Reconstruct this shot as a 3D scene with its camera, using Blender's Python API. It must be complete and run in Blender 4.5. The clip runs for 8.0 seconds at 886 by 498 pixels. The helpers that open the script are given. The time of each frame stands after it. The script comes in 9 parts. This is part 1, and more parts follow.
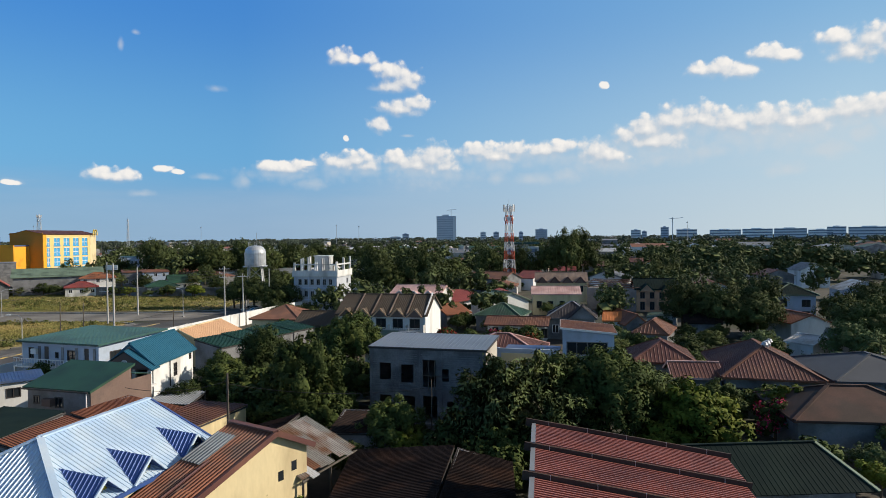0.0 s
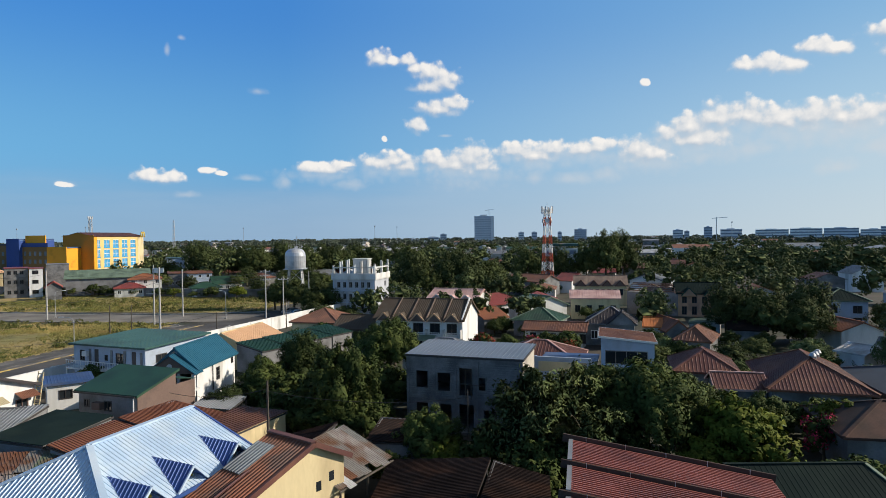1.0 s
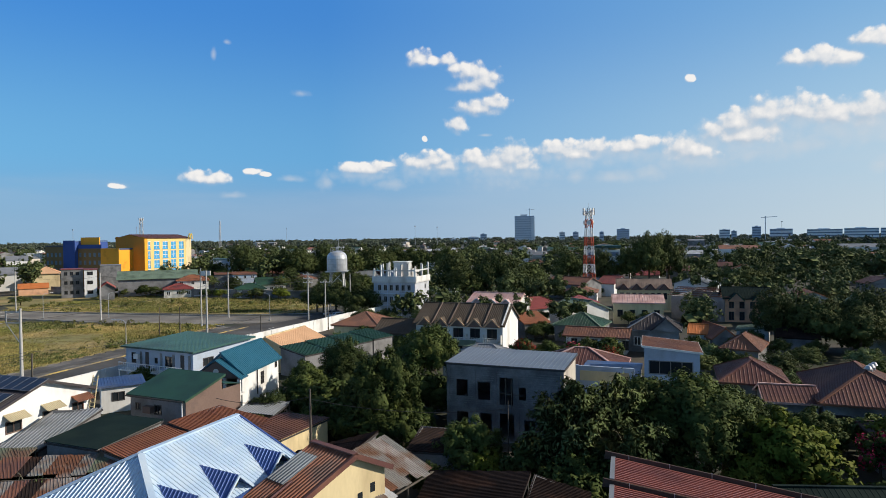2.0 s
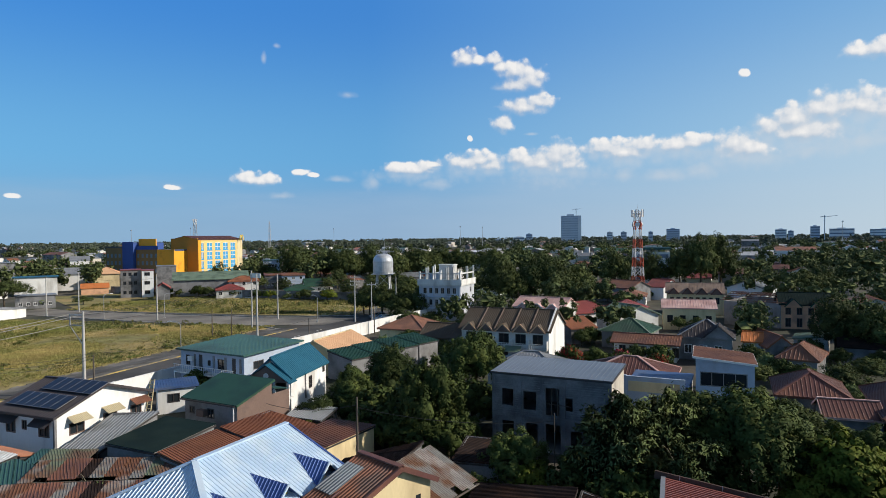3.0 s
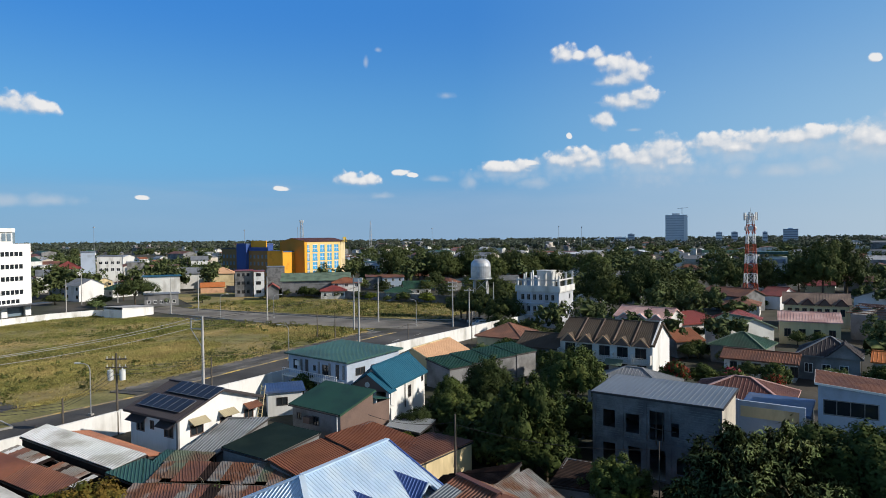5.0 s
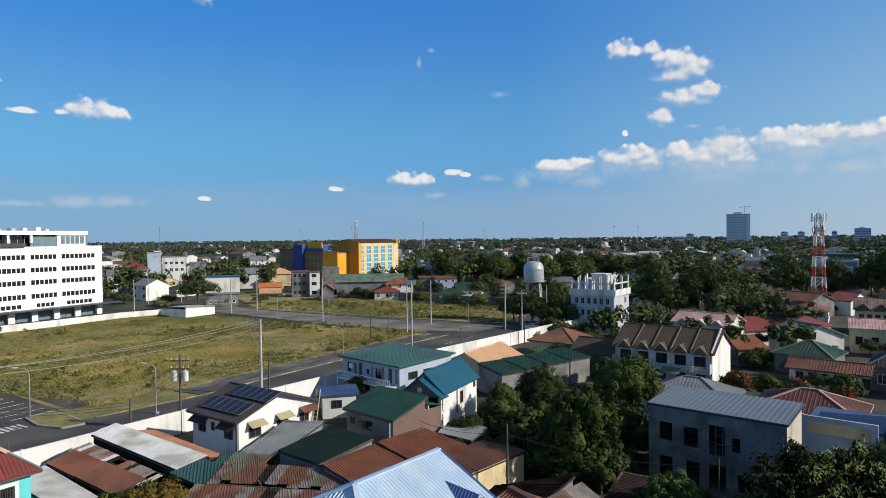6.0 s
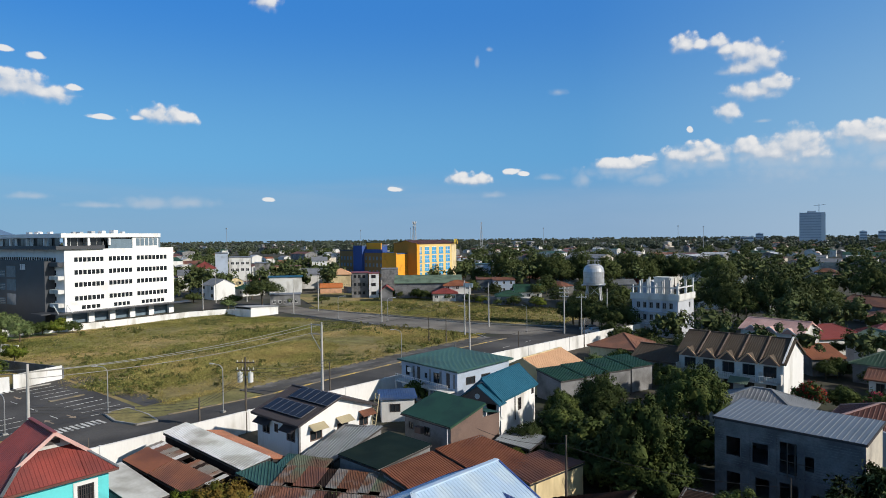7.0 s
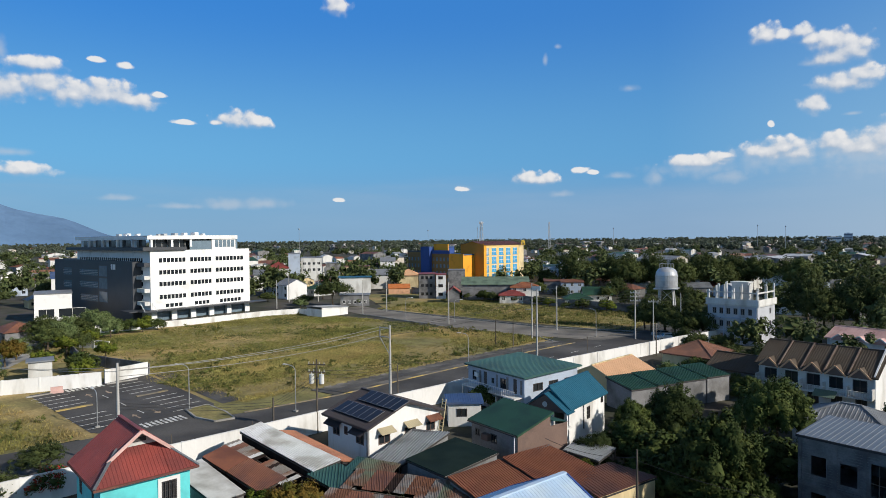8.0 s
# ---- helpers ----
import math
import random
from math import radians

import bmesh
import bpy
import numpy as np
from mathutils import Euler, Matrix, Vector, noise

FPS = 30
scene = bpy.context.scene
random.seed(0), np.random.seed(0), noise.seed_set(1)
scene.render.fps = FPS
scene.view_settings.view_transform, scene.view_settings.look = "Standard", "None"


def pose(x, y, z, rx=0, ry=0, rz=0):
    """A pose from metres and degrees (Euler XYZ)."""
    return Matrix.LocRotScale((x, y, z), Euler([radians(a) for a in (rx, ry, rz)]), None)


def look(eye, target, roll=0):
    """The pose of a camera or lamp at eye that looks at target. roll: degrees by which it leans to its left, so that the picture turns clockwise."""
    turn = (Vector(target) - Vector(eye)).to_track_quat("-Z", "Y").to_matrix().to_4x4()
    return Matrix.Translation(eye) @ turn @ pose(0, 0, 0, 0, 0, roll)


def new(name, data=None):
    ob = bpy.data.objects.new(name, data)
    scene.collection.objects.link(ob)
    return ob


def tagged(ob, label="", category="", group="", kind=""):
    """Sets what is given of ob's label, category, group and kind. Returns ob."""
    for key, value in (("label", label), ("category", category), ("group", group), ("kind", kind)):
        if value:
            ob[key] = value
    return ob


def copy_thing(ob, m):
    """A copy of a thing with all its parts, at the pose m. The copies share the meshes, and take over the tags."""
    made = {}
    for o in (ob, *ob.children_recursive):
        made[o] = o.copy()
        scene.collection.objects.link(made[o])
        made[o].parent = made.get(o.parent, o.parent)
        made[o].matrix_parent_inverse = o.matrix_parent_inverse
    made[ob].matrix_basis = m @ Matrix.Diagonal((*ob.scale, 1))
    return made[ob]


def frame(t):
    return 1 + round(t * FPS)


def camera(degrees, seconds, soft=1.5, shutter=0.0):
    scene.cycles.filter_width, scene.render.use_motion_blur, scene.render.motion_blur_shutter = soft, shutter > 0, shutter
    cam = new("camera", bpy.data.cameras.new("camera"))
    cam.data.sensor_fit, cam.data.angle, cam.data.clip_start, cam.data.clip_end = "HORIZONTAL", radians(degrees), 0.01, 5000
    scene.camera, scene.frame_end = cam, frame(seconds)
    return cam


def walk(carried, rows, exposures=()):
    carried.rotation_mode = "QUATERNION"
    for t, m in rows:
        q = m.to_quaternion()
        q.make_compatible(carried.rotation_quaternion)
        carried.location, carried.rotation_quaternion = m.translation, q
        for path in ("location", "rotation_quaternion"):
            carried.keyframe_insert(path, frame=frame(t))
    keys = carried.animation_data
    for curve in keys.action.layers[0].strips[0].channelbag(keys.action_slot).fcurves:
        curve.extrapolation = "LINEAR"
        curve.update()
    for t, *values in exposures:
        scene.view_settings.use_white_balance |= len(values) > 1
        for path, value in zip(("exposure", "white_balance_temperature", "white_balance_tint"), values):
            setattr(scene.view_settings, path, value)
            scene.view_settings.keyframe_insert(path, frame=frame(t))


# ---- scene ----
cam = camera(70.24, 8.0, 0.8)
PATH = [
    (0, pose(-0.000, -0.000, 17.000, 88.881, 0.611, 0.000)),
    (0.5, pose(0.054, 0.014, 17.366, 88.892, 0.645, 1.710)),
    (1, pose(0.117, 0.014, 17.778, 88.902, 0.657, 3.438)),
    (1.5, pose(0.113, 0.001, 18.196, 88.902, 0.674, 5.189)),
    (3, pose(0.074, 0.045, 19.425, 88.924, 0.683, 11.185)),
    (3.5, pose(0.008, 0.073, 19.821, 88.916, 0.655, 13.312)),
    (4, pose(-0.038, 0.075, 20.211, 88.911, 0.600, 15.465)),
    (4.5, pose(-0.074, 0.109, 20.576, 88.931, 0.567, 17.699)),
    (6, pose(-0.036, 0.209, 21.680, 88.946, 0.577, 24.796)),
    (6.5, pose(-0.014, 0.234, 22.036, 88.967, 0.610, 27.292)),
    (7, pose(-0.037, 0.247, 22.382, 88.967, 0.612, 30.063)),
    (7.5, pose(-0.074, 0.262, 22.731, 88.968, 0.602, 33.053)),
    (8, pose(-0.061, 0.253, 23.073, 88.996, 0.582, 36.145)),
]
walk(cam, PATH, ((0, 0.1, 6800, 10), (1.5, 0.1, 6700, 10), (3.5, 0.07, 6520, 10), (6, -0.02, 6420, 10), (8, -0.05, 6400, 10)))

# clouds: azimuth, elevation, half width, half height (radians)
HOOK_CLOUD = [
    (-0.157, 0.275, 0.016, 0.012), (-0.140, 0.271, 0.013, 0.007), (-0.113, 0.272, 0.014, 0.008), (-0.099, 0.261, 0.015, 0.009),
    (-0.079, 0.254, 0.021, 0.011), (-0.060, 0.244, 0.024, 0.017), (-0.076, 0.234, 0.020, 0.011), (-0.062, 0.201, 0.029, 0.011),
    (-0.041, 0.208, 0.018, 0.011), (-0.099, 0.176, 0.014, 0.012), (0.252, 0.225, 0.008, 0.006), (-0.151, 0.154, 0.005, 0.005),
]
HIGH_CLOUDS = [
    (0.385, 0.237, 0.015, 0.009), (0.415, 0.236, 0.025, 0.011), (0.443, 0.228, 0.020, 0.009), (0.471, 0.248, 0.020, 0.009),
    (0.499, 0.241, 0.016, 0.007), (0.561, 0.257, 0.024, 0.010), (0.578, 0.238, 0.025, 0.015), (0.598, 0.250, 0.020, 0.014),
    (0.619, 0.242, 0.023, 0.016), (0.654, 0.243, 0.027, 0.015),
]
WEST_BANK = [
    (-0.493, 0.092, 0.018, 0.009), (-0.470, 0.090, 0.019, 0.008), (-0.415, 0.103, 0.014, 0.006), (-0.399, 0.099, 0.011, 0.004),
    (-0.260, 0.108, 0.025, 0.008), (-0.230, 0.108, 0.022, 0.009), (-0.209, 0.115, 0.012, 0.005), (-0.162, 0.118, 0.026, 0.011),
    (-0.133, 0.123, 0.021, 0.010), (-0.116, 0.114, 0.018, 0.009), (-0.070, 0.124, 0.023, 0.012), (-0.045, 0.115, 0.029, 0.012),
    (-0.013, 0.124, 0.030, 0.018), (0.009, 0.113, 0.021, 0.011), (0.056, 0.135, 0.028, 0.010), (0.087, 0.127, 0.030, 0.011),
    (0.115, 0.134, 0.021, 0.010),
]
EAST_BANK = [
    (0.158, 0.133, 0.024, 0.012), (0.182, 0.136, 0.026, 0.010), (0.231, 0.130, 0.019, 0.013), (0.258, 0.121, 0.025, 0.011),
    (0.285, 0.149, 0.020, 0.013), (0.310, 0.160, 0.021, 0.015), (0.350, 0.169, 0.028, 0.016), (0.389, 0.170, 0.032, 0.016),
    (0.434, 0.159, 0.028, 0.016), (0.470, 0.160, 0.027, 0.017), (0.506, 0.156, 0.026, 0.017), (0.533, 0.154, 0.024, 0.015),
    (0.571, 0.164, 0.026, 0.013), (0.603, 0.166, 0.025, 0.012), (0.643, 0.163, 0.033, 0.014), (0.326, 0.139, 0.040, 0.012),
]
FAINT_CLOUDS = [
    (0.342, 0.117, 0.041, 0.013), (0.389, 0.122, 0.030, 0.011), (0.551, 0.113, 0.022, 0.011), (0.498, 0.089, 0.022, 0.009),
    (0.586, 0.132, 0.017, 0.010), (0.087, 0.094, 0.014, 0.010), (0.144, 0.089, 0.023, 0.008), (0.196, 0.094, 0.021, 0.011),
    (-0.206, 0.086, 0.022, 0.009), (-0.306, 0.089, 0.010, 0.011), (-0.343, 0.222, 0.015, 0.006), (-0.103, 0.230, 0.016, 0.005),
    (-0.599, 0.078, 0.012, 0.005), (-0.082, 0.201, 0.014, 0.007), (-0.446, 0.067, 0.019, 0.006), (-0.358, 0.093, 0.024, 0.006),
    (-0.449, 0.288, 0.006, 0.004), (-0.055, 0.159, 0.012, 0.003),
]
WEST_CLOUDS = [
    (-0.794, 0.350, 0.018, 0.013), (-1.203, 0.234, 0.027, 0.008), (-1.130, 0.248, 0.014, 0.005), (-1.095, 0.243, 0.014, 0.006),
    (-1.228, 0.201, 0.027, 0.013), (-1.187, 0.210, 0.030, 0.013), (-1.158, 0.201, 0.035, 0.014), (-1.117, 0.204, 0.033, 0.014),
    (-1.081, 0.198, 0.025, 0.011), (-1.052, 0.208, 0.013, 0.005), (-1.019, 0.172, 0.019, 0.005), (-0.944, 0.180, 0.023, 0.011),
    (-0.915, 0.177, 0.018, 0.008), (-0.971, 0.174, 0.011, 0.004), (-1.221, 0.096, 0.032, 0.007), (-1.264, 0.199, 0.036, 0.017),
    (-1.277, 0.093, 0.035, 0.007), (-0.794, 0.061, 0.009, 0.004), (-0.600, 0.077, 0.010, 0.004),
]
WEST_FAINT = [
    (-1.230, 0.119, 0.031, 0.006), (-1.102, 0.062, 0.030, 0.005), (-0.962, 0.054, 0.037, 0.007), (-0.909, 0.056, 0.030, 0.007),
    (-0.341, 0.221, 0.015, 0.006), (-1.024, 0.051, 0.047, 0.005), (-0.468, 0.270, 0.003, 0.008), (-1.239, 0.247, 0.007, 0.012),
]


# ---- light ----
SUN_AZ, SUN_EL = radians(83), radians(28)   # clockwise from the first view, and above the horizon
world = bpy.data.worlds.new("sky")
scene.world = world
world.use_nodes = True
WN, WL = world.node_tree.nodes, world.node_tree.links
WN.clear()


def wmath(op, a, b=None, c=None, clamp=False):
    n = WN.new("ShaderNodeMath")
    n.operation, n.use_clamp = op, clamp
    for i, v in enumerate((a, b, c)):
        if v is None:
            continue
        if isinstance(v, (int, float)):
            n.inputs[i].default_value = v
        else:
            WL.new(v, n.inputs[i])
    return n.outputs[0]


def wramp(value, lo, hi, smooth=True):
    n = WN.new("ShaderNodeMapRange")
    n.interpolation_type = "SMOOTHSTEP" if smooth else "LINEAR"
    n.inputs["From Min"].default_value, n.inputs["From Max"].default_value = lo, hi
    WL.new(value, n.inputs["Value"])
    return n.outputs["Result"]


def wmix(fac, a, b):
    n = WN.new("ShaderNodeMix")
    n.data_type = "RGBA"
    for key, v in ((0, fac), (6, a), (7, b)):
        if isinstance(v, (int, float)):
            n.inputs[key].default_value = v
        elif isinstance(v, tuple):
            n.inputs[key].default_value = (*v, 1)
        else:
            WL.new(v, n.inputs[key])
    return n.outputs[2]


def build_sky():
    sky = WN.new("ShaderNodeTexSky")
    sky.sky_type, sky.sun_disc = "NISHITA", False
    sky.sun_elevation, sky.sun_rotation = SUN_EL, SUN_AZ
    sky.altitude, sky.air_density, sky.dust_density, sky.ozone_density = 100, 1.0, 0.15, 5.0
    coord = WN.new("ShaderNodeTexCoord")
    sep = WN.new("ShaderNodeSeparateXYZ")
    WL.new(coord.outputs["Generated"], sep.inputs[0])
    az = wmath("ARCTAN2", sep.outputs[0], sep.outputs[1])
    el = wmath("ARCSINE", sep.outputs[2])
    comb = WN.new("ShaderNodeCombineXYZ")
    WL.new(az, comb.inputs[0]), WL.new(el, comb.inputs[1])

    def vec(op, a, b=None, c=None):
        n = WN.new("ShaderNodeVectorMath")
        n.operation = op
        for i, v in enumerate((a, b, c)):
            if isinstance(v, tuple):
                n.inputs[i].default_value = v
            elif v is not None:
                WL.new(v, n.inputs[i])
        return n.outputs["Value"] if op == "LENGTH" else n.outputs["Vector"]

    def clump(at, scale, detail, rough):
        n = WN.new("ShaderNodeTexNoise")
        n.noise_dimensions = "2D"
        n.inputs["Scale"].default_value, n.inputs["Detail"].default_value, n.inputs["Roughness"].default_value = scale, detail, rough
        WL.new(at, n.inputs["Vector"])
        return n.outputs["Fac"]

    def heaps(at, scale):
        """Rounded heaps of cloud."""
        n = WN.new("ShaderNodeTexVoronoi")
        n.voronoi_dimensions, n.feature = "2D", "SMOOTH_F1"
        n.inputs["Scale"].default_value, n.inputs["Smoothness"].default_value = scale, 0.35
        WL.new(at, n.inputs["Vector"])
        return n.outputs["Distance"]

    def cover(at, blobs, join):
        """How deep a direction lies inside the lumps, whose undersides are flatter than their tops."""
        near = None
        for a, e, ra, re in blobs:
            off = vec("SUBTRACT", at, (a, e - re * 0.2, 0))
            trim = 1.0 if re > 0.0065 else 1.4
            up, down = 0.62 * trim / re, 0.86 * trim / re
            bent = vec("MULTIPLY", vec("ABSOLUTE", off), (0, (up - down) / 2, 0))
            d = vec("LENGTH", vec("MULTIPLY_ADD", off, (0.70 * trim / ra, (up + down) / 2, 0), bent))
            near = d if near is None else wmath("SMOOTH_MIN", near, d, join)
        return wmath("SUBTRACT", 1.0, near)

    def field(shift, blobs, join, rough):
        at = vec("ADD", comb.outputs[0], (*shift, 0))
        f = cover(at, blobs, join)
        f = wmath("ADD", f, wmath("MULTIPLY", wmath("SUBTRACT", clump(at, 30, 5, 0.55), 0.5), 0.9 * rough))
        f = wmath("ADD", f, wmath("MULTIPLY", wmath("SUBTRACT", 0.4, heaps(at, 62)), 0.45 * rough))
        return wmath("ADD", f, wmath("MULTIPLY", wmath("SUBTRACT", clump(at, 130, 3, 0.5), 0.5), 0.24 * rough))

    puffs = HOOK_CLOUD + HIGH_CLOUDS + WEST_BANK + EAST_BANK + WEST_CLOUDS
    thick = field((0.0, 0.0), puffs, 0.4, 1.0)
    lit = wramp(wmath("SUBTRACT", thick, field((0.004, 0.0075), puffs, 0.4, 1.0)), -0.5, 0.62, False)
    # sunlit tops, undersides that melt into the haze
    edge = wmath("ADD", wmath("MULTIPLY", wmath("SUBTRACT", 1.0, lit), 0.9), 0.38)
    density = wmath("DIVIDE", wmath("ADD", thick, 0.12), edge, clamp=True)
    density = wmath("MULTIPLY", wramp(density, 0.0, 1.0), wmath("ADD", wmath("MULTIPLY", lit, 0.25), 0.72, clamp=True))
    whiter = wmix(lit, CLOUD_SHADE, CLOUD_LIGHT)
    under = [(a, e - re * 1.1, ra * 1.5, re * 1.2) for a, e, ra, re in WEST_BANK[4:] + EAST_BANK]
    thin = wmath("MAXIMUM", field((0.0, 0.0), FAINT_CLOUDS + WEST_FAINT, 0.3, 1.0), wmath("MULTIPLY", field((0.03, 0.05), [(a + 0.03, e + 0.05, ra, re) for a, e, ra, re in under], 0.5, 1.3), 0.75))
    veil = wmath("MULTIPLY", wramp(thin, -0.25, 1.1), 0.5)
    # a long soft layer of grey air under the cloud bank
    streaks = clump(vec("MULTIPLY", comb.outputs[0], (2.2, 16.0, 0)), 2.0, 5, 0.55)
    top = wmath("ADD", wmath("MULTIPLY", wramp(az, -0.25, 0.62), 0.085), 0.088)
    layer = wramp(wmath("SUBTRACT", wmath("ADD", top, wmath("MULTIPLY", wmath("SUBTRACT", streaks, 0.5), 0.05)), el), -0.012, 0.04)
    layer = wmath("MULTIPLY", layer, wmath("ADD", wmath("MULTIPLY", streaks, 0.5), 0.25))
    # hazy blue air in the lower sky, paler towards the sun
    half, sunward = wramp(az, -1.15, -0.3, False), wramp(az, -0.3, 0.58, False)

    def across(west, middle, east):
        return wmix(sunward, wmix(half, west, middle), east)

    air = wmix(wramp(el, -0.01, 0.13), across(*AIR_LOW), across(*AIR_MIDDLE))
    air = wmix(wramp(el, 0.1, 0.36), air, across(*AIR_HIGH))
    air = wmix(layer, air, across(*AIR_LAYER))
    hue = WN.new("ShaderNodeHueSaturation")
    hue.inputs["Saturation"].default_value, hue.inputs["Value"].default_value = 0.55, 0.72
    WL.new(sky.outputs[0], hue.inputs["Color"])
    out = wmix(wmath("MULTIPLY", wramp(el, 0.8, 0.36), 0.9), hue.outputs[0], air)
    out = wmix(veil, out, CLOUD_VEIL)
    out = wmix(density, out, whiter)
    bg = WN.new("ShaderNodeBackground")
    bg.inputs["Strength"].default_value = 0.095
    WL.new(out, bg.inputs[0])
    WL.new(bg.outputs[0], WN.new("ShaderNodeOutputWorld").inputs[0])


CLOUD_LIGHT, CLOUD_SHADE, CLOUD_VEIL = (8.9, 8.8, 8.7), (4.9, 5.5, 6.4), (6.0, 6.5, 7.1)
# colour of the air towards the west, straight ahead and towards the sun
AIR_LOW = (1.9, 4.0, 6.2), (2.4, 4.0, 6.0), (5.7, 6.9, 7.7)
AIR_MIDDLE = (1.45, 4.7, 8.1), (1.25, 4.0, 7.3), (4.2, 6.3, 8.0)
AIR_HIGH = (0.33, 2.6, 7.6), (0.45, 2.45, 6.8), (1.9, 4.4, 7.5)
AIR_LAYER = (2.4, 4.6, 6.9), (2.9, 4.6, 6.8), (5.3, 6.6, 7.7)
build_sky()
sun = new("sun", bpy.data.lights.new("sun", "SUN"))
sun.data.energy, sun.data.angle, sun.data.color = 4.85, radians(0.55), (1.0, 0.91, 0.78)
sun_dir = Vector((math.sin(SUN_AZ) * math.cos(SUN_EL), math.cos(SUN_AZ) * math.cos(SUN_EL), math.sin(SUN_EL)))
sun.matrix_world = look(sun_dir * 200, (0, 0, 0))


# ---- materials ----
def surf(name, col, rough=0.8, metal=0.0, var=0.22, scale=0.5, grain=9.0, bump=0.15, dirt=None, amount=0.35, dscale=0.35, rnd=0.0, stretch=(1, 1, 1), island=0.0, spec=0.4):
    """A worn surface: two scales of tone, an optional second colour in patches, and fine relief."""
    m = bpy.data.materials.new(name)
    m.use_nodes = True
    n, l = m.node_tree.nodes, m.node_tree.links
    b = n["Principled BSDF"]
    b.inputs["Roughness"].default_value, b.inputs["Metallic"].default_value = rough, metal
    b.inputs["Specular IOR Level"].default_value = spec
    geo = n.new("ShaderNodeNewGeometry")
    mp = n.new("ShaderNodeMapping")
    mp.inputs["Scale"].default_value = stretch
    l.new(geo.outputs["Position"], mp.inputs[0])

    def tex(s, detail):
        t = n.new("ShaderNodeTexNoise")
        t.inputs["Scale"].default_value, t.inputs["Detail"].default_value = s, detail
        l.new(mp.outputs[0], t.inputs["Vector"])
        return t.outputs["Fac"]

    def ramp(v, lo, hi, a, c):
        r = n.new("ShaderNodeMapRange")
        for k, x in (("From Min", lo), ("From Max", hi), ("To Min", a), ("To Max", c)):
            r.inputs[k].default_value = x
        l.new(v, r.inputs["Value"])
        return r.outputs[0]

    def mult(a, c):
        r = n.new("ShaderNodeMath")
        r.operation = "MULTIPLY"
        l.new(a, r.inputs[0]), l.new(c, r.inputs[1])
        return r.outputs[0]

    big, small = tex(scale, 4), tex(grain, 5)
    tone = mult(ramp(big, 0.25, 0.75, 1 - var, 1 + var), ramp(small, 0.25, 0.75, 1 - var * 0.6, 1 + var * 0.6))
    if rnd:
        info = n.new("ShaderNodeObjectInfo")
        tone = mult(tone, ramp(info.outputs["Random"], 0, 1, 1 - rnd, 1 + rnd))
    if island:
        tone = mult(tone, ramp(geo.outputs["Random Per Island"], 0, 1, 1 - island, 1 + island))
    base = n.new("ShaderNodeMix")
    base.data_type = "RGBA"
    base.inputs[6].default_value = base.inputs[7].default_value = (*col, 1)
    base.inputs[0].default_value = 0
    if dirt:
        base.inputs[7].default_value = (*dirt, 1)
        l.new(ramp(tex(dscale, 8), 0.62 - amount * 0.45, 0.74 - amount * 0.3, 0, 1), base.inputs[0])
    mul = n.new("ShaderNodeVectorMath")
    mul.operation = "SCALE"
    l.new(base.outputs[2], mul.inputs[0]), l.new(tone, mul.inputs["Scale"])
    l.new(mul.outputs[0], b.inputs["Base Color"])
    if bump:
        bp = n.new("ShaderNodeBump")
        bp.inputs["Strength"].default_value, bp.inputs["Distance"].default_value = bump, 0.05
        l.new(small, bp.inputs["Height"]), l.new(bp.outputs[0], b.inputs["Normal"])
    return m


def glassy(name, col, rough=0.08):
    m = surf(name, col, rough, 0.0, 0.15, 0.8, 3, 0.0, spec=0.6)
    return m


GRASS = surf("grass", (0.33, 0.245, 0.10), 0.95, var=0.4, scale=0.3, grain=2.4, bump=0.6, dirt=(0.19, 0.175, 0.062), amount=0.5, dscale=0.06)
EARTH = surf("town_ground", (0.075, 0.066, 0.055), 0.95, var=0.35, scale=0.12, grain=2, bump=0.4, dirt=(0.04, 0.045, 0.025), amount=0.5, dscale=0.08)
ASPHALT = surf("asphalt", (0.088, 0.083, 0.078), 0.88, var=0.3, scale=0.12, grain=5, bump=0.2, dirt=(0.055, 0.052, 0.049), amount=0.45, dscale=0.13)
PAVING = surf("dirty_paving", (0.16, 0.15, 0.135), 0.9, var=0.3, scale=0.3, grain=4, dirt=(0.075, 0.07, 0.06), amount=0.5, dscale=0.2)
DUSTROAD = surf("dusty_road", (0.21, 0.192, 0.165), 0.92, var=0.3, scale=0.15, grain=3, dirt=(0.13, 0.12, 0.105), amount=0.4, dscale=0.1)
PALECOAT = surf("pale_cream_coat", (0.50, 0.46, 0.39), 0.85, var=0.12, scale=0.5, grain=5, bump=0.08, dirt=(0.33, 0.30, 0.26), amount=0.35)
CONCRETE = surf("concrete", (0.36, 0.35, 0.33), 0.85, var=0.2, scale=0.4, grain=8, dirt=(0.22, 0.21, 0.19), amount=0.4)
RAWBLOCK = surf("raw_concrete_block", (0.20, 0.20, 0.205), 0.9, var=0.25, scale=0.9, grain=7, dirt=(0.12, 0.12, 0.125), amount=0.45, dscale=0.5)
WHITEWALL = surf("white_paint", (0.74, 0.74, 0.73), 0.7, var=0.06, scale=0.3, grain=5, bump=0.05, dirt=(0.5, 0.49, 0.46), amount=0.22, stretch=(1, 1, 0.35))
OFFWHITE = surf("off_white_paint", (0.62, 0.62, 0.6), 0.75, var=0.08, scale=0.3, grain=5, bump=0.05, dirt=(0.4, 0.39, 0.36), amount=0.3, stretch=(1, 1, 0.35), rnd=0.1)
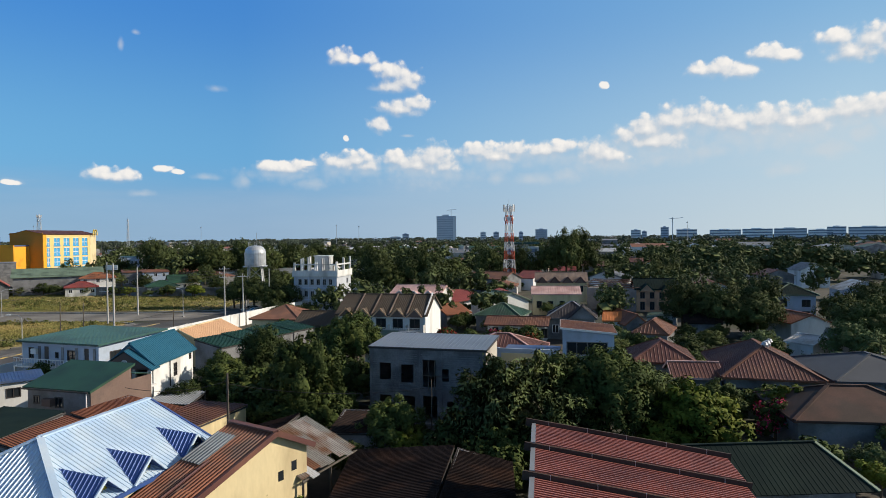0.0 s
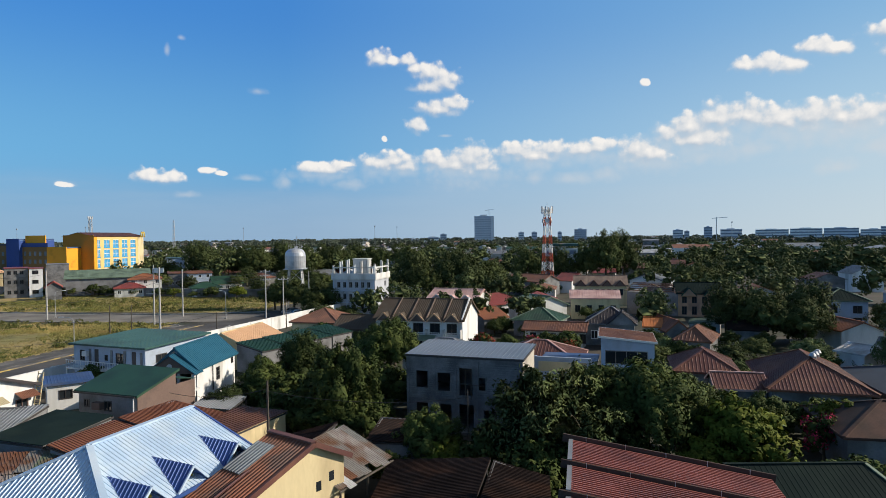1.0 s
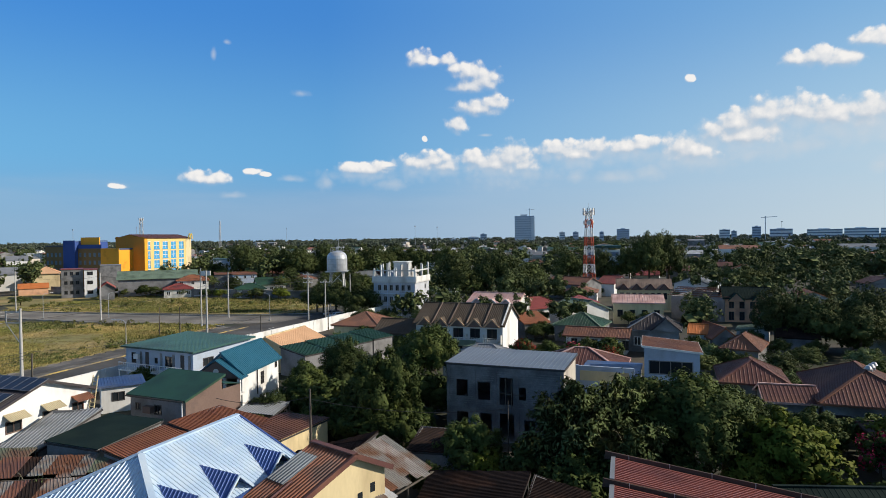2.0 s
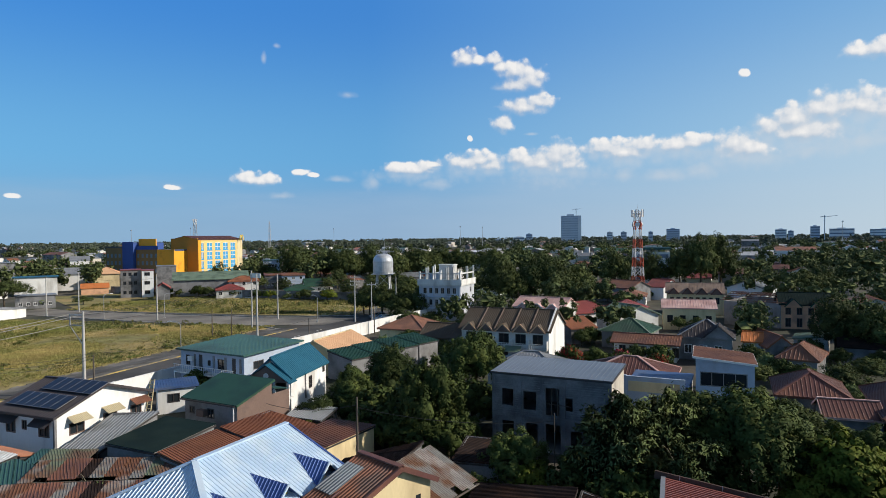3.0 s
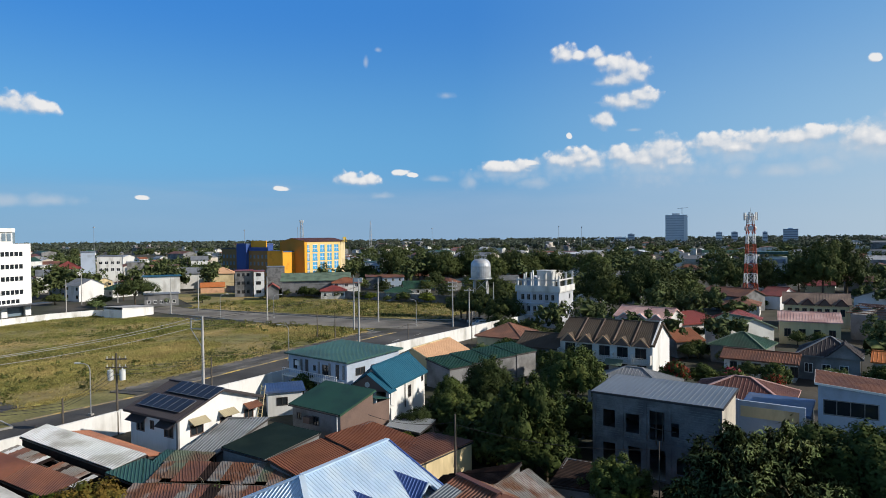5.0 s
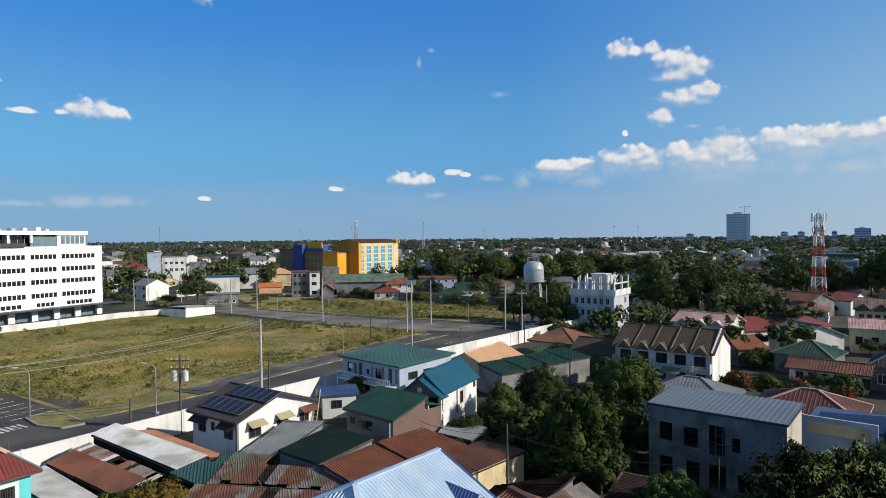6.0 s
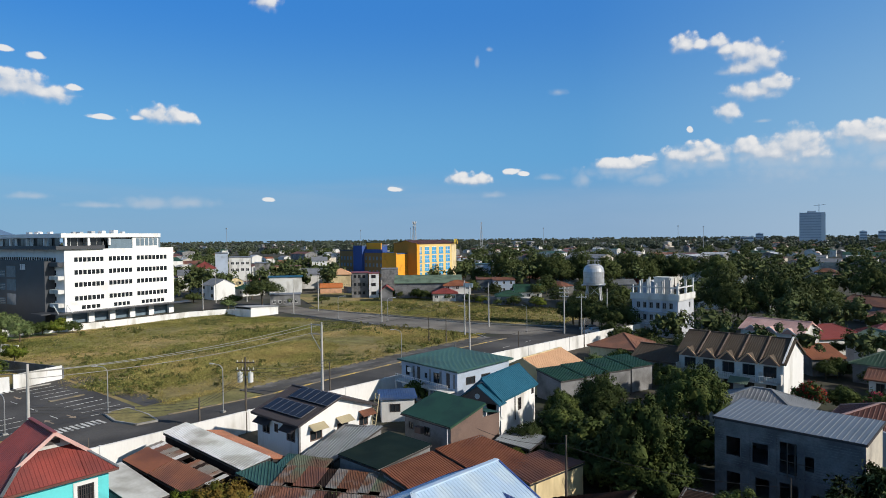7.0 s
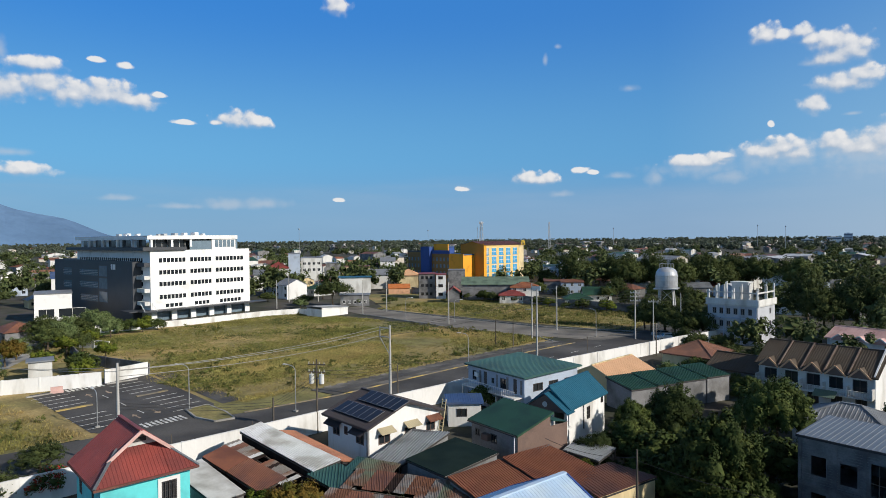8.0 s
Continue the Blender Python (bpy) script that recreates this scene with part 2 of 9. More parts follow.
PALEWALL = surf("pale_grey_blue_paint", (0.46, 0.48, 0.52), 0.75, var=0.1, scale=0.3, grain=5, bump=0.05, dirt=(0.3, 0.32, 0.35), amount=0.3, stretch=(1, 1, 0.35))
R_FADEDBROWN = surf("faded_brown_roofing", (0.25, 0.18, 0.14), 0.75, 0.0, var=0.18, scale=0.4, dirt=(0.17, 0.12, 0.095), amount=0.4, bump=0.05)
CREAM = surf("cream_paint", (0.68, 0.56, 0.33), 0.75, var=0.08, scale=0.35, grain=6, bump=0.08, dirt=(0.42, 0.33, 0.19), amount=0.3, stretch=(1, 1, 0.35))
GREYWALL = surf("grey_render", (0.22, 0.22, 0.225), 0.85, var=0.2, scale=0.4, grain=6, dirt=(0.12, 0.12, 0.12), amount=0.4, rnd=0.15)
PALEBLUE = surf("pale_blue_paint", (0.38, 0.45, 0.55), 0.7, var=0.08, scale=0.3, grain=5, bump=0.05, dirt=(0.3, 0.34, 0.4), amount=0.22)
CYANWALL = surf("turquoise_paint", (0.12, 0.60, 0.62), 0.7, var=0.07, scale=0.3, grain=5, bump=0.05, dirt=(0.09, 0.42, 0.44), amount=0.2)
BROWNWALL = surf("brown_render", (0.17, 0.115, 0.095), 0.85, var=0.12, scale=0.4, grain=6, dirt=(0.11, 0.08, 0.07), amount=0.3)
PEACHWALL = surf("peach_paint", (0.62, 0.36, 0.22), 0.8, var=0.12, scale=0.4, grain=6, dirt=(0.4, 0.24, 0.16), amount=0.3)
ORANGEWALL = surf("orange_paint", (0.80, 0.36, 0.025), 0.7, var=0.06, scale=0.15, grain=3, bump=0.03, dirt=(0.62, 0.27, 0.02), amount=0.2)
SHADEDOCHRE = surf("shaded_ochre_paint", (0.50, 0.22, 0.03), 0.75, var=0.08, scale=0.15, grain=3, bump=0.03)
BLUEWALL = surf("strong_blue_paint", (0.03, 0.075, 0.27), 0.7, var=0.08, scale=0.2, grain=3, bump=0.03)
UMBERWALL = surf("umber_paint", (0.20, 0.13, 0.05), 0.75, var=0.08, scale=0.2, grain=3, bump=0.03)
YELLOWWALL = surf("yellow_paint", (0.72, 0.50, 0.06), 0.7, var=0.08, scale=0.4, grain=6, bump=0.03)
CHARCOAL = surf("charcoal_cladding", (0.055, 0.06, 0.07), 0.5, var=0.12, scale=0.3, grain=3, bump=0.02)
OFFICEWHITE = surf("office_white_cladding", (0.82, 0.82, 0.81), 0.55, var=0.03, scale=0.1, grain=2, bump=0.0, dirt=(0.68, 0.68, 0.67), amount=0.15)
GLASS = glassy("dark_glass", (0.02, 0.025, 0.03))
SKYGLASS = glassy("pale_glass", (0.16, 0.22, 0.27), 0.12)
TRIM = surf("white_trim", (0.7, 0.7, 0.69), 0.6, var=0.05, bump=0.0)
DARKTRIM = surf("dark_trim", (0.05, 0.045, 0.045), 0.6, var=0.12, bump=0.0)
PANELFRAME = surf("panel_frame", (0.30, 0.30, 0.31), 0.4, 0.5, var=0.1, bump=0.0)
STEEL = surf("galvanised_steel", (0.42, 0.43, 0.44), 0.45, 0.6, var=0.15, bump=0.03)
POLECON = surf("pole_concrete", (0.42, 0.41, 0.39), 0.8, var=0.12, scale=0.8)
WOODPOLE = surf("weathered_wood_pole", (0.10, 0.085, 0.07), 0.9, var=0.25, scale=1.5)
CABLE = surf("cable", (0.03, 0.03, 0.03), 0.6, var=0.1, bump=0.0)
PALECABLE = surf("pale_cable", (0.30, 0.30, 0.28), 0.6, var=0.1, bump=0.0)
YELLOWLINE = surf("yellow_road_paint", (0.44, 0.32, 0.10), 0.75, var=0.2, scale=1.2, dirt=(0.16, 0.14, 0.11), amount=0.62, dscale=0.5)
WHITELINE = surf("white_road_paint", (0.66, 0.66, 0.63), 0.75, var=0.2, scale=1.2, dirt=(0.25, 0.25, 0.24), amount=0.35, dscale=1.0)
RUSTY = (0.20, 0.075, 0.03)
R_BLUE = surf("pale_blue_roofing", (0.47, 0.61, 0.77), 0.4, 0.12, var=0.08, scale=0.5, dirt=(0.56, 0.67, 0.78), amount=0.4, dscale=0.6, bump=0.03)
R_DKBLUE = surf("blue_trim_and_shade_sheet", (0.045, 0.10, 0.30), 0.4, 0.2, var=0.12, bump=0.03)
R_MIDBLUE = surf("cobalt_roofing", (0.05, 0.095, 0.22), 0.5, 0.1, var=0.2, dirt=(0.09, 0.12, 0.2), amount=0.3, bump=0.03)
R_TEAL = surf("teal_roofing", (0.018, 0.105, 0.165), 0.45, 0.1, var=0.10, scale=0.4, bump=0.03)
R_TEALGREEN = surf("sea_green_roofing", (0.040, 0.108, 0.095), 0.5, 0.1, var=0.12, scale=0.4, dirt=(0.030, 0.070, 0.066), amount=0.4, dscale=0.16, bump=0.03)
R_GREEN = surf("green_roofing", (0.024, 0.075, 0.045), 0.55, 0.1, var=0.15, scale=0.4, dirt=(0.018, 0.05, 0.034), amount=0.35, bump=0.03)
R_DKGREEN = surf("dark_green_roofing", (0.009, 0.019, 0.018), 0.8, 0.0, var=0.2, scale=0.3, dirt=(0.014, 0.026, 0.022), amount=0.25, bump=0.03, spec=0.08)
R_PALEGREEN = surf("faded_and_sunlit_green_roofing", (0.15, 0.21, 0.15), 0.65, 0.05, var=0.18, scale=0.3, dirt=(0.09, 0.13, 0.09), amount=0.35, bump=0.03)
R_RED = surf("red_roofing", (0.30, 0.098, 0.072), 0.5, 0.1, var=0.15, scale=0.4, dirt=(0.22, 0.075, 0.06), amount=0.35, bump=0.03)
R_BRIGHTRED = surf("bright_red_roofing", (0.26, 0.058, 0.048), 0.5, 0.08, var=0.16, scale=0.4, dirt=(0.19, 0.05, 0.045), amount=0.4, bump=0.03)
R_MAROON = surf("maroon_roofing", (0.11, 0.045, 0.04), 0.6, 0.1, var=0.2, scale=0.3, dirt=(0.16, 0.07, 0.05), amount=0.35, bump=0.03, rnd=0.12)
R_DARKBROWN = surf("dark_brown_roofing", (0.055, 0.038, 0.032), 0.75, 0.0, var=0.25, scale=0.3, dirt=(0.09, 0.05, 0.04), amount=0.35, bump=0.05, spec=0.2)
R_BROWN = surf("brown_roofing", (0.20, 0.085, 0.05), 0.65, 0.05, var=0.2, scale=0.3, dirt=(0.13, 0.06, 0.045), amount=0.4, bump=0.05, rnd=0.15)
R_RUST = surf("rust_red_roofing", (0.28, 0.105, 0.05), 0.6, 0.1, var=0.14, scale=0.4, dirt=(0.20, 0.075, 0.04), amount=0.35, bump=0.03)
R_OLDRUST = surf("rusted_iron_sheet", (0.15, 0.065, 0.035), 0.8, 0.1, var=0.3, scale=0.6, dirt=(0.28, 0.26, 0.24), amount=0.35, dscale=0.35, bump=0.1, stretch=(1, 1, 1))
R_DARKRUST = surf("dark_rust_and_shade_sheet", (0.026, 0.018, 0.016), 0.9, 0.0, var=0.4, scale=0.5, dirt=(0.06, 0.032, 0.022), amount=0.25, dscale=0.4, bump=0.1, spec=0.08)
R_SILVER = surf("galvanised_sheet", (0.60, 0.61, 0.62), 0.5, 0.25, var=0.14, scale=0.5, dirt=(0.36, 0.35, 0.33), amount=0.35, dscale=0.4, bump=0.03)
R_SLATE = surf("slate_grey_roofing", (0.075, 0.08, 0.092), 0.6, 0.05, var=0.15, scale=0.4, bump=0.03, spec=0.25)
R_GREY = surf("grey_roofing", (0.20, 0.215, 0.235), 0.55, 0.2, var=0.15, scale=0.4, dirt=(0.14, 0.15, 0.16), amount=0.35, bump=0.03, rnd=0.1)
R_PALEGREY = surf("pale_grey_roofing", (0.225, 0.238, 0.258), 0.55, 0.1, var=0.12, scale=0.4, dirt=(0.17, 0.18, 0.195), amount=0.3, bump=0.03)
R_GLOSSGREY = surf("new_grey_roofing", (0.19, 0.20, 0.215), 0.36, 0.35, var=0.08, scale=0.4, dirt=(0.15, 0.16, 0.17), amount=0.25, bump=0.02)
R_CHARCOAL = surf("charcoal_tile_sheet", (0.05, 0.042, 0.045), 0.6, 0.1, var=0.15, scale=0.4, bump=0.05)
R_TILEBROWN = surf("brown_tile_sheet", (0.078, 0.056, 0.038), 0.75, 0.0, var=0.25, scale=0.5, dirt=(0.07, 0.055, 0.04), amount=0.4, dscale=0.5, bump=0.1)
R_STRAW = surf("straw_coloured_sheet", (0.44, 0.38, 0.25), 0.7, 0.0, var=0.1, scale=0.6, bump=0.03)
R_BEIGE = surf("apricot_tile_sheet", (0.60, 0.36, 0.21), 0.7, 0.0, var=0.08, scale=0.4, bump=0.05)
R_TERRA = surf("terracotta_tile_sheet", (0.26, 0.12, 0.075), 0.7, 0.0, var=0.2, scale=0.5, dirt=(0.17, 0.085, 0.06), amount=0.4, bump=0.1)
R_PINK = surf("faded_pink_roofing", (0.50, 0.30, 0.27), 0.65, 0.0, var=0.15, scale=0.4, dirt=(0.62, 0.42, 0.38), amount=0.4, bump=0.03)
R_ORANGE = surf("orange_roofing", (0.52, 0.17, 0.05), 0.65, 0.0, var=0.15, scale=0.4, bump=0.03)
SOLAR = surf("solar_cell", (0.016, 0.018, 0.026), 0.3, 0.0, var=0.1, bump=0.0, spec=0.3)
BARK = surf("bark", (0.10, 0.075, 0.05), 0.9, var=0.3, scale=2)


# ---- mesh helpers ----
def part(name, bm, mat, parent, label="", at=None):
    me = bpy.data.meshes.new(name)
    bm.to_mesh(me)
    bm.free()
    me.materials.append(mat)
    ob = new(name, me)
    ob.parent = parent
    if at is not None:
        ob.matrix_local = at
    if label:
        ob["label"] = label
    return ob


def shared(name, me, parent, at, label=""):
    ob = new(name, me)
    ob.parent = parent
    ob.matrix_local = at
    if label:
        ob["label"] = label
    return ob


def mesh_of(name, bm, mat):
    me = bpy.data.meshes.new(name)
    bm.to_mesh(me)
    bm.free()
    me.materials.append(mat)
    return me


def thing(name, x, y, z=0.0, rz=0.0, label="", category="", group="", kind=""):
    ob = new(name)
    ob.empty_display_size = 0.2
    ob.matrix_world = pose(x, y, z, 0, 0, rz)
    return tagged(ob, label, category, group, kind)


def box(bm, x0, y0, z0, x1, y1, z1):
    v = [bm.verts.new((x, y, z)) for z in (z0, z1) for x, y in ((x0, y0), (x1, y0), (x1, y1), (x0, y1))]
    for f in ((3, 2, 1, 0), (4, 5, 6, 7), (0, 1, 5, 4), (1, 2, 6, 5), (2, 3, 7, 6), (3, 0, 4, 7)):
        bm.faces.new([v[i] for i in f])


def cubed(x0, y0, z0, x1, y1, z1):
    bm = bmesh.new()
    box(bm, x0, y0, z0, x1, y1, z1)
    return bm


def slab(bm, pts, th):
    """A flat plate of that polygon, th thick, below it."""
    pts = [Vector(p) for p in pts]
    nrm = (pts[1] - pts[0]).cross(pts[2] - pts[0]).normalized()
    if nrm.z < 0:
        pts.reverse()
        nrm = -nrm
    top = [bm.verts.new(p) for p in pts]
    low = [bm.verts.new(p - nrm * th) for p in pts]
    bm.faces.new(top), bm.faces.new(low[::-1])
    k = len(pts)
    for i in range(k):
        j = (i + 1) % k
        bm.faces.new((top[j], top[i], low[i], low[j]))
    return nrm


def beam(bm, a, b, w, h=None, up=(0, 0, 1)):
    """A bar from a to b, w wide and h high."""
    a, b, h = Vector(a), Vector(b), h or w
    d = (b - a).normalized()
    s = d.cross(Vector(up))
    s = s.normalized() if s.length > 1e-4 else Vector((1, 0, 0))
    u = s.cross(d)
    v = []
    for p in (a, b):
        for i, j in ((-1, -1), (1, -1), (1, 1), (-1, 1)):
            v.append(bm.verts.new(p + s * (i * w / 2) + u * (j * h / 2)))
    for f in ((3, 2, 1, 0), (4, 5, 6, 7), (0, 1, 5, 4), (1, 2, 6, 5), (2, 3, 7, 6), (3, 0, 4, 7)):
        bm.faces.new([v[i] for i in f])


def tube(bm, a, b, r0, r1=None, n=8, caps=True):
    a, b, r1 = Vector(a), Vector(b), r0 if r1 is None else r1
    d = (b - a).normalized()
    s = d.orthogonal().normalized()
    u = d.cross(s)
    ring = [[bm.verts.new(p + (s * math.cos(t) + u * math.sin(t)) * r) for t in (2 * math.pi * i / n for i in range(n))] for p, r in ((a, r0), (b, r1))]
    for i in range(n):
        j = (i + 1) % n
        bm.faces.new((ring[0][i], ring[0][j], ring[1][j], ring[1][i]))
    if caps:
        bm.faces.new(ring[0][::-1]), bm.faces.new(ring[1])


def sheet(bm, poly, pitch=0.0, th=0.05, w=0.05, h=0.035):
    """A roof plane over a convex polygon as one plate; with a pitch it has raised ribs that run down the slope."""
    pts = [Vector(p) for p in poly]
    n = (pts[1] - pts[0]).cross(pts[2] - pts[0]).normalized()
    n = -n if n.z < 0 else n
    if not pitch:
        slab(bm, pts, th)
        return
    s = Vector((0, 0, -1)) + n * n.z
    if s.length < 0.03:
        s = pts[1] - pts[2]
    s.normalize()
    v = n.cross(s).normalized()
    o = pts[0]
    flat = [((p - o).dot(v), (p - o).dot(s)) for p in pts]
    lo, hi = min(p[0] for p in flat), max(p[0] for p in flat)
    cols, k = [(lo + 0.002, 0.0)], lo + pitch * 0.5
    while k < hi - w:
        if k - w > lo + 0.01:
            cols += [(k - w, 0.0), (k - w * 0.5, h), (k + w * 0.5, h), (k + w, 0.0)]
        k += pitch
    cols += sorted([(c[0], 0.0) for c in flat if lo + 0.01 < c[0] < hi - 0.01]) + [(hi - 0.002, 0.0)]
    cols.sort()
    last = None
    for k, z in cols:
        cuts = []
        for (a0, b0), (a1, b1) in zip(flat, flat[1:] + flat[:1]):
            if abs(a1 - a0) < 1e-6:
                if abs(a0 - k) < 0.01:
                    cuts += [b0, b1]
            elif min(a0, a1) - 1e-6 <= k <= max(a0, a1) + 1e-6:
                cuts.append(b0 + (b1 - b0) * (k - a0) / (a1 - a0))
        if not cuts:
            continue
        p0, p1 = o + v * k + s * min(cuts), o + v * k + s * (max(cuts) + 0.001)
        ring = [bm.verts.new(p) for p in (p0 + n * z, p1 + n * z, p1 - n * th, p0 - n * th)]
        if last:
            for i in range(4):
                j = (i + 1) % 4
                bm.faces.new((last[i], last[j], ring[j], ring[i]))
        else:
            bm.faces.new(ring)
        last = ring
    bm.faces.new(last[::-1])


def plate(bm, u0, u1, v0, v1, y0, y1, holes=()):
    """An upright plate in the x-z plane between the depths y0 and y1, with openings, as one connected mesh."""
    us = sorted({u0, u1, *[min(u1, max(u0, c)) for o in holes for c in o[:2]]})
    vs = sorted({v0, v1, *[min(v1, max(v0, c)) for o in holes for c in o[2:4]]})
    solid = {}
    for i in range(len(us) - 1):
        for j in range(len(vs) - 1):
            cu, cv = (us[i] + us[i + 1]) / 2, (vs[j] + vs[j + 1]) / 2
            solid[i, j] = not any(o[0] < cu < o[1] and o[2] < cv < o[3] for o in holes)
    made = {}

    def vert(i, j, y):
        if (i, j, y) not in made:
            made[i, j, y] = bm.verts.new((us[i], y, vs[j]))
        return made[i, j, y]

    for (i, j), full in solid.items():
        if not full:
            continue
        q = ((i, j), (i + 1, j), (i + 1, j + 1), (i, j + 1))
        bm.faces.new([vert(a, c, y0) for a, c in q])
        bm.faces.new([vert(a, c, y1) for a, c in q[::-1]])
        for (di, dj), (e0, e1) in (((0, -1), (0, 1)), ((1, 0), (1, 2)), ((0, 1), (2, 3)), ((-1, 0), (3, 0))):
            if not solid.get((i + di, j + dj)):
                (a0, c0), (a1, c1) = q[e0], q[e1]
                bm.faces.new((vert(a1, c1, y0), vert(a0, c0, y0), vert(a0, c0, y1), vert(a1, c1, y1)))


def window(parent, at, o, frame_mat, glass_mat, bars=1, proud=0.03, rows=0, name="window"):
    """A framed window in an opening; its frame with the mullions, and its pane, are parts."""
    u0, u1, v0, v1 = o[:4]
    fw = min(0.09, (u1 - u0) * 0.12)
    us = [u0 + (u1 - u0) * i / (bars + 1) for i in range(bars + 2)]
    vs = [v0 + (v1 - v0) * i / (rows + 1) for i in range(rows + 2)]
    g = fw * 0.35
    lights = [(a + (fw if i == 0 else g), b - (fw if i == bars else g), c + (fw if j == 0 else g), d - (fw if j == rows else g))
              for i, (a, b) in enumerate(zip(us, us[1:])) for j, (c, d) in enumerate(zip(vs, vs[1:]))]
    bm = bmesh.new()
    plate(bm, u0, u1, v0, v1, -proud, 0.1, lights)
    w = part(name, bm, frame_mat, parent, at=at)
    part("pane", cubed(u0 + fw * 0.5, 0.05, v0 + fw * 0.5, u1 - fw * 0.5, 0.07, v1 - fw * 0.5), glass_mat, w)
    return w


def faces_of(w, d):
    """Local frames of a block's four outer faces: along the face x, inwards y."""
    return {"f": pose(-w / 2, -d / 2, 0), "r": pose(w / 2, -d / 2, 0, 0, 0, 90), "b": pose(w / 2, d / 2, 0, 0, 0, 180), "l": pose(-w / 2, d / 2, 0, 0, 0, 270)}


def gable_end(bm, p0, p1, top, th):
    """A triangular wall over the line p0 - p1."""
    p0, p1, top = Vector(p0), Vector(p1), Vector(top)
    n = (p1 - p0).cross(top - p0).normalized() * th
    a = [bm.verts.new(p) for p in (p0, p1, top)]
    b = [bm.verts.new(p - n) for p in (p0, p1, top)]
    bm.faces.new(a), bm.faces.new(b[::-1])
    for i in range(3):
        j = (i + 1) % 3
        bm.faces.new((a[j], a[i], b[i], b[j]))


def roof_on(parent, kind, w, d, h, rise, ov, mat, pitch=0.4, trim=None, wall_mat=None, fascia=0.2, rib=0.03):
    """A roof over a w x d block whose walls are h high: gable along x or y, hip, mono-pitch or flat."""
    X, Y = w / 2 + ov, d / 2 + ov
    trim = trim or mat
    top, planes, ridges, fasc = h + rise, [], [], []
    if kind == "gx":
        drop = rise * ov / (d / 2)
        e = h - drop
        planes = [[(-X, -Y, e), (X, -Y, e), (X, 0, top), (-X, 0, top)], [(X, Y, e), (-X, Y, e), (-X, 0, top), (X, 0, top)]]
        ridges = [((-X, 0, top), (X, 0, top))]
        fasc = [((-X, -Y, e), (X, -Y, e)), ((-X, Y, e), (X, Y, e)), ((-X, -Y, e), (-X, 0, top)), ((-X, Y, e), (-X, 0, top)), ((X, -Y, e), (X, 0, top)), ((X, Y, e), (X, 0, top))]
        ends = [((-w / 2, d / 2, h), (-w / 2, -d / 2, h), (-w / 2, 0, top - 0.06)), ((w / 2, -d / 2, h), (w / 2, d / 2, h), (w / 2, 0, top - 0.06))]
    elif kind == "gy":
        drop = rise * ov / (w / 2)
        e = h - drop
        planes = [[(-X, Y, e), (-X, -Y, e), (0, -Y, top), (0, Y, top)], [(X, -Y, e), (X, Y, e), (0, Y, top), (0, -Y, top)]]
        ridges = [((0, -Y, top), (0, Y, top))]
        fasc = [((-X, -Y, e), (-X, Y, e)), ((X, -Y, e), (X, Y, e)), ((-X, -Y, e), (0, -Y, top)), ((X, -Y, e), (0, -Y, top)), ((-X, Y, e), (0, Y, top)), ((X, Y, e), (0, Y, top))]
        ends = [((-w / 2, -d / 2, h), (w / 2, -d / 2, h), (0, -d / 2, top - 0.06)), ((w / 2, d / 2, h), (-w / 2, d / 2, h), (0, d / 2, top - 0.06))]
    elif kind == "hip":
        e = h - 0.05
        if w >= d:
            r = (X - Y)
            a, b = (-r, 0, top), (r, 0, top)
            if r < 0.05:
                planes = [[(-X, -Y, e), (X, -Y, e), b], [(X, Y, e), (-X, Y, e), a], [(-X, Y, e), (-X, -Y, e), a], [(X, -Y, e), (X, Y, e), b]]
            else:
                planes = [[(-X, -Y, e), (X, -Y, e), b, a], [(X, Y, e), (-X, Y, e), a, b], [(-X, Y, e), (-X, -Y, e), a], [(X, -Y, e), (X, Y, e), b]]
            ridges = [(a, b)] if r > 0.05 else []
        else:
            r = (Y - X)
            a, b = (0, -r, top), (0, r, top)
            planes = [[(-X, Y, e), (-X, -Y, e), a, b], [(X, -Y, e), (X, Y, e), b, a], [(-X, -Y, e), (X, -Y, e), a], [(X, Y, e), (-X, Y, e), b]]
            ridges = [(a, b)]
        ridges += [((-X, -Y, e), a), ((X, Y, e), b), ((X, -Y, e), b if w >= d else a), ((-X, Y, e), a if w >= d else b)]
        fasc = [((-X, -Y, e), (X, -Y, e)), ((X, -Y, e), (X, Y, e)), ((X, Y, e), (-X, Y, e)), ((-X, Y, e), (-X, -Y, e))]
        ends = []
    else:
        zs = {"sf": (h, top), "sb": (top, h), "flat": (h + 0.04, h + 0.04), "sl": None, "sr": None}[kind]
        if zs:
            zf, zb = zs
            c = [(-X, -Y, zf), (X, -Y, zf), (X, Y, zb), (-X, Y, zb)]
        else:
            zl, zr = (h, top) if kind == "sl" else (top, h)
            c = [(-X, -Y, zl), (X, -Y, zr), (X, Y, zr), (-X, Y, zl)]
        planes = [c]
        fasc = list(zip(c, c[1:] + c[:1]))
        ends = []
        if kind in ("sf", "sb") and rise > 0.05:
            s = -1 if kind == "sf" else 1
            hi, lo = (w / 2, d / 2 * -s), None
            ends = [((w / 2, d / 2 * s, h), (w / 2, -d / 2 * s, h), (w / 2, -d / 2 * s, top - 0.1)), ((-w / 2, d / 2 * s, h), (-w / 2, -d / 2 * s, h), (-w / 2, -d / 2 * s, top - 0.1))]
        if kind in ("sl", "sr") and rise > 0.05:
            s = 1 if kind == "sl" else -1
            ends = [((-w / 2 * s, y, h), (w / 2 * s, y, h), (w / 2 * s, y, top - 0.1)) for y in (-d / 2, d / 2)]
    first = None
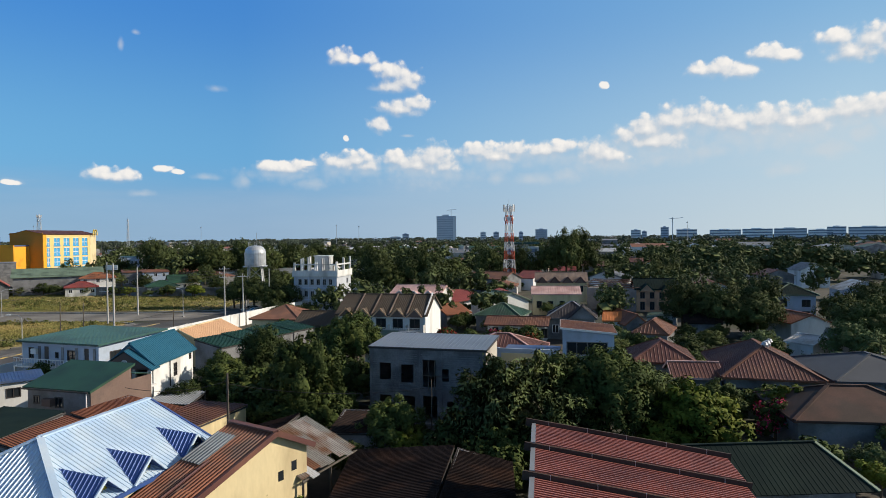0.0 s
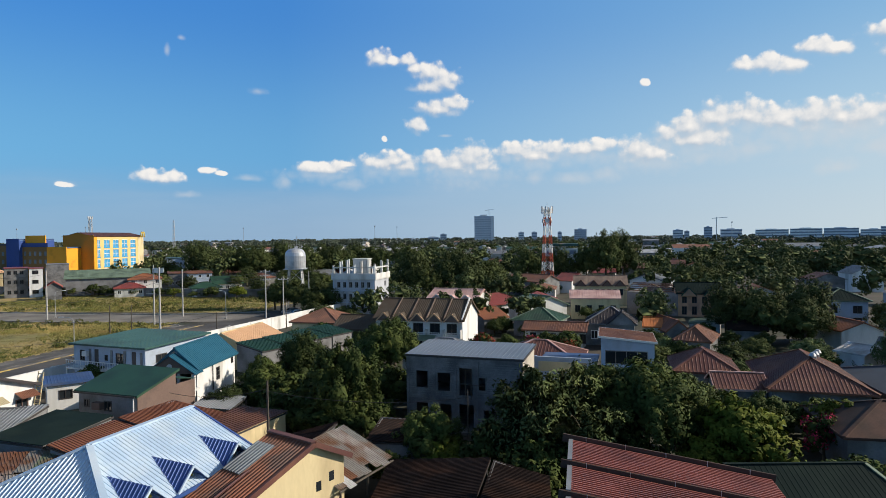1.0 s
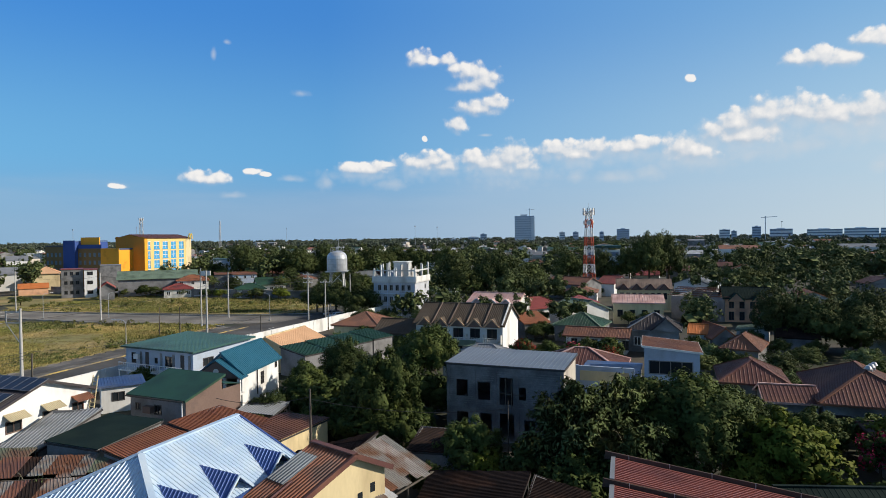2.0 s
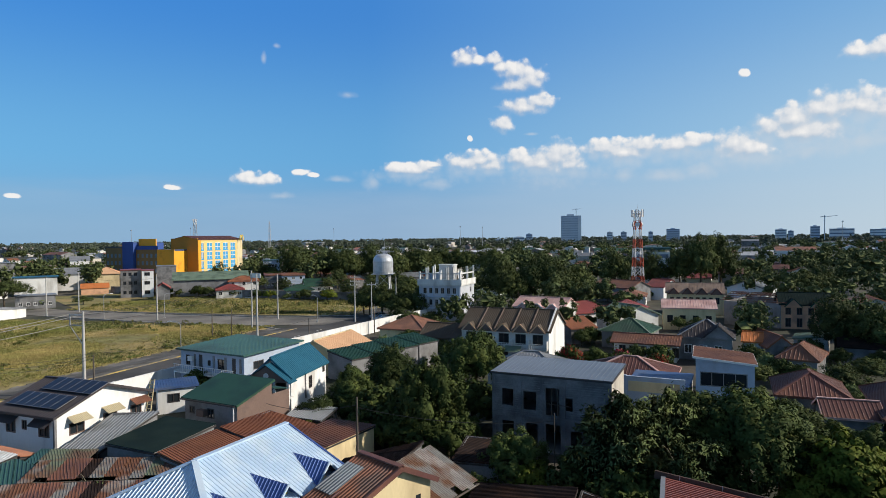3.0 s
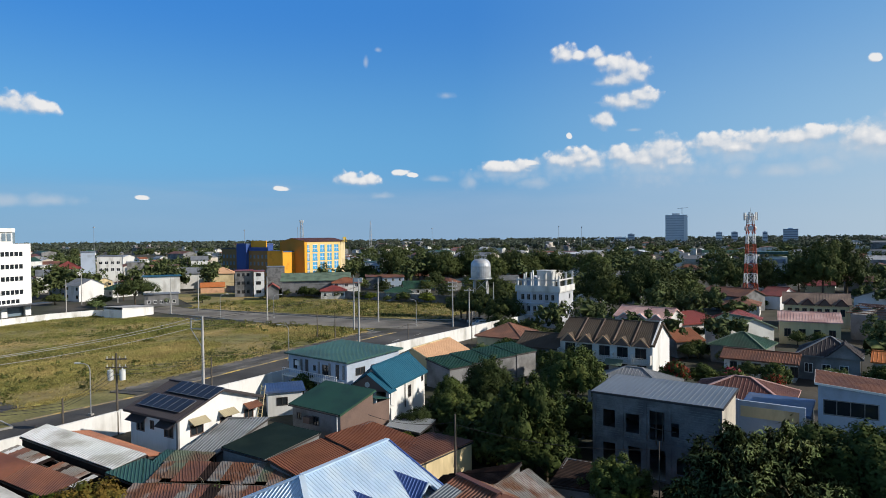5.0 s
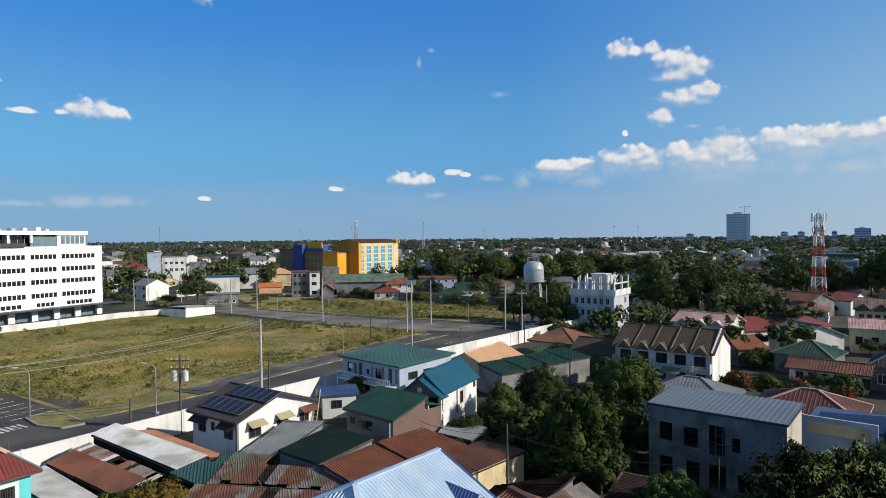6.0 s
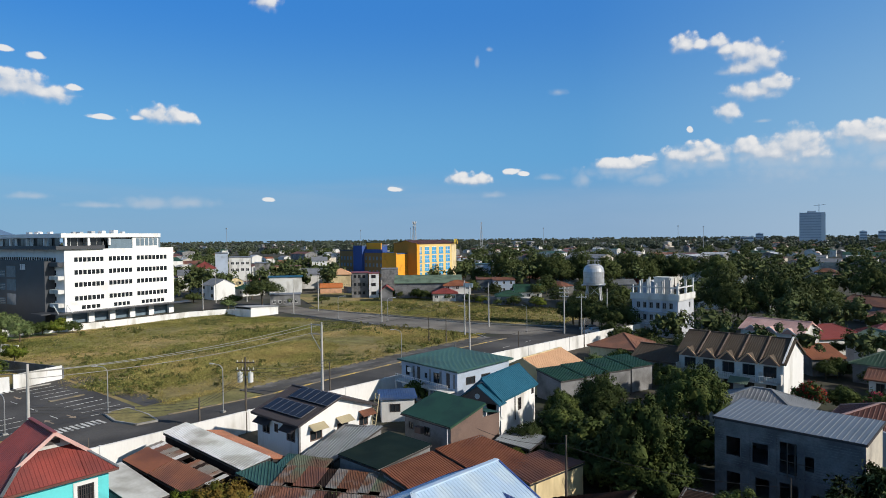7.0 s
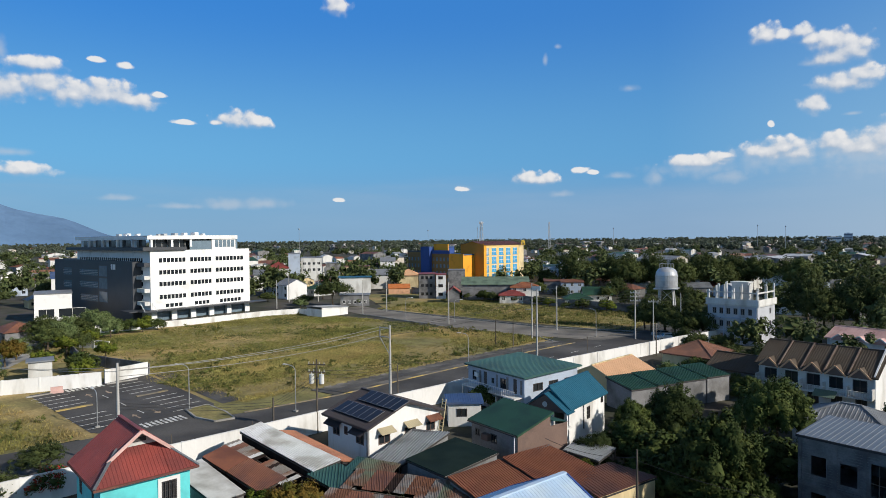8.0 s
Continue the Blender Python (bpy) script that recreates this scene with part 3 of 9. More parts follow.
    for p in planes:
        bm = bmesh.new()
        sheet(bm, p, pitch, 0.05, 0.05, rib)
        first = first or part("roof_slope", bm, mat, parent)
        if bm.is_valid:
            part("roof_slope", bm, mat, parent)
    for a, b in ridges if fascia else ():
        bm = bmesh.new()
        beam(bm, Vector(a) + Vector((0, 0, 0.03)), Vector(b) + Vector((0, 0, 0.03)), 0.28, 0.1)
        part("ridge_cap", bm, trim, parent)
    if fascia:
        for a, b in fasc:
            bm = bmesh.new()
            dz = Vector((0, 0, -fascia / 2))
            beam(bm, Vector(a) + dz, Vector(b) + dz, 0.06, fascia)
            part("fascia", bm, trim, parent)
    if ends and wall_mat:
        for a, b, c in ends:
            bm = bmesh.new()
            gable_end(bm, a, b, c, 0.12)
            part("gable", bm, wall_mat, parent)
    return first


def block(parent, w, d, h, wall_mat, holes=None, z0=0.0, frame_mat=None, glass_mat=None, th=0.16, bars=1, at=None, rows=0):
    """Four walls with openings and windows."""
    holes = holes or {}
    for key, m in faces_of(w, d).items():
        m = m if at is None else at @ m
        length = w if key in "fb" else d
        inset = 0 if key in "fb" else th
        hs = holes.get(key, [])
        bm = bmesh.new()
        plate(bm, inset, length - inset, z0, h, 0, th, hs)
        wall = part("wall", bm, wall_mat, parent, at=m)
        for o in hs:
            kind = o[4] if len(o) > 4 else "w"
            if kind == "w":
                window(wall, None, o, frame_mat or TRIM, glass_mat or GLASS, bars, rows=rows)
            elif kind == "d":
                part("door", cubed(o[0] + 0.03, 0.04, o[2], o[1] - 0.03, 0.1, o[3] - 0.03), DARKTRIM, wall)


def house(name, x, y, rz, w, d, h, label, walls, roof, holes=None, category="house", z=0.0, frame_mat=None, glass_mat=None, bars=1, group="", rows=0, fascia=0.2):
    """roof: (kind, rise, overhang, material, rib pitch[, trim])."""
    t = thing(name, x, y, z, rz, label, category, group)
    block(t, w, d, h, walls, holes, 0.0, frame_mat, glass_mat, bars=bars, rows=rows)
    part("floor_slab", cubed(-w / 2 + 0.2, -d / 2 + 0.2, 0.0, w / 2 - 0.2, d / 2 - 0.2, 0.12), CONCRETE, t)
    if roof:
        kind, rise, ov, mat, pitch = roof[:5]
        roof_on(t, kind, w, d, h, rise, ov, mat, pitch, roof[5] if len(roof) > 5 else None, walls, fascia)
    return t


def row_of(n, length, v0, v1, ww, margin=0.8, kind="w"):
    """n equal windows along a wall."""
    gap = (length - 2 * margin - n * ww) / max(1, n - 1) if n > 1 else 0
    first = margin if n > 1 else (length - ww) / 2
    return [(first + i * (ww + gap), first + i * (ww + gap) + ww, v0, v1, kind) for i in range(n)]



# ---- ground, roads, walls ----
def flat_poly(name, pts, z, mat, label, category, kind="structure", th=0.0):
    bm = bmesh.new()
    if th:
        slab(bm, [(x, y, z) for x, y in pts], th)
    else:
        f = bm.faces.new([bm.verts.new((x, y, z)) for x, y in pts])
        f.normal_update()
        if f.normal.z < 0:
            f.normal_flip()
    me = mesh_of(name, bm, mat)
    return tagged(new(name, me), label, category, "", kind)


def ground_sheet():
    """One sheet to the horizon, gently uneven far off."""
    bm = bmesh.new()
    rings, n = [0, 60, 120, 200, 320, 500, 800, 1300, 2100, 3200, 4700], 48
    last = None
    for r in rings:
        ring = [bm.verts.new((r * math.cos(2 * math.pi * i / n), 100 + r * math.sin(2 * math.pi * i / n), -0.02)) for i in range(n)] if r else [bm.verts.new((0, 100, -0.02))]
        if last:
            for i in range(n):
                j = (i + 1) % n
                if len(last) == 1:
                    bm.faces.new((last[0], ring[i], ring[j]))
                else:
                    bm.faces.new((last[i], ring[i], ring[j], last[j]))
        last = ring
    tagged(new("ground", mesh_of("ground", bm, EARTH)), "bare earth and scrub ground of the town", "ground", "", "structure")


ground_sheet()
FAR_KERB = [(-86, -8), (-79.2, 26), (-75.5, 40), (-71.0, 52), (-67.2, 65.5), (-65.6, 79.3), (-63.4, 94.4), (-61.0, 110), (-57.5, 127)]
WALL_LINE = [(-66, 2), (-59.3, 36), (-56.3, 52), (-47.4, 94), (-37.0, 131.7), (-30.3, 151)]
flat_poly("field", [(-155, 36), (-105, 34), (-76, 34), (-70, 52), (-60, 127), (-134, 133), (-152, 131), (-156, 110), (-163, 78)], 0.012, GRASS, "dry overgrown grass of the vacant lot", "field")
flat_poly("verge", [(-79.4, 20), (-77.5, 35.4), (-106, 39), (-140, 36), (-140, -40), (-85.5, -40)], 0.02, GRASS, "dry grass verge beside the car park", "field")
flat_poly("back_field", [(-60, 149), (-134, 153), (-180, 190), (-150, 228), (-60, 205), (-44, 185)], 0.02, GRASS, "rough grass behind the cross street", "field")
flat_poly("road", FAR_KERB + [(-55, 136), (-50, 160), (-40, 164)] + [(x - 1.2, y) for x, y in WALL_LINE[::-1]], 0.04, ASPHALT, "worn grey asphalt street along the wall", "road")
flat_poly("cross_street", [(-54, 133), (-68, 131), (-96, 132.5), (-136, 141), (-150, 146), (-150, 158), (-137, 152.5), (-105, 148), (-74, 144.5), (-50, 147)], 0.055, DUSTROAD, "worn grey cross street to the gate", "road")
flat_poly("car_park", [(-73.5, 38), (-79, 36), (-106, 39.5), (-105.3, 57.5), (-78.5, 52.5), (-72.5, 48)], 0.05, ASPHALT, "dark asphalt car park with painted stalls", "car park")


def strip(name, pts, width, h, mat, label, category="kerb", z=0.0, dash=0.0):
    """A raised band along a line."""
    bm = bmesh.new()
    for (x0, y0), (x1, y1) in zip(pts, pts[1:]):
        a, b = Vector((x0, y0, z + h / 2)), Vector((x1, y1, z + h / 2))
        if dash:
            n = max(1, round((b - a).length / dash))
            for i in range(n):
                beam(bm, a.lerp(b, i / n), a.lerp(b, (i + 0.55) / n), width, h)
        else:
            beam(bm, a, b, width, h)
    return tagged(new(name, mesh_of(name, bm, mat)), label, category, "", "structure")


def shift(pts, dx, dy=0.0):
    return [(x + dx, y + dy) for x, y in pts]


strip("kerb", FAR_KERB[3:], 0.22, 0.18, YELLOWLINE, "yellow painted concrete kerb along the street")
strip("kerb", FAR_KERB[:2], 0.28, 0.2, WHITELINE, "pale concrete kerb along the street")
flat_poly("pavement", FAR_KERB[4:] + [(x - 5.5, y) for x, y in FAR_KERB[:3:-1]], 0.1, PAVING, "weathered concrete pavement beside the kerb", "pavement", th=0.14)
strip("lane_strip", shift(FAR_KERB[4:], -2.6), 1.5, 0.02, ASPHALT, "dark patched strip of the pavement", "pavement", 0.12)
strip("kerb", shift(FAR_KERB[4:], -5.6), 0.16, 0.2, PAVING, "grey inner kerb beside the grass", dash=2.2)
strip("kerb", [(-62, 126), (-68, 130.4), (-96, 132.2), (-134, 140.5)], 0.28, 0.2, CONCRETE, "pale concrete kerb of the cross street")
strip("kerb", [(-52, 150), (-74, 145.2), (-105, 148.8), (-136, 153)], 0.28, 0.2, CONCRETE, "pale concrete kerb of the cross street")


def perimeter_wall(name, pts, h, th, mat, label, bay=0.0, post_mat=None):
    t = thing(name, *pts[0], 0, 0, label, "wall", kind="structure")
    o = Vector((*pts[0], 0))
    for p, q in zip(pts, pts[1:]):
        a, b = Vector((*p, 0)) - o, Vector((*q, 0)) - o
        n = max(1, round((b - a).length / bay)) if bay else 1
        d = (b - a)
        rz = math.degrees(math.atan2(d.y, d.x))
        step = d.length / n
        for i in range(n):
            bm = bmesh.new()
            box(bm, 0.0, -th / 2, 0, step - 0.02, th / 2, h)
            box(bm, 0.0, -th / 2 - 0.03, h, step - 0.02, th / 2 + 0.03, h + 0.07)
            part("panel", bm, mat, t, at=pose(*(a + d * (i / n)), 0, 0, rz))
            part("post", cubed(-0.12, -th / 2 - 0.05, 0, 0.12, th / 2 + 0.05, h + 0.12), post_mat or mat, t, at=pose(*(a + d * (i / n)), 0, 0, rz))
    return t


perimeter_wall("wall_street", WALL_LINE, 2.5, 0.18, WHITEWALL, "white painted concrete wall along the street", 7.0)
perimeter_wall("wall_office", [(-163.5, 76), (-157.4, 97), (-155.2, 121), (-151, 131), (-139, 130)], 1.6, 0.14, WHITEWALL, "white panelled wall in front of the office", 3.0)
perimeter_wall("wall_corner", [(-163.5, 76), (-145, 64), (-136, 66)], 1.8, 0.14, WHITEWALL, "white low wall with a corner", 4.0)
perimeter_wall("wall_grey", [(-140, 60), (-126, 55.5), (-105.2, 57.8)], 1.9, 0.14, GREYWALL, "dark grey block wall beside the grass", 4.0)
perimeter_wall("fence_sheet", [(-104.5, 50), (-105.1, 57.5)], 2.2, 0.08, WHITEWALL, "white corrugated sheet fence of the car park", 2.5)
perimeter_wall("fence_sheet", [(-112, 33), (-106.1, 43.6), (-103.4, 48.9)], 2.2, 0.08, WHITEWALL, "white corrugated sheet fence of the car park", 2.5)
perimeter_wall("wall_back", [(-166, 205), (-118, 196), (-92, 190), (-64, 186), (-46, 180), (-44, 172)], 2.6, 0.16, GREYWALL, "grey block wall behind the rough grass", 6.0)
perimeter_wall("wall_corner", [(-44, 172), (-30, 166)], 2.4, 0.16, OFFWHITE, "pale block wall behind the street", 6.0)


def car_park_marks():
    o, ux = Vector((-75.6, 43.6, 0.06)), Vector((-28.6, 3.0, 0)).normalized()
    uy = Vector((-ux.y, ux.x, 0))          # towards the south stalls
    if uy.y > 0:
        uy = -uy

    def mark(name, pairs, w, mat, label):
        bm = bmesh.new()
        for (a0, b0), (a1, b1) in pairs:
            beam(bm, o + ux * a0 + uy * b0, o + ux * a1 + uy * b1, w, 0.012)
        tagged(new(name, mesh_of(name, bm, mat)), label, "marking", "", "structure")

    for side, reach in ((1, 5.0), (-1, 5.0)):
        for i in range(10):
            if i in (4, 5) and side == 1 or i == 5:
                continue
            a = 4.2 + i * 2.45
            mark("stall_line", [((a, side * 2.9), (a, side * (2.9 + reach)))], 0.13, WHITELINE, "white painted stall line")
        a = 4.2 + 5 * 2.45
        b = bmesh.new()
        beam(b, o + ux * a + uy * side * 3.0 + Vector((0, 0, 0.06)), o + ux * a + uy * side * 7.6 + Vector((0, 0, 0.06)), 0.5, 0.16)
        tagged(new("stall_kerb", mesh_of("stall_kerb", b, YELLOWLINE)), "yellow painted divider between stalls", "kerb", "", "structure")
        b = bmesh.new()
        beam(b, o + ux * 28.4 + uy * side * 3.2 + Vector((0, 0, 0.06)), o + ux * 28.4 + uy * side * 8.0 + Vector((0, 0, 0.06)), 0.4, 0.16)
        tagged(new("stall_kerb", mesh_of("stall_kerb", b, CONCRETE)), "pale concrete kerb at the end of the stalls", "kerb", "", "structure")
    for a in (0.6, 28.6):
        for i in range(9):
            b = -2.5 + i * 0.62
            mark("zebra_bar", [((a - 1.1, b), (a + 1.1, b))], 0.34, WHITELINE, "white zebra crossing bar")
    for a in (6.5, 12.5, 19.0):
        mark("lane_dash", [((a, 0), (a + 2.2, 0))], 0.15, WHITELINE, "white lane dash")
    for a, b, s in ((5.5, 1.3, 1), (6.2, -1.4, -1), (22.5, 1.3, 1), (23.0, -1.4, -1)):
        bm = bmesh.new()
        beam(bm, o + ux * (a - s * 1.0) + uy * b, o + ux * (a + s * 0.5) + uy * b, 0.22, 0.012)
        tip = [o + ux * (a + s * 1.5) + uy * b, o + ux * (a + s * 0.5) + uy * (b + 0.45), o + ux * (a + s * 0.5) + uy * (b - 0.45)]
        slab(bm, [p + Vector((0, 0, 0.006)) for p in tip], 0.012)
        tagged(new("lane_arrow", mesh_of("lane_arrow", bm, surf("arrow_paint", (0.45, 0.33, 0.22), 0.8, dirt=(0.2, 0.17, 0.14)))), "faded painted lane arrow", "marking", "", "structure")


car_park_marks()
flat_poly("path", [(-104.5, 58.0), (-77.5, 53.2), (-77.3, 56.2), (-104.2, 61.2)], 0.045, ASPHALT, "narrow dark asphalt path beside the car park", "path")
flat_poly("kerb_island", [(-78.6, 48.2), (-74, 46.8), (-70.4, 47.2), (-69.6, 49.5), (-73, 50.6), (-78.4, 51.4)], 0.22, GRASS, "grass island with a pale kerb", "kerb", th=0.24)
strip("kerb", [(-78.6, 48.2), (-74, 46.8), (-70.4, 47.2), (-69.6, 49.5), (-73, 50.6), (-78.4, 51.4), (-78.6, 48.2)], 0.22, 0.26, CONCRETE, "pale concrete kerb round the grass island")
for k in range(9):
    bm = bmesh.new()
    a = Vector((-62.5 + k * 1.32, 57 + k * 8.4, 0.05))
    beam(bm, a, a + Vector((0.35, 2.6, 0)), 0.15, 0.012)
    tagged(new("lane_dash", mesh_of("lane_dash", bm, WHITELINE)), "white lane dash on the street", "marking", "", "structure")



# ---- houses near the camera ----
def at_corners(fl, fr):
    """Middle of a front line, its turn and its length."""
    dx, dy = fr[0] - fl[0], fr[1] - fl[1]
    return (fl[0] + fr[0]) / 2, (fl[1] + fr[1]) / 2, math.degrees(math.atan2(dy, dx)), math.hypot(dx, dy)


def front_house(name, fl, fr, d, h, label, walls, roof, holes=None, **kw):
    """A house whose front eave line runs from fl to fr; the walls stand in by the roof's overhang."""
    mx, my, rz, w = at_corners(fl, fr)
    ov = roof[2] if roof else 0
    a = radians(rz + 90)
    return house(name, mx + math.cos(a) * d / 2, my + math.sin(a) * d / 2, rz, w - 2 * ov, d - 2 * ov, h, label, walls, roof, holes, **kw)


def canopy(name, corners, mat, label, pitch=0.3, category="shed roof", wall=None, post=True, group=""):
    """A roof plane over posts and back walls, given by its four corners (x, y, z), in order round."""
    o = Vector((sum(c[0] for c in corners) / 4, sum(c[1] for c in corners) / 4, 0))
    t = thing(name, o.x, o.y, 0, 0, label, category, group)
    loc = [Vector(c) - o for c in corners]
    bm = bmesh.new()
    sheet(bm, loc, pitch, 0.04, 0.05, 0.05)
    part("roof_slope", bm, mat, t)
    for a, b in zip(loc, loc[1:] + loc[:1]):
        bm = bmesh.new()
        dz = Vector((0, 0, -0.14))
        beam(bm, a * 0.99 + dz, b * 0.99 + dz, 0.06, 0.12)
        part("edge_board", bm, DARKTRIM, t)
    for a, b in zip(loc, loc[1:] + loc[:1]):
        a2, b2 = a * 0.95, b * 0.95
        bm = bmesh.new()
        if wall:
            v = [bm.verts.new(p) for p in (Vector((a2.x, a2.y, 0)), Vector((b2.x, b2.y, 0)), Vector((b2.x, b2.y, b.z - 0.12)), Vector((a2.x, a2.y, a.z - 0.12)))]
            inner = [bm.verts.new(p.co - Vector((p.co.x, p.co.y, 0)).normalized() * 0.12) for p in v]
            bm.faces.new(v), bm.faces.new(inner[::-1])
            for i in range(4):
                j = (i + 1) % 4
                bm.faces.new((v[j], v[i], inner[i], inner[j]))
            part("wall", bm, wall, t)
        elif post:
            box(bm, a2.x - 0.06, a2.y - 0.06, 0, a2.x + 0.06, a2.y + 0.06, a.z - 0.1)
            part("post", bm, WOODPOLE, t)
        else:
            bm.free()
    return t


def sea_green_house():
    t = front_house("two_storey_house", (-50.2, 73.6), (-38.4, 69.7), 10.6, 5.4, "pale blue two-storey house under a sea-green metal roof", PALEBLUE,
                    ("sf", 0.35, 0.45, R_TEALGREEN, 0.5),
                    {"f": [(1.0, 1.8, 3.3, 4.6), (3.4, 4.1, 2.9, 4.8, "d"), (5.1, 5.6, 3.5, 4.2), (6.9, 8.4, 3.1, 4.5), (9.4, 10.1, 2.9, 4.8, "d"), (2, 3.4, 0.9, 2.1), (7, 8.4, 0.9, 2.1)],
                     "r": [(1.5, 3.2, 3.3, 4.3), (4.3, 6.0, 3.3, 4.3), (7.2, 8.8, 3.3, 4.3)]}, frame_mat=DARKTRIM)
    part("balcony_slab", cubed(-5.4, -6.3, 2.55, 5.4, -4.9, 2.72), OFFWHITE, t)
    for i in range(28):
        part("baluster", cubed(-5.35 + i * 0.395, -6.26, 2.72, -5.31 + i * 0.395, -6.22, 3.55), TRIM, t)
    part("handrail", cubed(-5.4, -6.29, 3.55, 5.4, -6.2, 3.62), TRIM, t)
    for x in (-5.3, -1.8, 1.8, 5.3):
        part("balcony_post", cubed(x - 0.1, -6.25, 0, x + 0.1, -6.05, 2.55), OFFWHITE, t)
    bm = bmesh.new()
    box(bm, -4.0, -5.25, 3.9, -3.2, -4.9, 4.5)
    part("air_conditioner", bm, TRIM, t)
    for x in (-3.2, 0.3, 2.4, 5.0):
        part("curtain_panel", cubed(x, -4.93, 3.0, x + 0.35, -4.88, 4.8), GREYWALL, t)


def teal_house():
    t = front_house("teal_roof_house", (-33.9, 62.6), (-28.8, 62.4), 9.6, 4.8, "white two-storey house with a glossy teal gable roof", WHITEWALL,
                    ("gy", 1.9, 0.3, R_TEAL, 0.35), {"f": [(0.5, 3.9, 2.7, 4.5, "o"), (2.6, 3.5, 0.0, 2.1, "d"), (0.6, 1.8, 0.9, 2.1)], "r": [(4.3, 5.1, 2.4, 3.8), (8.0, 8.6, 3.5, 4.2)]}, frame_mat=DARKTRIM, rows=2)
    # porch gable in front, a little lower than the main roof
    bm = bmesh.new()
    sheet(bm, [(2.85, -5.9, 4.25), (2.85, -4.2, 4.25), (0, -4.2, 6.15), (0, -5.9, 6.15)], 0.35)
    part("porch_slope", bm, R_TEAL, t)
    bm = bmesh.new()
    sheet(bm, [(-2.85, -4.2, 4.25), (-2.85, -5.9, 4.25), (0, -5.9, 6.15), (0, -4.2, 6.15)], 0.35)
    part("porch_slope", bm, R_TEAL, t)
    bm = bmesh.new()
    gable_end(bm, (-2.6, -5.75, 4.3), (2.6, -5.75, 4.3), (0, -5.75, 6.0), 0.1)
    # brown darkens this gable to paint in its shade
    part("porch_gable", bm, BROWNWALL, t)
    bm = bmesh.new()
    tube(bm, (0, -5.8, 4.95), (0, -5.74, 4.95), 0.3, n=14)
    part("round_vent", bm, OFFWHITE, t)
    for x in (-2.5, -0.9, 0.9, 2.5):
        part("column", cubed(x - 0.13, -5.75, 0, x + 0.13, -5.5, 4.3), OFFWHITE, t)
    part("porch_floor", cubed(-2.6, -5.8, 2.5, 2.6, -4.6, 2.68), OFFWHITE, t)
    for i in range(14):
        part("baluster", cubed(-2.4 + i * 0.36, -5.7, 2.68, -2.36 + i * 0.36, -5.66, 3.5), DARKTRIM, t)
    part("handrail", cubed(-2.5, -5.73, 3.5, 2.5, -5.63, 3.57), DARKTRIM, t)
    bm = bmesh.new()
    tube(bm, (2.36, -1.2, 1.6), (2.36, -1.2, 4.5), 0.06)
    part("downpipe", bm, DARKTRIM, t)


def green_house():
    t = front_house("green_roof_house", (-35.6, 52.9), (-28.8, 50.9), 4.9, 4.75, "small dark-rendered house with a green mono-pitch metal roof", GREYWALL,
                    ("sf", 1.35, 0.25, R_GREEN, 0.0), {"f": [(0.6, 1.3, 3.3, 4.0), (2.9, 3.8, 3.1, 4.0)]}, frame_mat=DARKTRIM)
    part("side_wall", cubed(3.31, -2.2, 0, 3.36, 4.6, 4.7), BROWNWALL, t, "brown rendered side wall")
    bm = bmesh.new()
    gable_end(bm, (3.35, -2.2, 4.7), (3.35, 2.2, 4.7), (3.35, 2.2, 6.0), 0.04)
    part("side_gable", bm, BROWNWALL, t)
    bm = bmesh.new()
    sheet(bm, [(-1.5, 2.5, 5.2), (3.4, 2.5, 5.2), (3.4, 4.7, 4.75), (-1.5, 4.7, 4.75)], 0)
    part("rear_slope", bm, R_GREEN, t)
    part("gutter", cubed(-3.5, -2.62, 4.55, 3.4, -2.48, 4.67), DARKTRIM, t)
    bm = bmesh.new()
    tube(bm, (3.2, -2.5, 0.2), (3.2, -2.5, 4.5), 0.06)
    part("downpipe", bm, TRIM, t)
    bm = bmesh.new()
    box(bm, -1.2, -2.75, 3.3, -0.3, -2.25, 3.9)
    part("air_conditioner", bm, BROWNWALL, t)


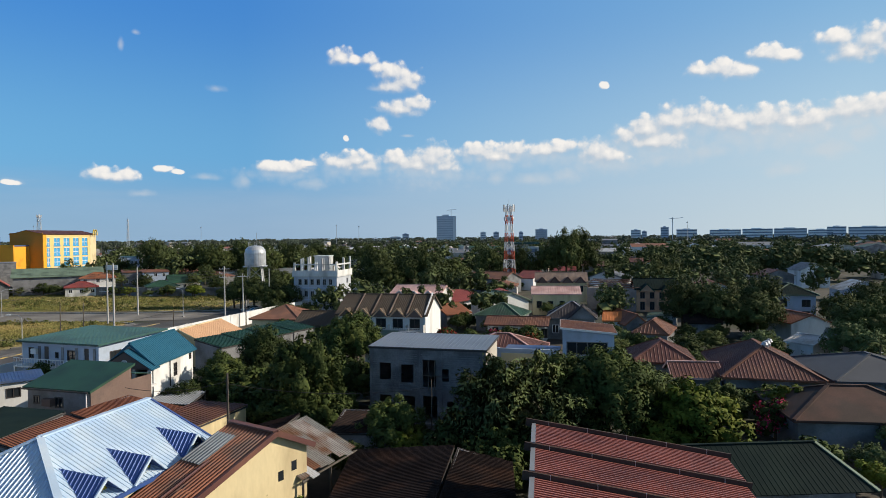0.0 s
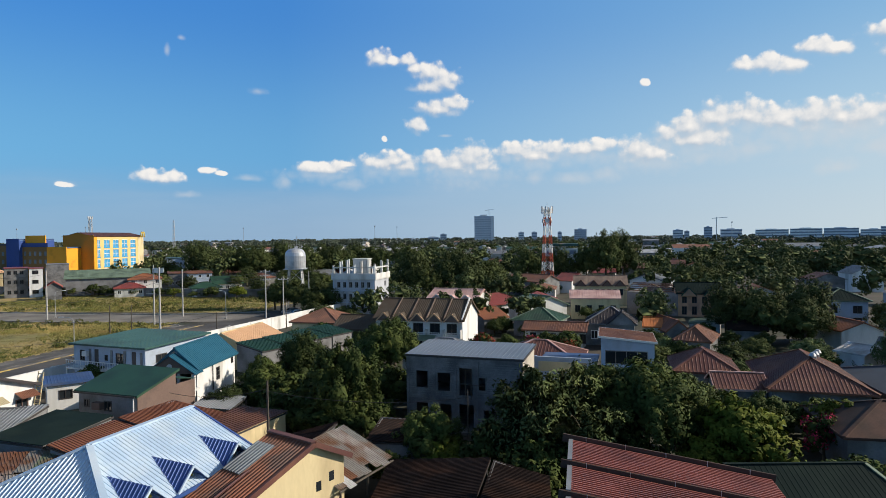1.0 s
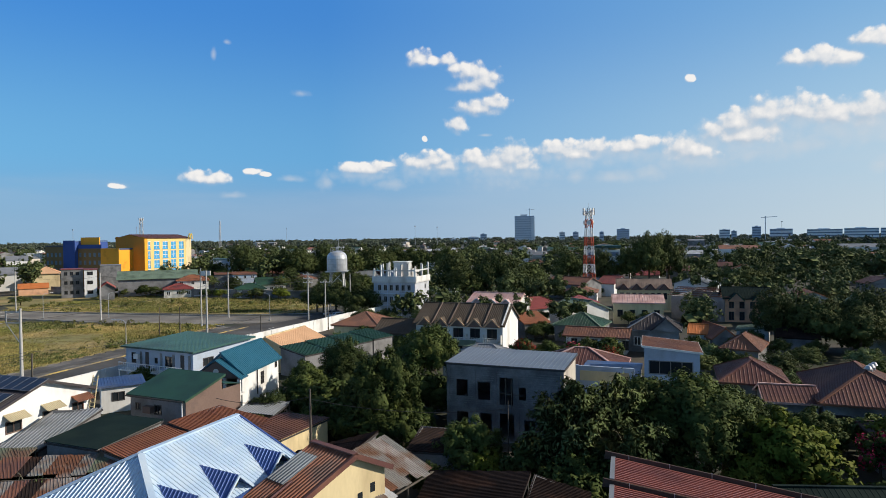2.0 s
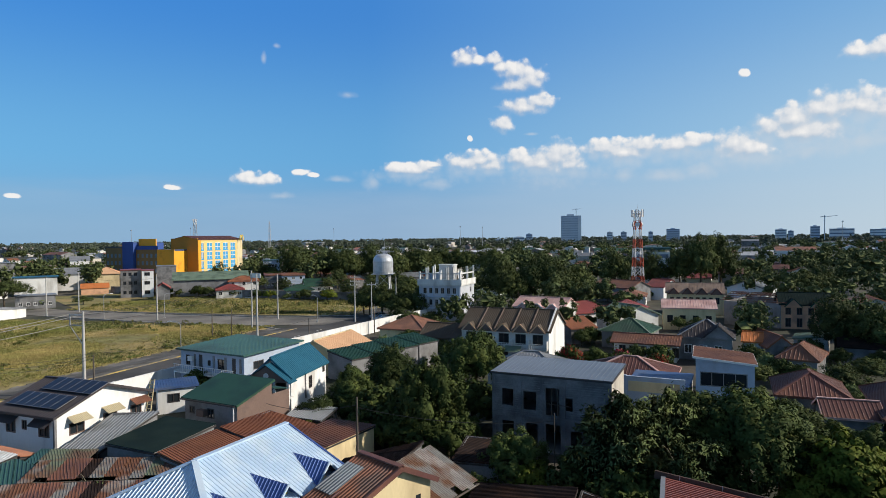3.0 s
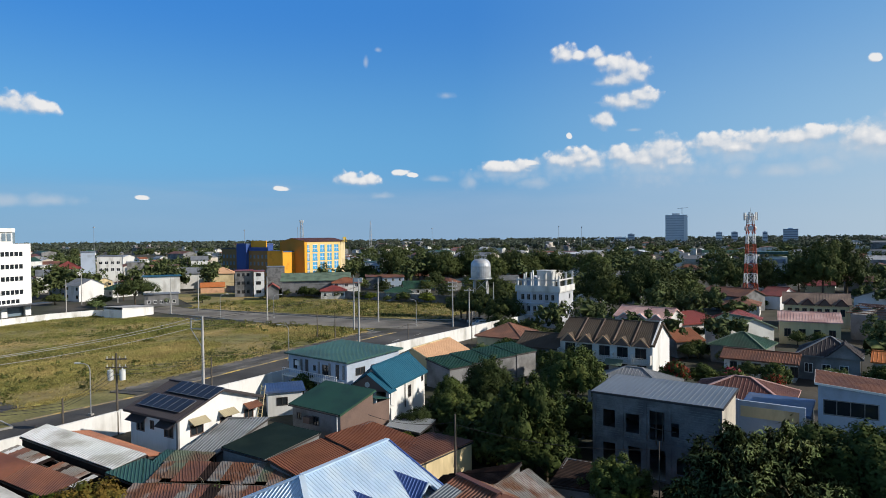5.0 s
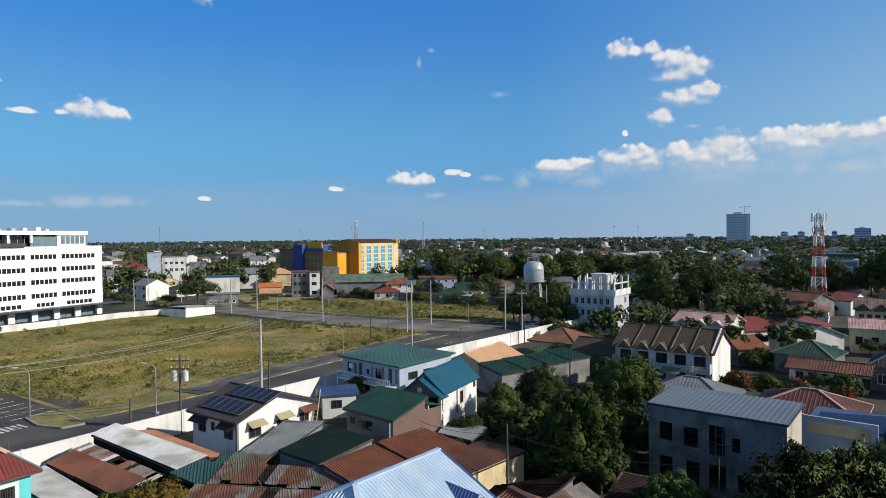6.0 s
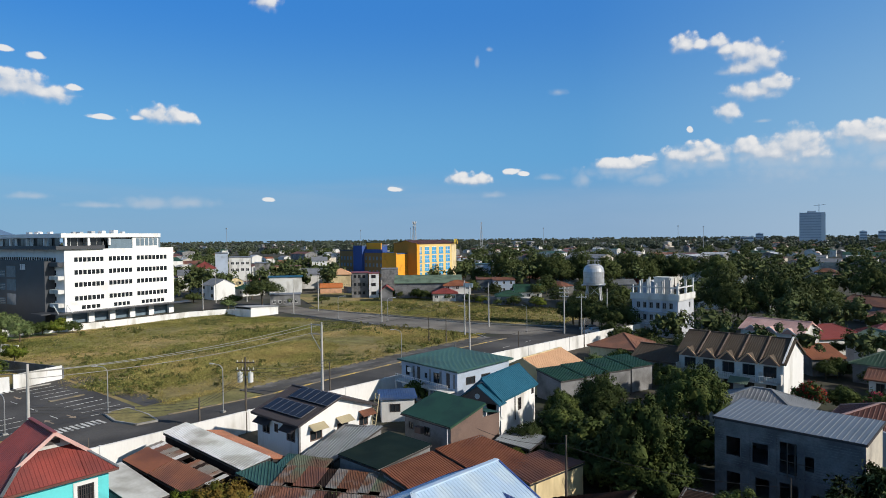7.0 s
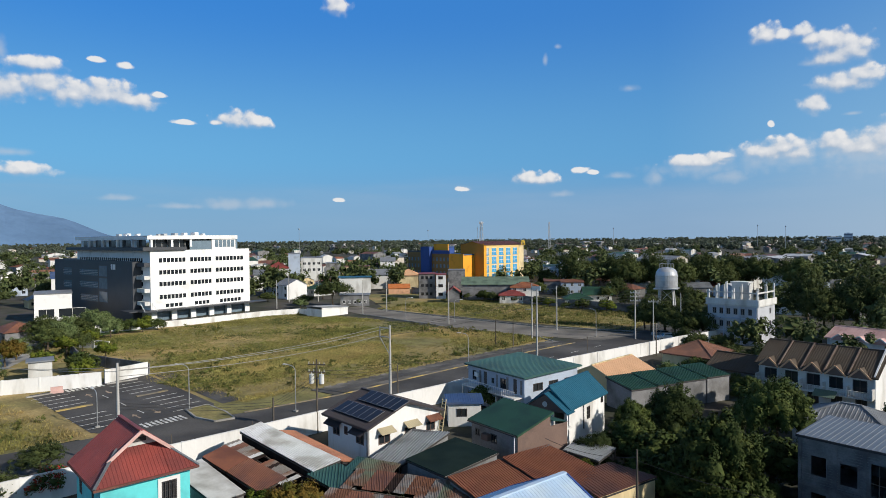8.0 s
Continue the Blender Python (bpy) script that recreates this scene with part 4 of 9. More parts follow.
def concrete_house():
    t = front_house("concrete_house", (-7.0, 57.6), (3.7, 54.8), 6.6, 7.05, "unfinished grey concrete-block house of two storeys with empty window openings", RAWBLOCK,
                    ("sf", 0.3, 0.2, R_GLOSSGREY, 0.42, DARKTRIM),
                    {"f": [(0.85, 1.95, 4.0, 5.55, "o"), (2.9, 4.1, 3.8, 5.45, "o"), (4.95, 6.2, 3.5, 5.95, "o"), (6.75, 7.4, 4.05, 5.2, "o"), (0.85, 1.95, 0.4, 2.6, "o"), (3.1, 4.2, 0.2, 2.6, "o"), (4.95, 6.3, 0.1, 2.7, "o"), (7.2, 8.2, 0.9, 2.3, "o")],
                     "r": [(1.2, 2.4, 3.9, 5.3, "o")]})
    hw, hd = 5.33, 3.1
    for x in (-5.3, -2.75, -0.75, 1.3, 5.3):
        part("column", cubed(x - 0.13, -hd - 0.07, 0, x + 0.13, -hd - 0.003, 6.9), RAWBLOCK, t)
    for z in (3.05, 6.6):
        part("ring_beam", cubed(-hw - 0.05, -hd - 0.1, z, hw + 0.05, -hd - 0.003, z + 0.28), RAWBLOCK, t)
    part("upper_floor", cubed(-hw + 0.2, -hd + 0.2, 2.95, hw - 0.2, hd - 0.2, 3.1), RAWBLOCK, t)
    openings = ((0.85, 1.95, 4.0, 5.55), (2.9, 4.1, 3.8, 5.45), (4.95, 6.2, 3.5, 5.95), (6.75, 7.4, 4.05, 5.2))
    for z in [3.4 + 0.2 * i for i in range(16)]:
        bm = bmesh.new()
        u = 0.2
        for a, b, c, d in openings:
            if c - 0.15 < z < d + 0.12:
                box(bm, u - hw, -hd - 0.018, z, a - 0.12 - hw, -hd - 0.003, z + 0.018)
                u = b + 0.12
        box(bm, u - hw, -hd - 0.018, z, 10.4 - hw, -hd - 0.003, z + 0.018)
        part("block_course", bm, GREYWALL, t)
    # added pale cream sheet: the sun on this side, put into colour
    part("side_render", cubed(hw + 0.002, -hd + 0.3, 0, hw + 0.03, hd - 0.1, 6.9), PALECOAT, t, "pale plastered side wall")
    for a, b, c, d in ((0.85, 1.95, 4.0, 5.55), (2.9, 4.1, 3.8, 5.45), (6.75, 7.4, 4.05, 5.2)):
        bm = bmesh.new()
        plate(bm, a - hw - 0.1, b - hw + 0.1, c - 0.1, d + 0.1, -hd - 0.05, -hd - 0.004, [(a - hw, b - hw, c, d)])
        part("window_surround", bm, RAWBLOCK, t)
    bm = bmesh.new()
    beam(bm, (-0.3, -hd - 0.25, 4.6), (1.9, -hd - 0.25, 4.5), 0.05)
    part("scaffold_board", bm, WOODPOLE, t)
    for x in (0.2, 0.75):
        part("scaffold_pole", cubed(x, -hd - 0.2, 3.2, x + 0.06, -hd - 0.14, 6.0), WOODPOLE, t)


def solar_house():
    t = front_house("solar_house", (-47.6, 44.2), (-40.0, 42.7), 9.9, 5.6, "white house with a charcoal gable roof that carries solar panels", WHITEWALL,
                    ("gx", 1.55, 0.45, R_CHARCOAL, 0.33), {"f": [(0.9, 2.1, 3.6, 5.0), (2.9, 3.5, 4.0, 4.8), (4.9, 6.2, 3.6, 5.0)],
                                                         "r": [(1.2, 2.6, 3.5, 4.5), (4.4, 5.8, 3.5, 4.5), (7.2, 8.4, 3.5, 4.5)]}, frame_mat=BROWNWALL)
    for k, (y, z) in enumerate(((1.6, 4.55), (4.8, 4.55), (7.7, 4.55))):
        yy = -4.5 + y + 0.3
        bm = bmesh.new()
        sheet(bm, [(3.42, yy - 0.85, z + 0.55), (3.42, yy + 0.95, z + 0.55), (4.25, yy + 0.95, z + 0.1), (4.25, yy - 0.85, z + 0.1)], 0.16, 0.03, 0.03, 0.025)
        part("awning", bm, R_BROWN if k == 2 else R_STRAW, t, "corrugated window awning")
    bm = bmesh.new()
    sheet(bm, [(-3.3, -4.52, 5.05), (-0.9, -4.52, 5.05), (-0.9, -5.2, 4.6), (-3.3, -5.2, 4.6)], 0.2, 0.03, 0.03, 0.025)
    part("awning", bm, R_CHARCOAL, t, "dark window awning")
    bm = bmesh.new()
    sheet(bm, [(1.0, -4.52, 5.05), (3.1, -4.52, 5.05), (3.1, -5.2, 4.6), (1.0, -5.2, 4.6)], 0.2, 0.03, 0.03, 0.025)
    part("awning", bm, R_CHARCOAL, t, "dark window awning")
    # two rows of solar panels on the street-facing slope
    slope = math.atan2(1.55, 4.5)
    for row, (s0, x0) in enumerate(((3.0, -2.9), (0.55, -1.9))):
        for i in range(6):
            bm = bmesh.new()
            box(bm, 0, 0, 0, 1.0, 1.9, 0.04)
            m = pose(x0 + i * 1.02 - 1.2 * row * 0, 0, 7.15) @ pose(0, 0, 0, math.degrees(slope)) @ pose(0, -s0 - 1.35, 0.13)
            pn = part("solar_panel", bm, PANELFRAME, t, "dark blue solar panel in a pale frame", at=m)
            bm = bmesh.new()
            box(bm, 0.035, 0.035, 0.041, 0.965, 1.865, 0.046)
            part("cell_sheet", bm, SOLAR, pn)
    for x in (3.2, 3.75):
        bm = bmesh.new()
        beam(bm, (x + 0.5, 4.0, 2.6), (x, 5.2, 6.4), 0.07)
        part("ladder_rail", bm, CREAM, t)
    for i in range(11):
        f = (i + 0.5) / 11
        bm = bmesh.new()
        beam(bm, (3.7 - 0.5 * f, 4.0 + 1.2 * f, 2.6 + 3.8 * f), (4.25 - 0.5 * f, 4.0 + 1.2 * f, 2.6 + 3.8 * f), 0.06)
        part("ladder_rung", bm, CREAM, t)
    part("corner_post", cubed(3.3, -4.6, 0, 3.5, -4.4, 5.4), GREYWALL, t)


def turquoise_house():
    """Turquoise walls under a red Dutch gable: a hip towards the lane with a small gable over it."""
    t = house("turquoise_house", -48.0, 25.0, -11.5, 6.8, 6.2, 6.0, "turquoise house with a red Dutch gable roof and a white-framed window", CYANWALL,
              None, {"r": [(4.1, 5.2, 3.7, 5.2)], "f": [(1.0, 1.7, 3.9, 5.2), (4.6, 5.1, 4.2, 5.0)]}, rows=0, bars=3, frame_mat=DARKTRIM)
    hw, hd, e, top = 3.9, 3.6, 5.95, 9.0
    xg, zg, yg = 1.5, 7.75, 1.48            # where the small gable sits on the hip
    tip = 2.4
    for s in (-1, 1):
        main = [(-hw, s * hd, e), (xg, s * hd, e), (xg, 0, top), (-3.2, 0, top)]
        flank = [(xg - 0.01, s * hd, e), (hw, s * hd, e), (xg - 0.01, s * yg, zg)]
        over = [(xg, s * yg, zg), (tip - 0.2, s * yg * 1.05, zg - 0.06), (tip, 0, top), (xg, 0, top)]
        for p in (main, flank, over):
            bm = bmesh.new()
            sheet(bm, p if s < 0 else p[::-1], 0.26, 0.04, 0.04, 0.03)
            part("roof_slope", bm, R_BRIGHTRED, t)
        bm = bmesh.new()
        beam(bm, (tip + 0.04, 0, top - 0.02), (tip - 0.16, s * (yg * 1.05 + 0.75), zg - 0.66), 0.1, 0.24)
        part("barge_board", bm, R_PINK, t)
        bm = bmesh.new()
        beam(bm, (xg, s * yg, zg + 0.03), (hw, s * hd, e + 0.04), 0.2, 0.07)
        part("hip_cap", bm, R_GREY, t)
    bm = bmesh.new()
    sheet(bm, [(hw, -hd, e), (hw, hd, e), (xg, yg, zg), (xg, -yg, zg)], 0.26, 0.04, 0.04, 0.03)
    part("hip_slope", bm, R_BRIGHTRED, t)
    bm = bmesh.new()
    sheet(bm, [(-hw, hd, e), (-hw, -hd, e), (-3.2, 0, top)], 0.26, 0.04, 0.04, 0.03)
    part("hip_slope", bm, R_BRIGHTRED, t)
    bm = bmesh.new()
    gable_end(bm, (xg + 0.12, -yg, zg), (xg + 0.12, yg, zg), (xg + 0.12, 0, top - 0.12), 0.08)
    part("small_gable", bm, OFFWHITE, t)
    part("gable_vent", cubed(xg + 0.21, -0.5, zg + 0.3, xg + 0.24, 0.5, zg + 0.62), DARKTRIM, t)
    bm = bmesh.new()
    beam(bm, (-3.2, 0, top + 0.03), (tip, 0, top + 0.03), 0.3, 0.09)
    part("ridge_cap", bm, R_BRIGHTRED, t)
    for a, b in (((-hw, -hd, e), (hw, -hd, e)), ((hw, -hd, e), (hw, hd, e)), ((hw, hd, e), (-hw, hd, e)), ((-hw, hd, e), (-hw, -hd, e))):
        bm = bmesh.new()
        beam(bm, Vector(a) - Vector((0, 0, 0.1)), Vector(b) - Vector((0, 0, 0.1)), 0.1, 0.16)
        part("fascia", bm, R_MAROON, t)
    part("soffit", cubed(-hw + 0.06, -hd + 0.06, 5.72, hw - 0.06, hd - 0.06, 5.76), OFFWHITE, t)
    bm = bmesh.new()
    plate(bm, 3.85, 5.45, 3.45, 5.45, -0.08, -0.004, [(4.1, 5.2, 3.7, 5.2)])
    part("window_surround", bm, TRIM, t, at=pose(3.4, -3.1, 0, 0, 0, 90))
    bm = bmesh.new()
    for i in range(7):
        box(bm, 4.2 + i * 0.14, -0.05, 3.72, 4.225 + i * 0.14, -0.035, 5.18)
    for i in range(3):
        box(bm, 4.1, -0.05, 4.0 + i * 0.45, 5.2, -0.03, 4.03 + i * 0.45)
    part("window_grille", bm, DARKTRIM, t, at=pose(3.4, -3.1, 0, 0, 0, 90))


def blue_roof_house():
    """Hip at the near end, gable at the far end, three small gables on the sunny slope."""
    t = thing("blue_roof_house", -18.7, 39.2, 0, -14.6, "house with a pale blue ribbed roof and three small gables", "house")
    L, e, top, hw = 7.6, 4.6, 7.0, 5.0
    block(t, 8.6, 10.6, 4.4, CREAM, at=pose(0, -5.6, 0))
    bm = bmesh.new()
    sheet(bm, [(hw, 0.3, e), (0, 0.3, top), (0, -L, top), (hw, -L - 3.4, e)], 0.27, 0.05, 0.04, 0.035)
    part("roof_slope", bm, R_BLUE, t)
    bm = bmesh.new()
    sheet(bm, [(-hw, 0.3, e), (-hw, -L - 3.4, e), (0, -L, top), (0, 0.3, top)], 0.27, 0.05, 0.04, 0.035)
    part("roof_slope", bm, R_BLUE, t)
    bm = bmesh.new()
    sheet(bm, [(-hw, -L - 3.4, e), (hw, -L - 3.4, e), (0, -L, top)], 0.27, 0.05, 0.04, 0.035)
    part("hip_slope", bm, R_BLUE, t)
    for a, b in (((0, 0.3, top), (0, -L, top)), ((0, -L, top), (hw, -L - 3.4, e)), ((0, -L, top), (-hw, -L - 3.4, e))):
        bm = bmesh.new()
        beam(bm, Vector(a) + Vector((0, 0, 0.04)), Vector(b) + Vector((0, 0, 0.04)), 0.34, 0.1)
        part("ridge_cap", bm, R_BLUE, t)
    for s in (-1, 1):
        bm = bmesh.new()
        beam(bm, (0, 0.33, top - 0.06), (s * hw, 0.33, e - 0.06), 0.12, 0.26)
        part("verge_board", bm, R_DKBLUE, t)
        bm = bmesh.new()
        beam(bm, (s * hw, 0.3, e - 0.06), (s * hw, -L - 3.4, e - 0.06), 0.14, 0.2)
        part("gutter", bm, R_DKBLUE, t)
    bm = bmesh.new()
    gable_end(bm, (4.3, 0, 4.4), (-4.3, 0, 4.4), (0, 0, 6.85), 0.12)
    part("end_gable", bm, CREAM, t)
    for k, y in enumerate((-1.8, -5.6, -8.6)):
        # the ridge of each small gable runs out from the slope and dips a little
        g, half, x1 = 5.95, 1.2, 4.95
        x0 = (top - g) / (top - e) * hw
        front = g - 0.22
        ze = top - (top - e) * x1 / hw + 0.03
        for s in (-1, 1):
            bm = bmesh.new()
            tri = [(x0, y, g + 0.02), (x1, y, front + 0.02), (x1 + 0.02, y + s * half, ze)]
            sheet(bm, tri if s < 0 else tri[::-1], 0.24, 0.04, 0.025, 0.02)
            # dark blue puts the shade of these slopes into their colour
            part("dormer_slope", bm, R_DKBLUE, t)
            bm = bmesh.new()
            beam(bm, (x1 + 0.05, y, front), (x1 + 0.05, y + s * half, ze), 0.08, 0.13)
            part("dormer_verge", bm, R_BLUE, t)
        bm = bmesh.new()
        gable_end(bm, (x1 - 0.6, y - half * 0.85, ze - 0.02), (x1 - 0.6, y + half * 0.85, ze - 0.02), (x1 - 0.6, y, front - 0.1), 0.06)
        part("dormer_gable", bm, YELLOWWALL, t, "yellow painted gable")


def cream_house():
    """Cream gable wall towards the lane, a long brown ribbed slope behind it."""
    t = thing("cream_gable_house", -9.6, 34.9, 0, 57, "cream house with a blotched gable wall and a rusty brown roof", "house")
    top, run, L, k = 6.25, 8.4, 3.6, 0.37
    bm = bmesh.new()
    vs = [(-8.0, 0), (2.55, 0), (2.55, 4.95), (0.1, 6.15), (-8.0, top - 8.0 * k - 0.1)]
    f0 = [bm.verts.new((x, 0.0, z)) for x, z in vs]
    f1 = [bm.verts.new((x, 0.2, z)) for x, z in vs]
    bm.faces.new(f0), bm.faces.new(f1[::-1])
    for i in range(5):
        j = (i + 1) % 5
        bm.faces.new((f0[j], f0[i], f1[i], f1[j]))
    wall = part("gable_wall", bm, CREAM, t)
    for u in (0.35, 1.35):
        part("vent_opening", cubed(u, -0.02, 3.2 + u * 0.3, u + 0.38, 0.02, 3.75 + u * 0.3), GLASS, wall)
    part("side_wall", cubed(2.35, 0.2, 0, 2.55, L, 4.7), CREAM, t)
    part("side_wall", cubed(-8.0, 0.2, 0, -7.8, L - 0.2, 3.0), GREYWALL, t)
    part("rear_wall", cubed(-7.8, L - 0.4, 0, 2.35, L - 0.2, 3.0), GREYWALL, t)
    bm = bmesh.new()
    sheet(bm, [(0, -0.3, top), (-run, -0.3, top - run * k), (-run, L, top - run * k), (0, L, top)], 0.26, 0.05, 0.07, 0.06)
    part("roof_slope", bm, R_RUSTBROWN, t)
    bm = bmesh.new()
    sheet(bm, [(0, L, top), (2.9, L, 4.8), (2.9, -0.3, 4.8), (0, -0.3, top)], 0.26, 0.05, 0.07, 0.06)
    part("roof_slope", bm, R_OLDRUST, t)
    for x, z in ((-run, top - run * k), (2.9, 4.8)):
        bm = bmesh.new()
        beam(bm, (0, -0.33, top - 0.05), (x, -0.33, z - 0.05), 0.14, 0.3)
        part("verge_board", bm, R_MAROON, t)
    bm = bmesh.new()
    beam(bm, (0, -0.25, top + 0.05), (0, L, top + 0.05), 0.4, 0.1)
    part("ridge_cap", bm, R_MAROON, t)
    for x0, x1, y0, y1, mat in ((-1.0, -3.4, 1.9, 3.5, R_GREY), (-5.0, -7.9, 0.2, 1.2, R_RUST), (-3.0, -6.4, 1.5, 1.75, R_MAROON)):
        bm = bmesh.new()
        sheet(bm, [(x0, y0, top + x0 * k + 0.09), (x1, y0, top + x1 * k + 0.09), (x1, y1, top + x1 * k + 0.09), (x0, y1, top + x0 * k + 0.09)], 0.26, 0.03, 0.07, 0.05)
        part("patched_sheet", bm, mat, t)


R_RUSTBROWN = surf("rusty_brown_roofing", (0.235, 0.078, 0.038), 0.6, 0.1, var=0.3, scale=0.7, dirt=(0.09, 0.045, 0.035), amount=0.45, dscale=0.5, bump=0.06)
sea_green_house(), teal_house(), green_house(), concrete_house(), solar_house(), turquoise_house(), blue_roof_house(), cream_house()


def red_roof_house():
    t = thing("red_roof_house", 9.3, 29.4, 0, -9, "house under a wide red ribbed roof with dark flashing strips", "house")
    block(t, 10.0, 9.6, 4.6, GREYWALL)
    for k, (y0, y1, dz) in enumerate(((1.75, 5.0, 0.0), (-1.6, 1.55, -0.22), (-5.0, -1.8, -0.44))):
        bm = bmesh.new()
        sheet(bm, [(-5.1, y0, 6.45 + dz), (5.1, y0, 4.95 + dz), (5.1, y1, 4.95 + dz), (-5.1, y1, 6.45 + dz)], 0.0)
        roof = part("roof_slope", bm, R_RED, t)
        n = int((y1 - y0) / 0.24)
        for i in range(n):
            bm = bmesh.new()
            y = y0 + 0.1 + i * 0.24
            beam(bm, (-5.05, y, 6.465 + dz), (5.05, y, 4.985 + dz), 0.09, 0.07)
            part("roof_rib", bm, R_RED, roof)
        bm = bmesh.new()
        beam(bm, (-5.6, y1 + 0.1, 6.53 + dz), (5.3, y1 + 0.1, 4.96 + dz), 0.12, 0.42)
        strip_top = part("flashing", bm, R_DARKBROWN, t, "dark brown flashing strip")
        for i in range(5):
            f = (i + 0.6) / 5.2
            bm = bmesh.new()
            beam(bm, (-5.6 + 10.9 * f, y1 + 0.03, 6.56 - 1.57 * f + dz), (-5.57 + 10.9 * f, y1 + 0.03, 6.56 - 1.57 * f + dz), 0.03, 0.43)
            part("joint_clip", bm, STEEL, strip_top)
        bm = bmesh.new()
        beam(bm, (-5.15, y0, 6.42 + dz), (-5.15, y1, 6.42 + dz), 0.24, 0.14)
        part("edge_flashing", bm, R_PALEGREY, t)
    for s in (-1, 1):
        bm = bmesh.new()
        z = 6.3 if s < 0 else 4.7
        plate(bm, -4.8, 4.8, 4.5, z - 0.5, 0, 0.15)
        part("upper_wall", bm, GREYWALL, t, at=pose(s * 4.98 - (0.15 if s > 0 else 0), 0, 0, 0, 0, 90))


red_roof_house()
def dark_green_house():
    t = thing("dark_green_house", 14.0, 35.6, 0, 3, "bungalow with a dark green roof and a paler sunlit hip end", "house")
    block(t, 7.8, 5.6, 3.3, GREYWALL, at=pose(3.6, -0.2, 0))
    e, top, h = 3.4, 5.0, 3.3
    # near-black slopes and pale hip end put shade and sun into colour
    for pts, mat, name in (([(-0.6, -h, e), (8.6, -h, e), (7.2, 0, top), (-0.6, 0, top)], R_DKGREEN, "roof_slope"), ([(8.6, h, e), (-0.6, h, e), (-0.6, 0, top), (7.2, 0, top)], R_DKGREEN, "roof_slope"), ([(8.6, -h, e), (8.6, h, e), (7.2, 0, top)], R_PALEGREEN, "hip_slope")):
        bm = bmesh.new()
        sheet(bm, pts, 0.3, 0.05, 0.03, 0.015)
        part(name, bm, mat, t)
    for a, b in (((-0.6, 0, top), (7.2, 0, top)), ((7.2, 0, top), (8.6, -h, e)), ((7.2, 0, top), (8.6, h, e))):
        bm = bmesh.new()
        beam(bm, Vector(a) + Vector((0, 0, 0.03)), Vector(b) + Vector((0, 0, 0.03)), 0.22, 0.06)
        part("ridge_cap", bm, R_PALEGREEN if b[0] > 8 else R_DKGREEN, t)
    bm = bmesh.new()
    gable_end(bm, (-0.4, h, e), (-0.4, -h, e), (-0.4, 0, top - 0.1), 0.1)
    part("gable", bm, GREYWALL, t)


dark_green_house()
t_hip = front_house("hip_roof_house", (26.6, 60.2), (35.4, 57.9), 13.5, 3.3, "bungalow with a maroon hip roof and three steel vents", GREYWALL,
                    ("hip", 2.3, 0.5, R_MAROON, 0.33, R_BROWN), {"f": row_of(2, 7, 1, 2.2, 1.3)}, frame_mat=DARKTRIM)
for k in range(3):
    bm = bmesh.new()
    tube(bm, (0.2 + 0.45 * k, -2.2 + 1.0 * k, 5.3), (0.2 + 0.45 * k, -2.2 + 1.0 * k, 5.75), 0.16, 0.16, 10)
    tube(bm, (0.2 + 0.45 * k, -2.2 + 1.0 * k, 5.75), (0.2 + 0.45 * k, -2.2 + 1.0 * k, 6.05), 0.34, 0.18, 12)
    part("turbine_vent", bm, STEEL, t_hip, "shiny steel roof vent")
front_house("brown_hip_house", (20.4, 68.6), (27.2, 67.0), 8.5, 3.2, "bungalow with a brown hip roof", GREYWALL, ("hip", 1.8, 0.4, R_MAROON, 0.4), {"f": row_of(2, 5.5, 1, 2.2, 1.2)})
front_house("side_wing", (22.6, 62.4), (27.6, 61.6), 5.0, 2.9, "low wing with a red-brown roof and a pale gutter", GREYWALL, ("gx", 1.0, 0.3, R_MAROON, 0.35, R_PINK), None)
front_house("grey_hip_house", (36.4, 58.4), (47.0, 56.6), 12, 3.2, "bungalow with a blue-grey hip roof", GREYWALL, ("hip", 1.6, 0.4, R_SLATE, 0.0, R_SLATE), {"f": row_of(3, 9, 1, 2.2, 1.2)})
front_house("brown_low_house", (26.2, 47.0), (37.5, 45.5), 8.5, 3.0, "low house with a dull dark brown hip roof", GREYWALL, ("hip", 1.7, 0.4, R_DARKBROWN, 0.0), None)
front_house("brown_low_house", (39, 44.5), (50, 43), 9, 3.0, "low house with a dark brown roof", GREYWALL, ("gx", 1.5, 0.4, R_DARKBROWN, 0.4), None)
front_house("blue_white_box", (12.0, 65.0), (17.6, 63.9), 6.5, 7.0, "pale blue two-storey box house with a brown mono-pitch roof", PALEBLUE, ("sr", 0.5, 0.25, R_BROWN, 0.4, TRIM), {"f": [(0.4, 4.6, 4.6, 6.0, "w")]}, frame_mat=GREYWALL, bars=3)
perimeter_wall("yard_wall", [(5.6, 64.8), (11.0, 63.4)], 5.4, 0.2, PALEBLUE, "pale blue and cream rendered yard wall", 5.6)
yb = [o for o in scene.objects if o.name.startswith("yard_wall")][0]
part("cream_band", cubed(0.3, -0.14, 4.0, 5.1, -0.104, 5.0), CREAM, yb, "cream painted band", at=pose(0, 0, 0, 0, 0, -14.5))
front_house("flat_house", (5.8, 66.0), (11.6, 64.6), 7, 4.4, "low flat-roofed house with a blue parapet", OFFWHITE, ("flat", 0, 0.1, R_MIDBLUE, 0), None)
front_house("grey_bungalow", (-10.2, 77.0), (-0.4, 75.0), 8.0, 3.2, "bungalow with a pale grey hip roof", OFFWHITE, ("hip", 1.7, 0.4, R_PALEGREY, 0.4), {"f": row_of(3, 8.5, 1, 2.2, 1.1)})
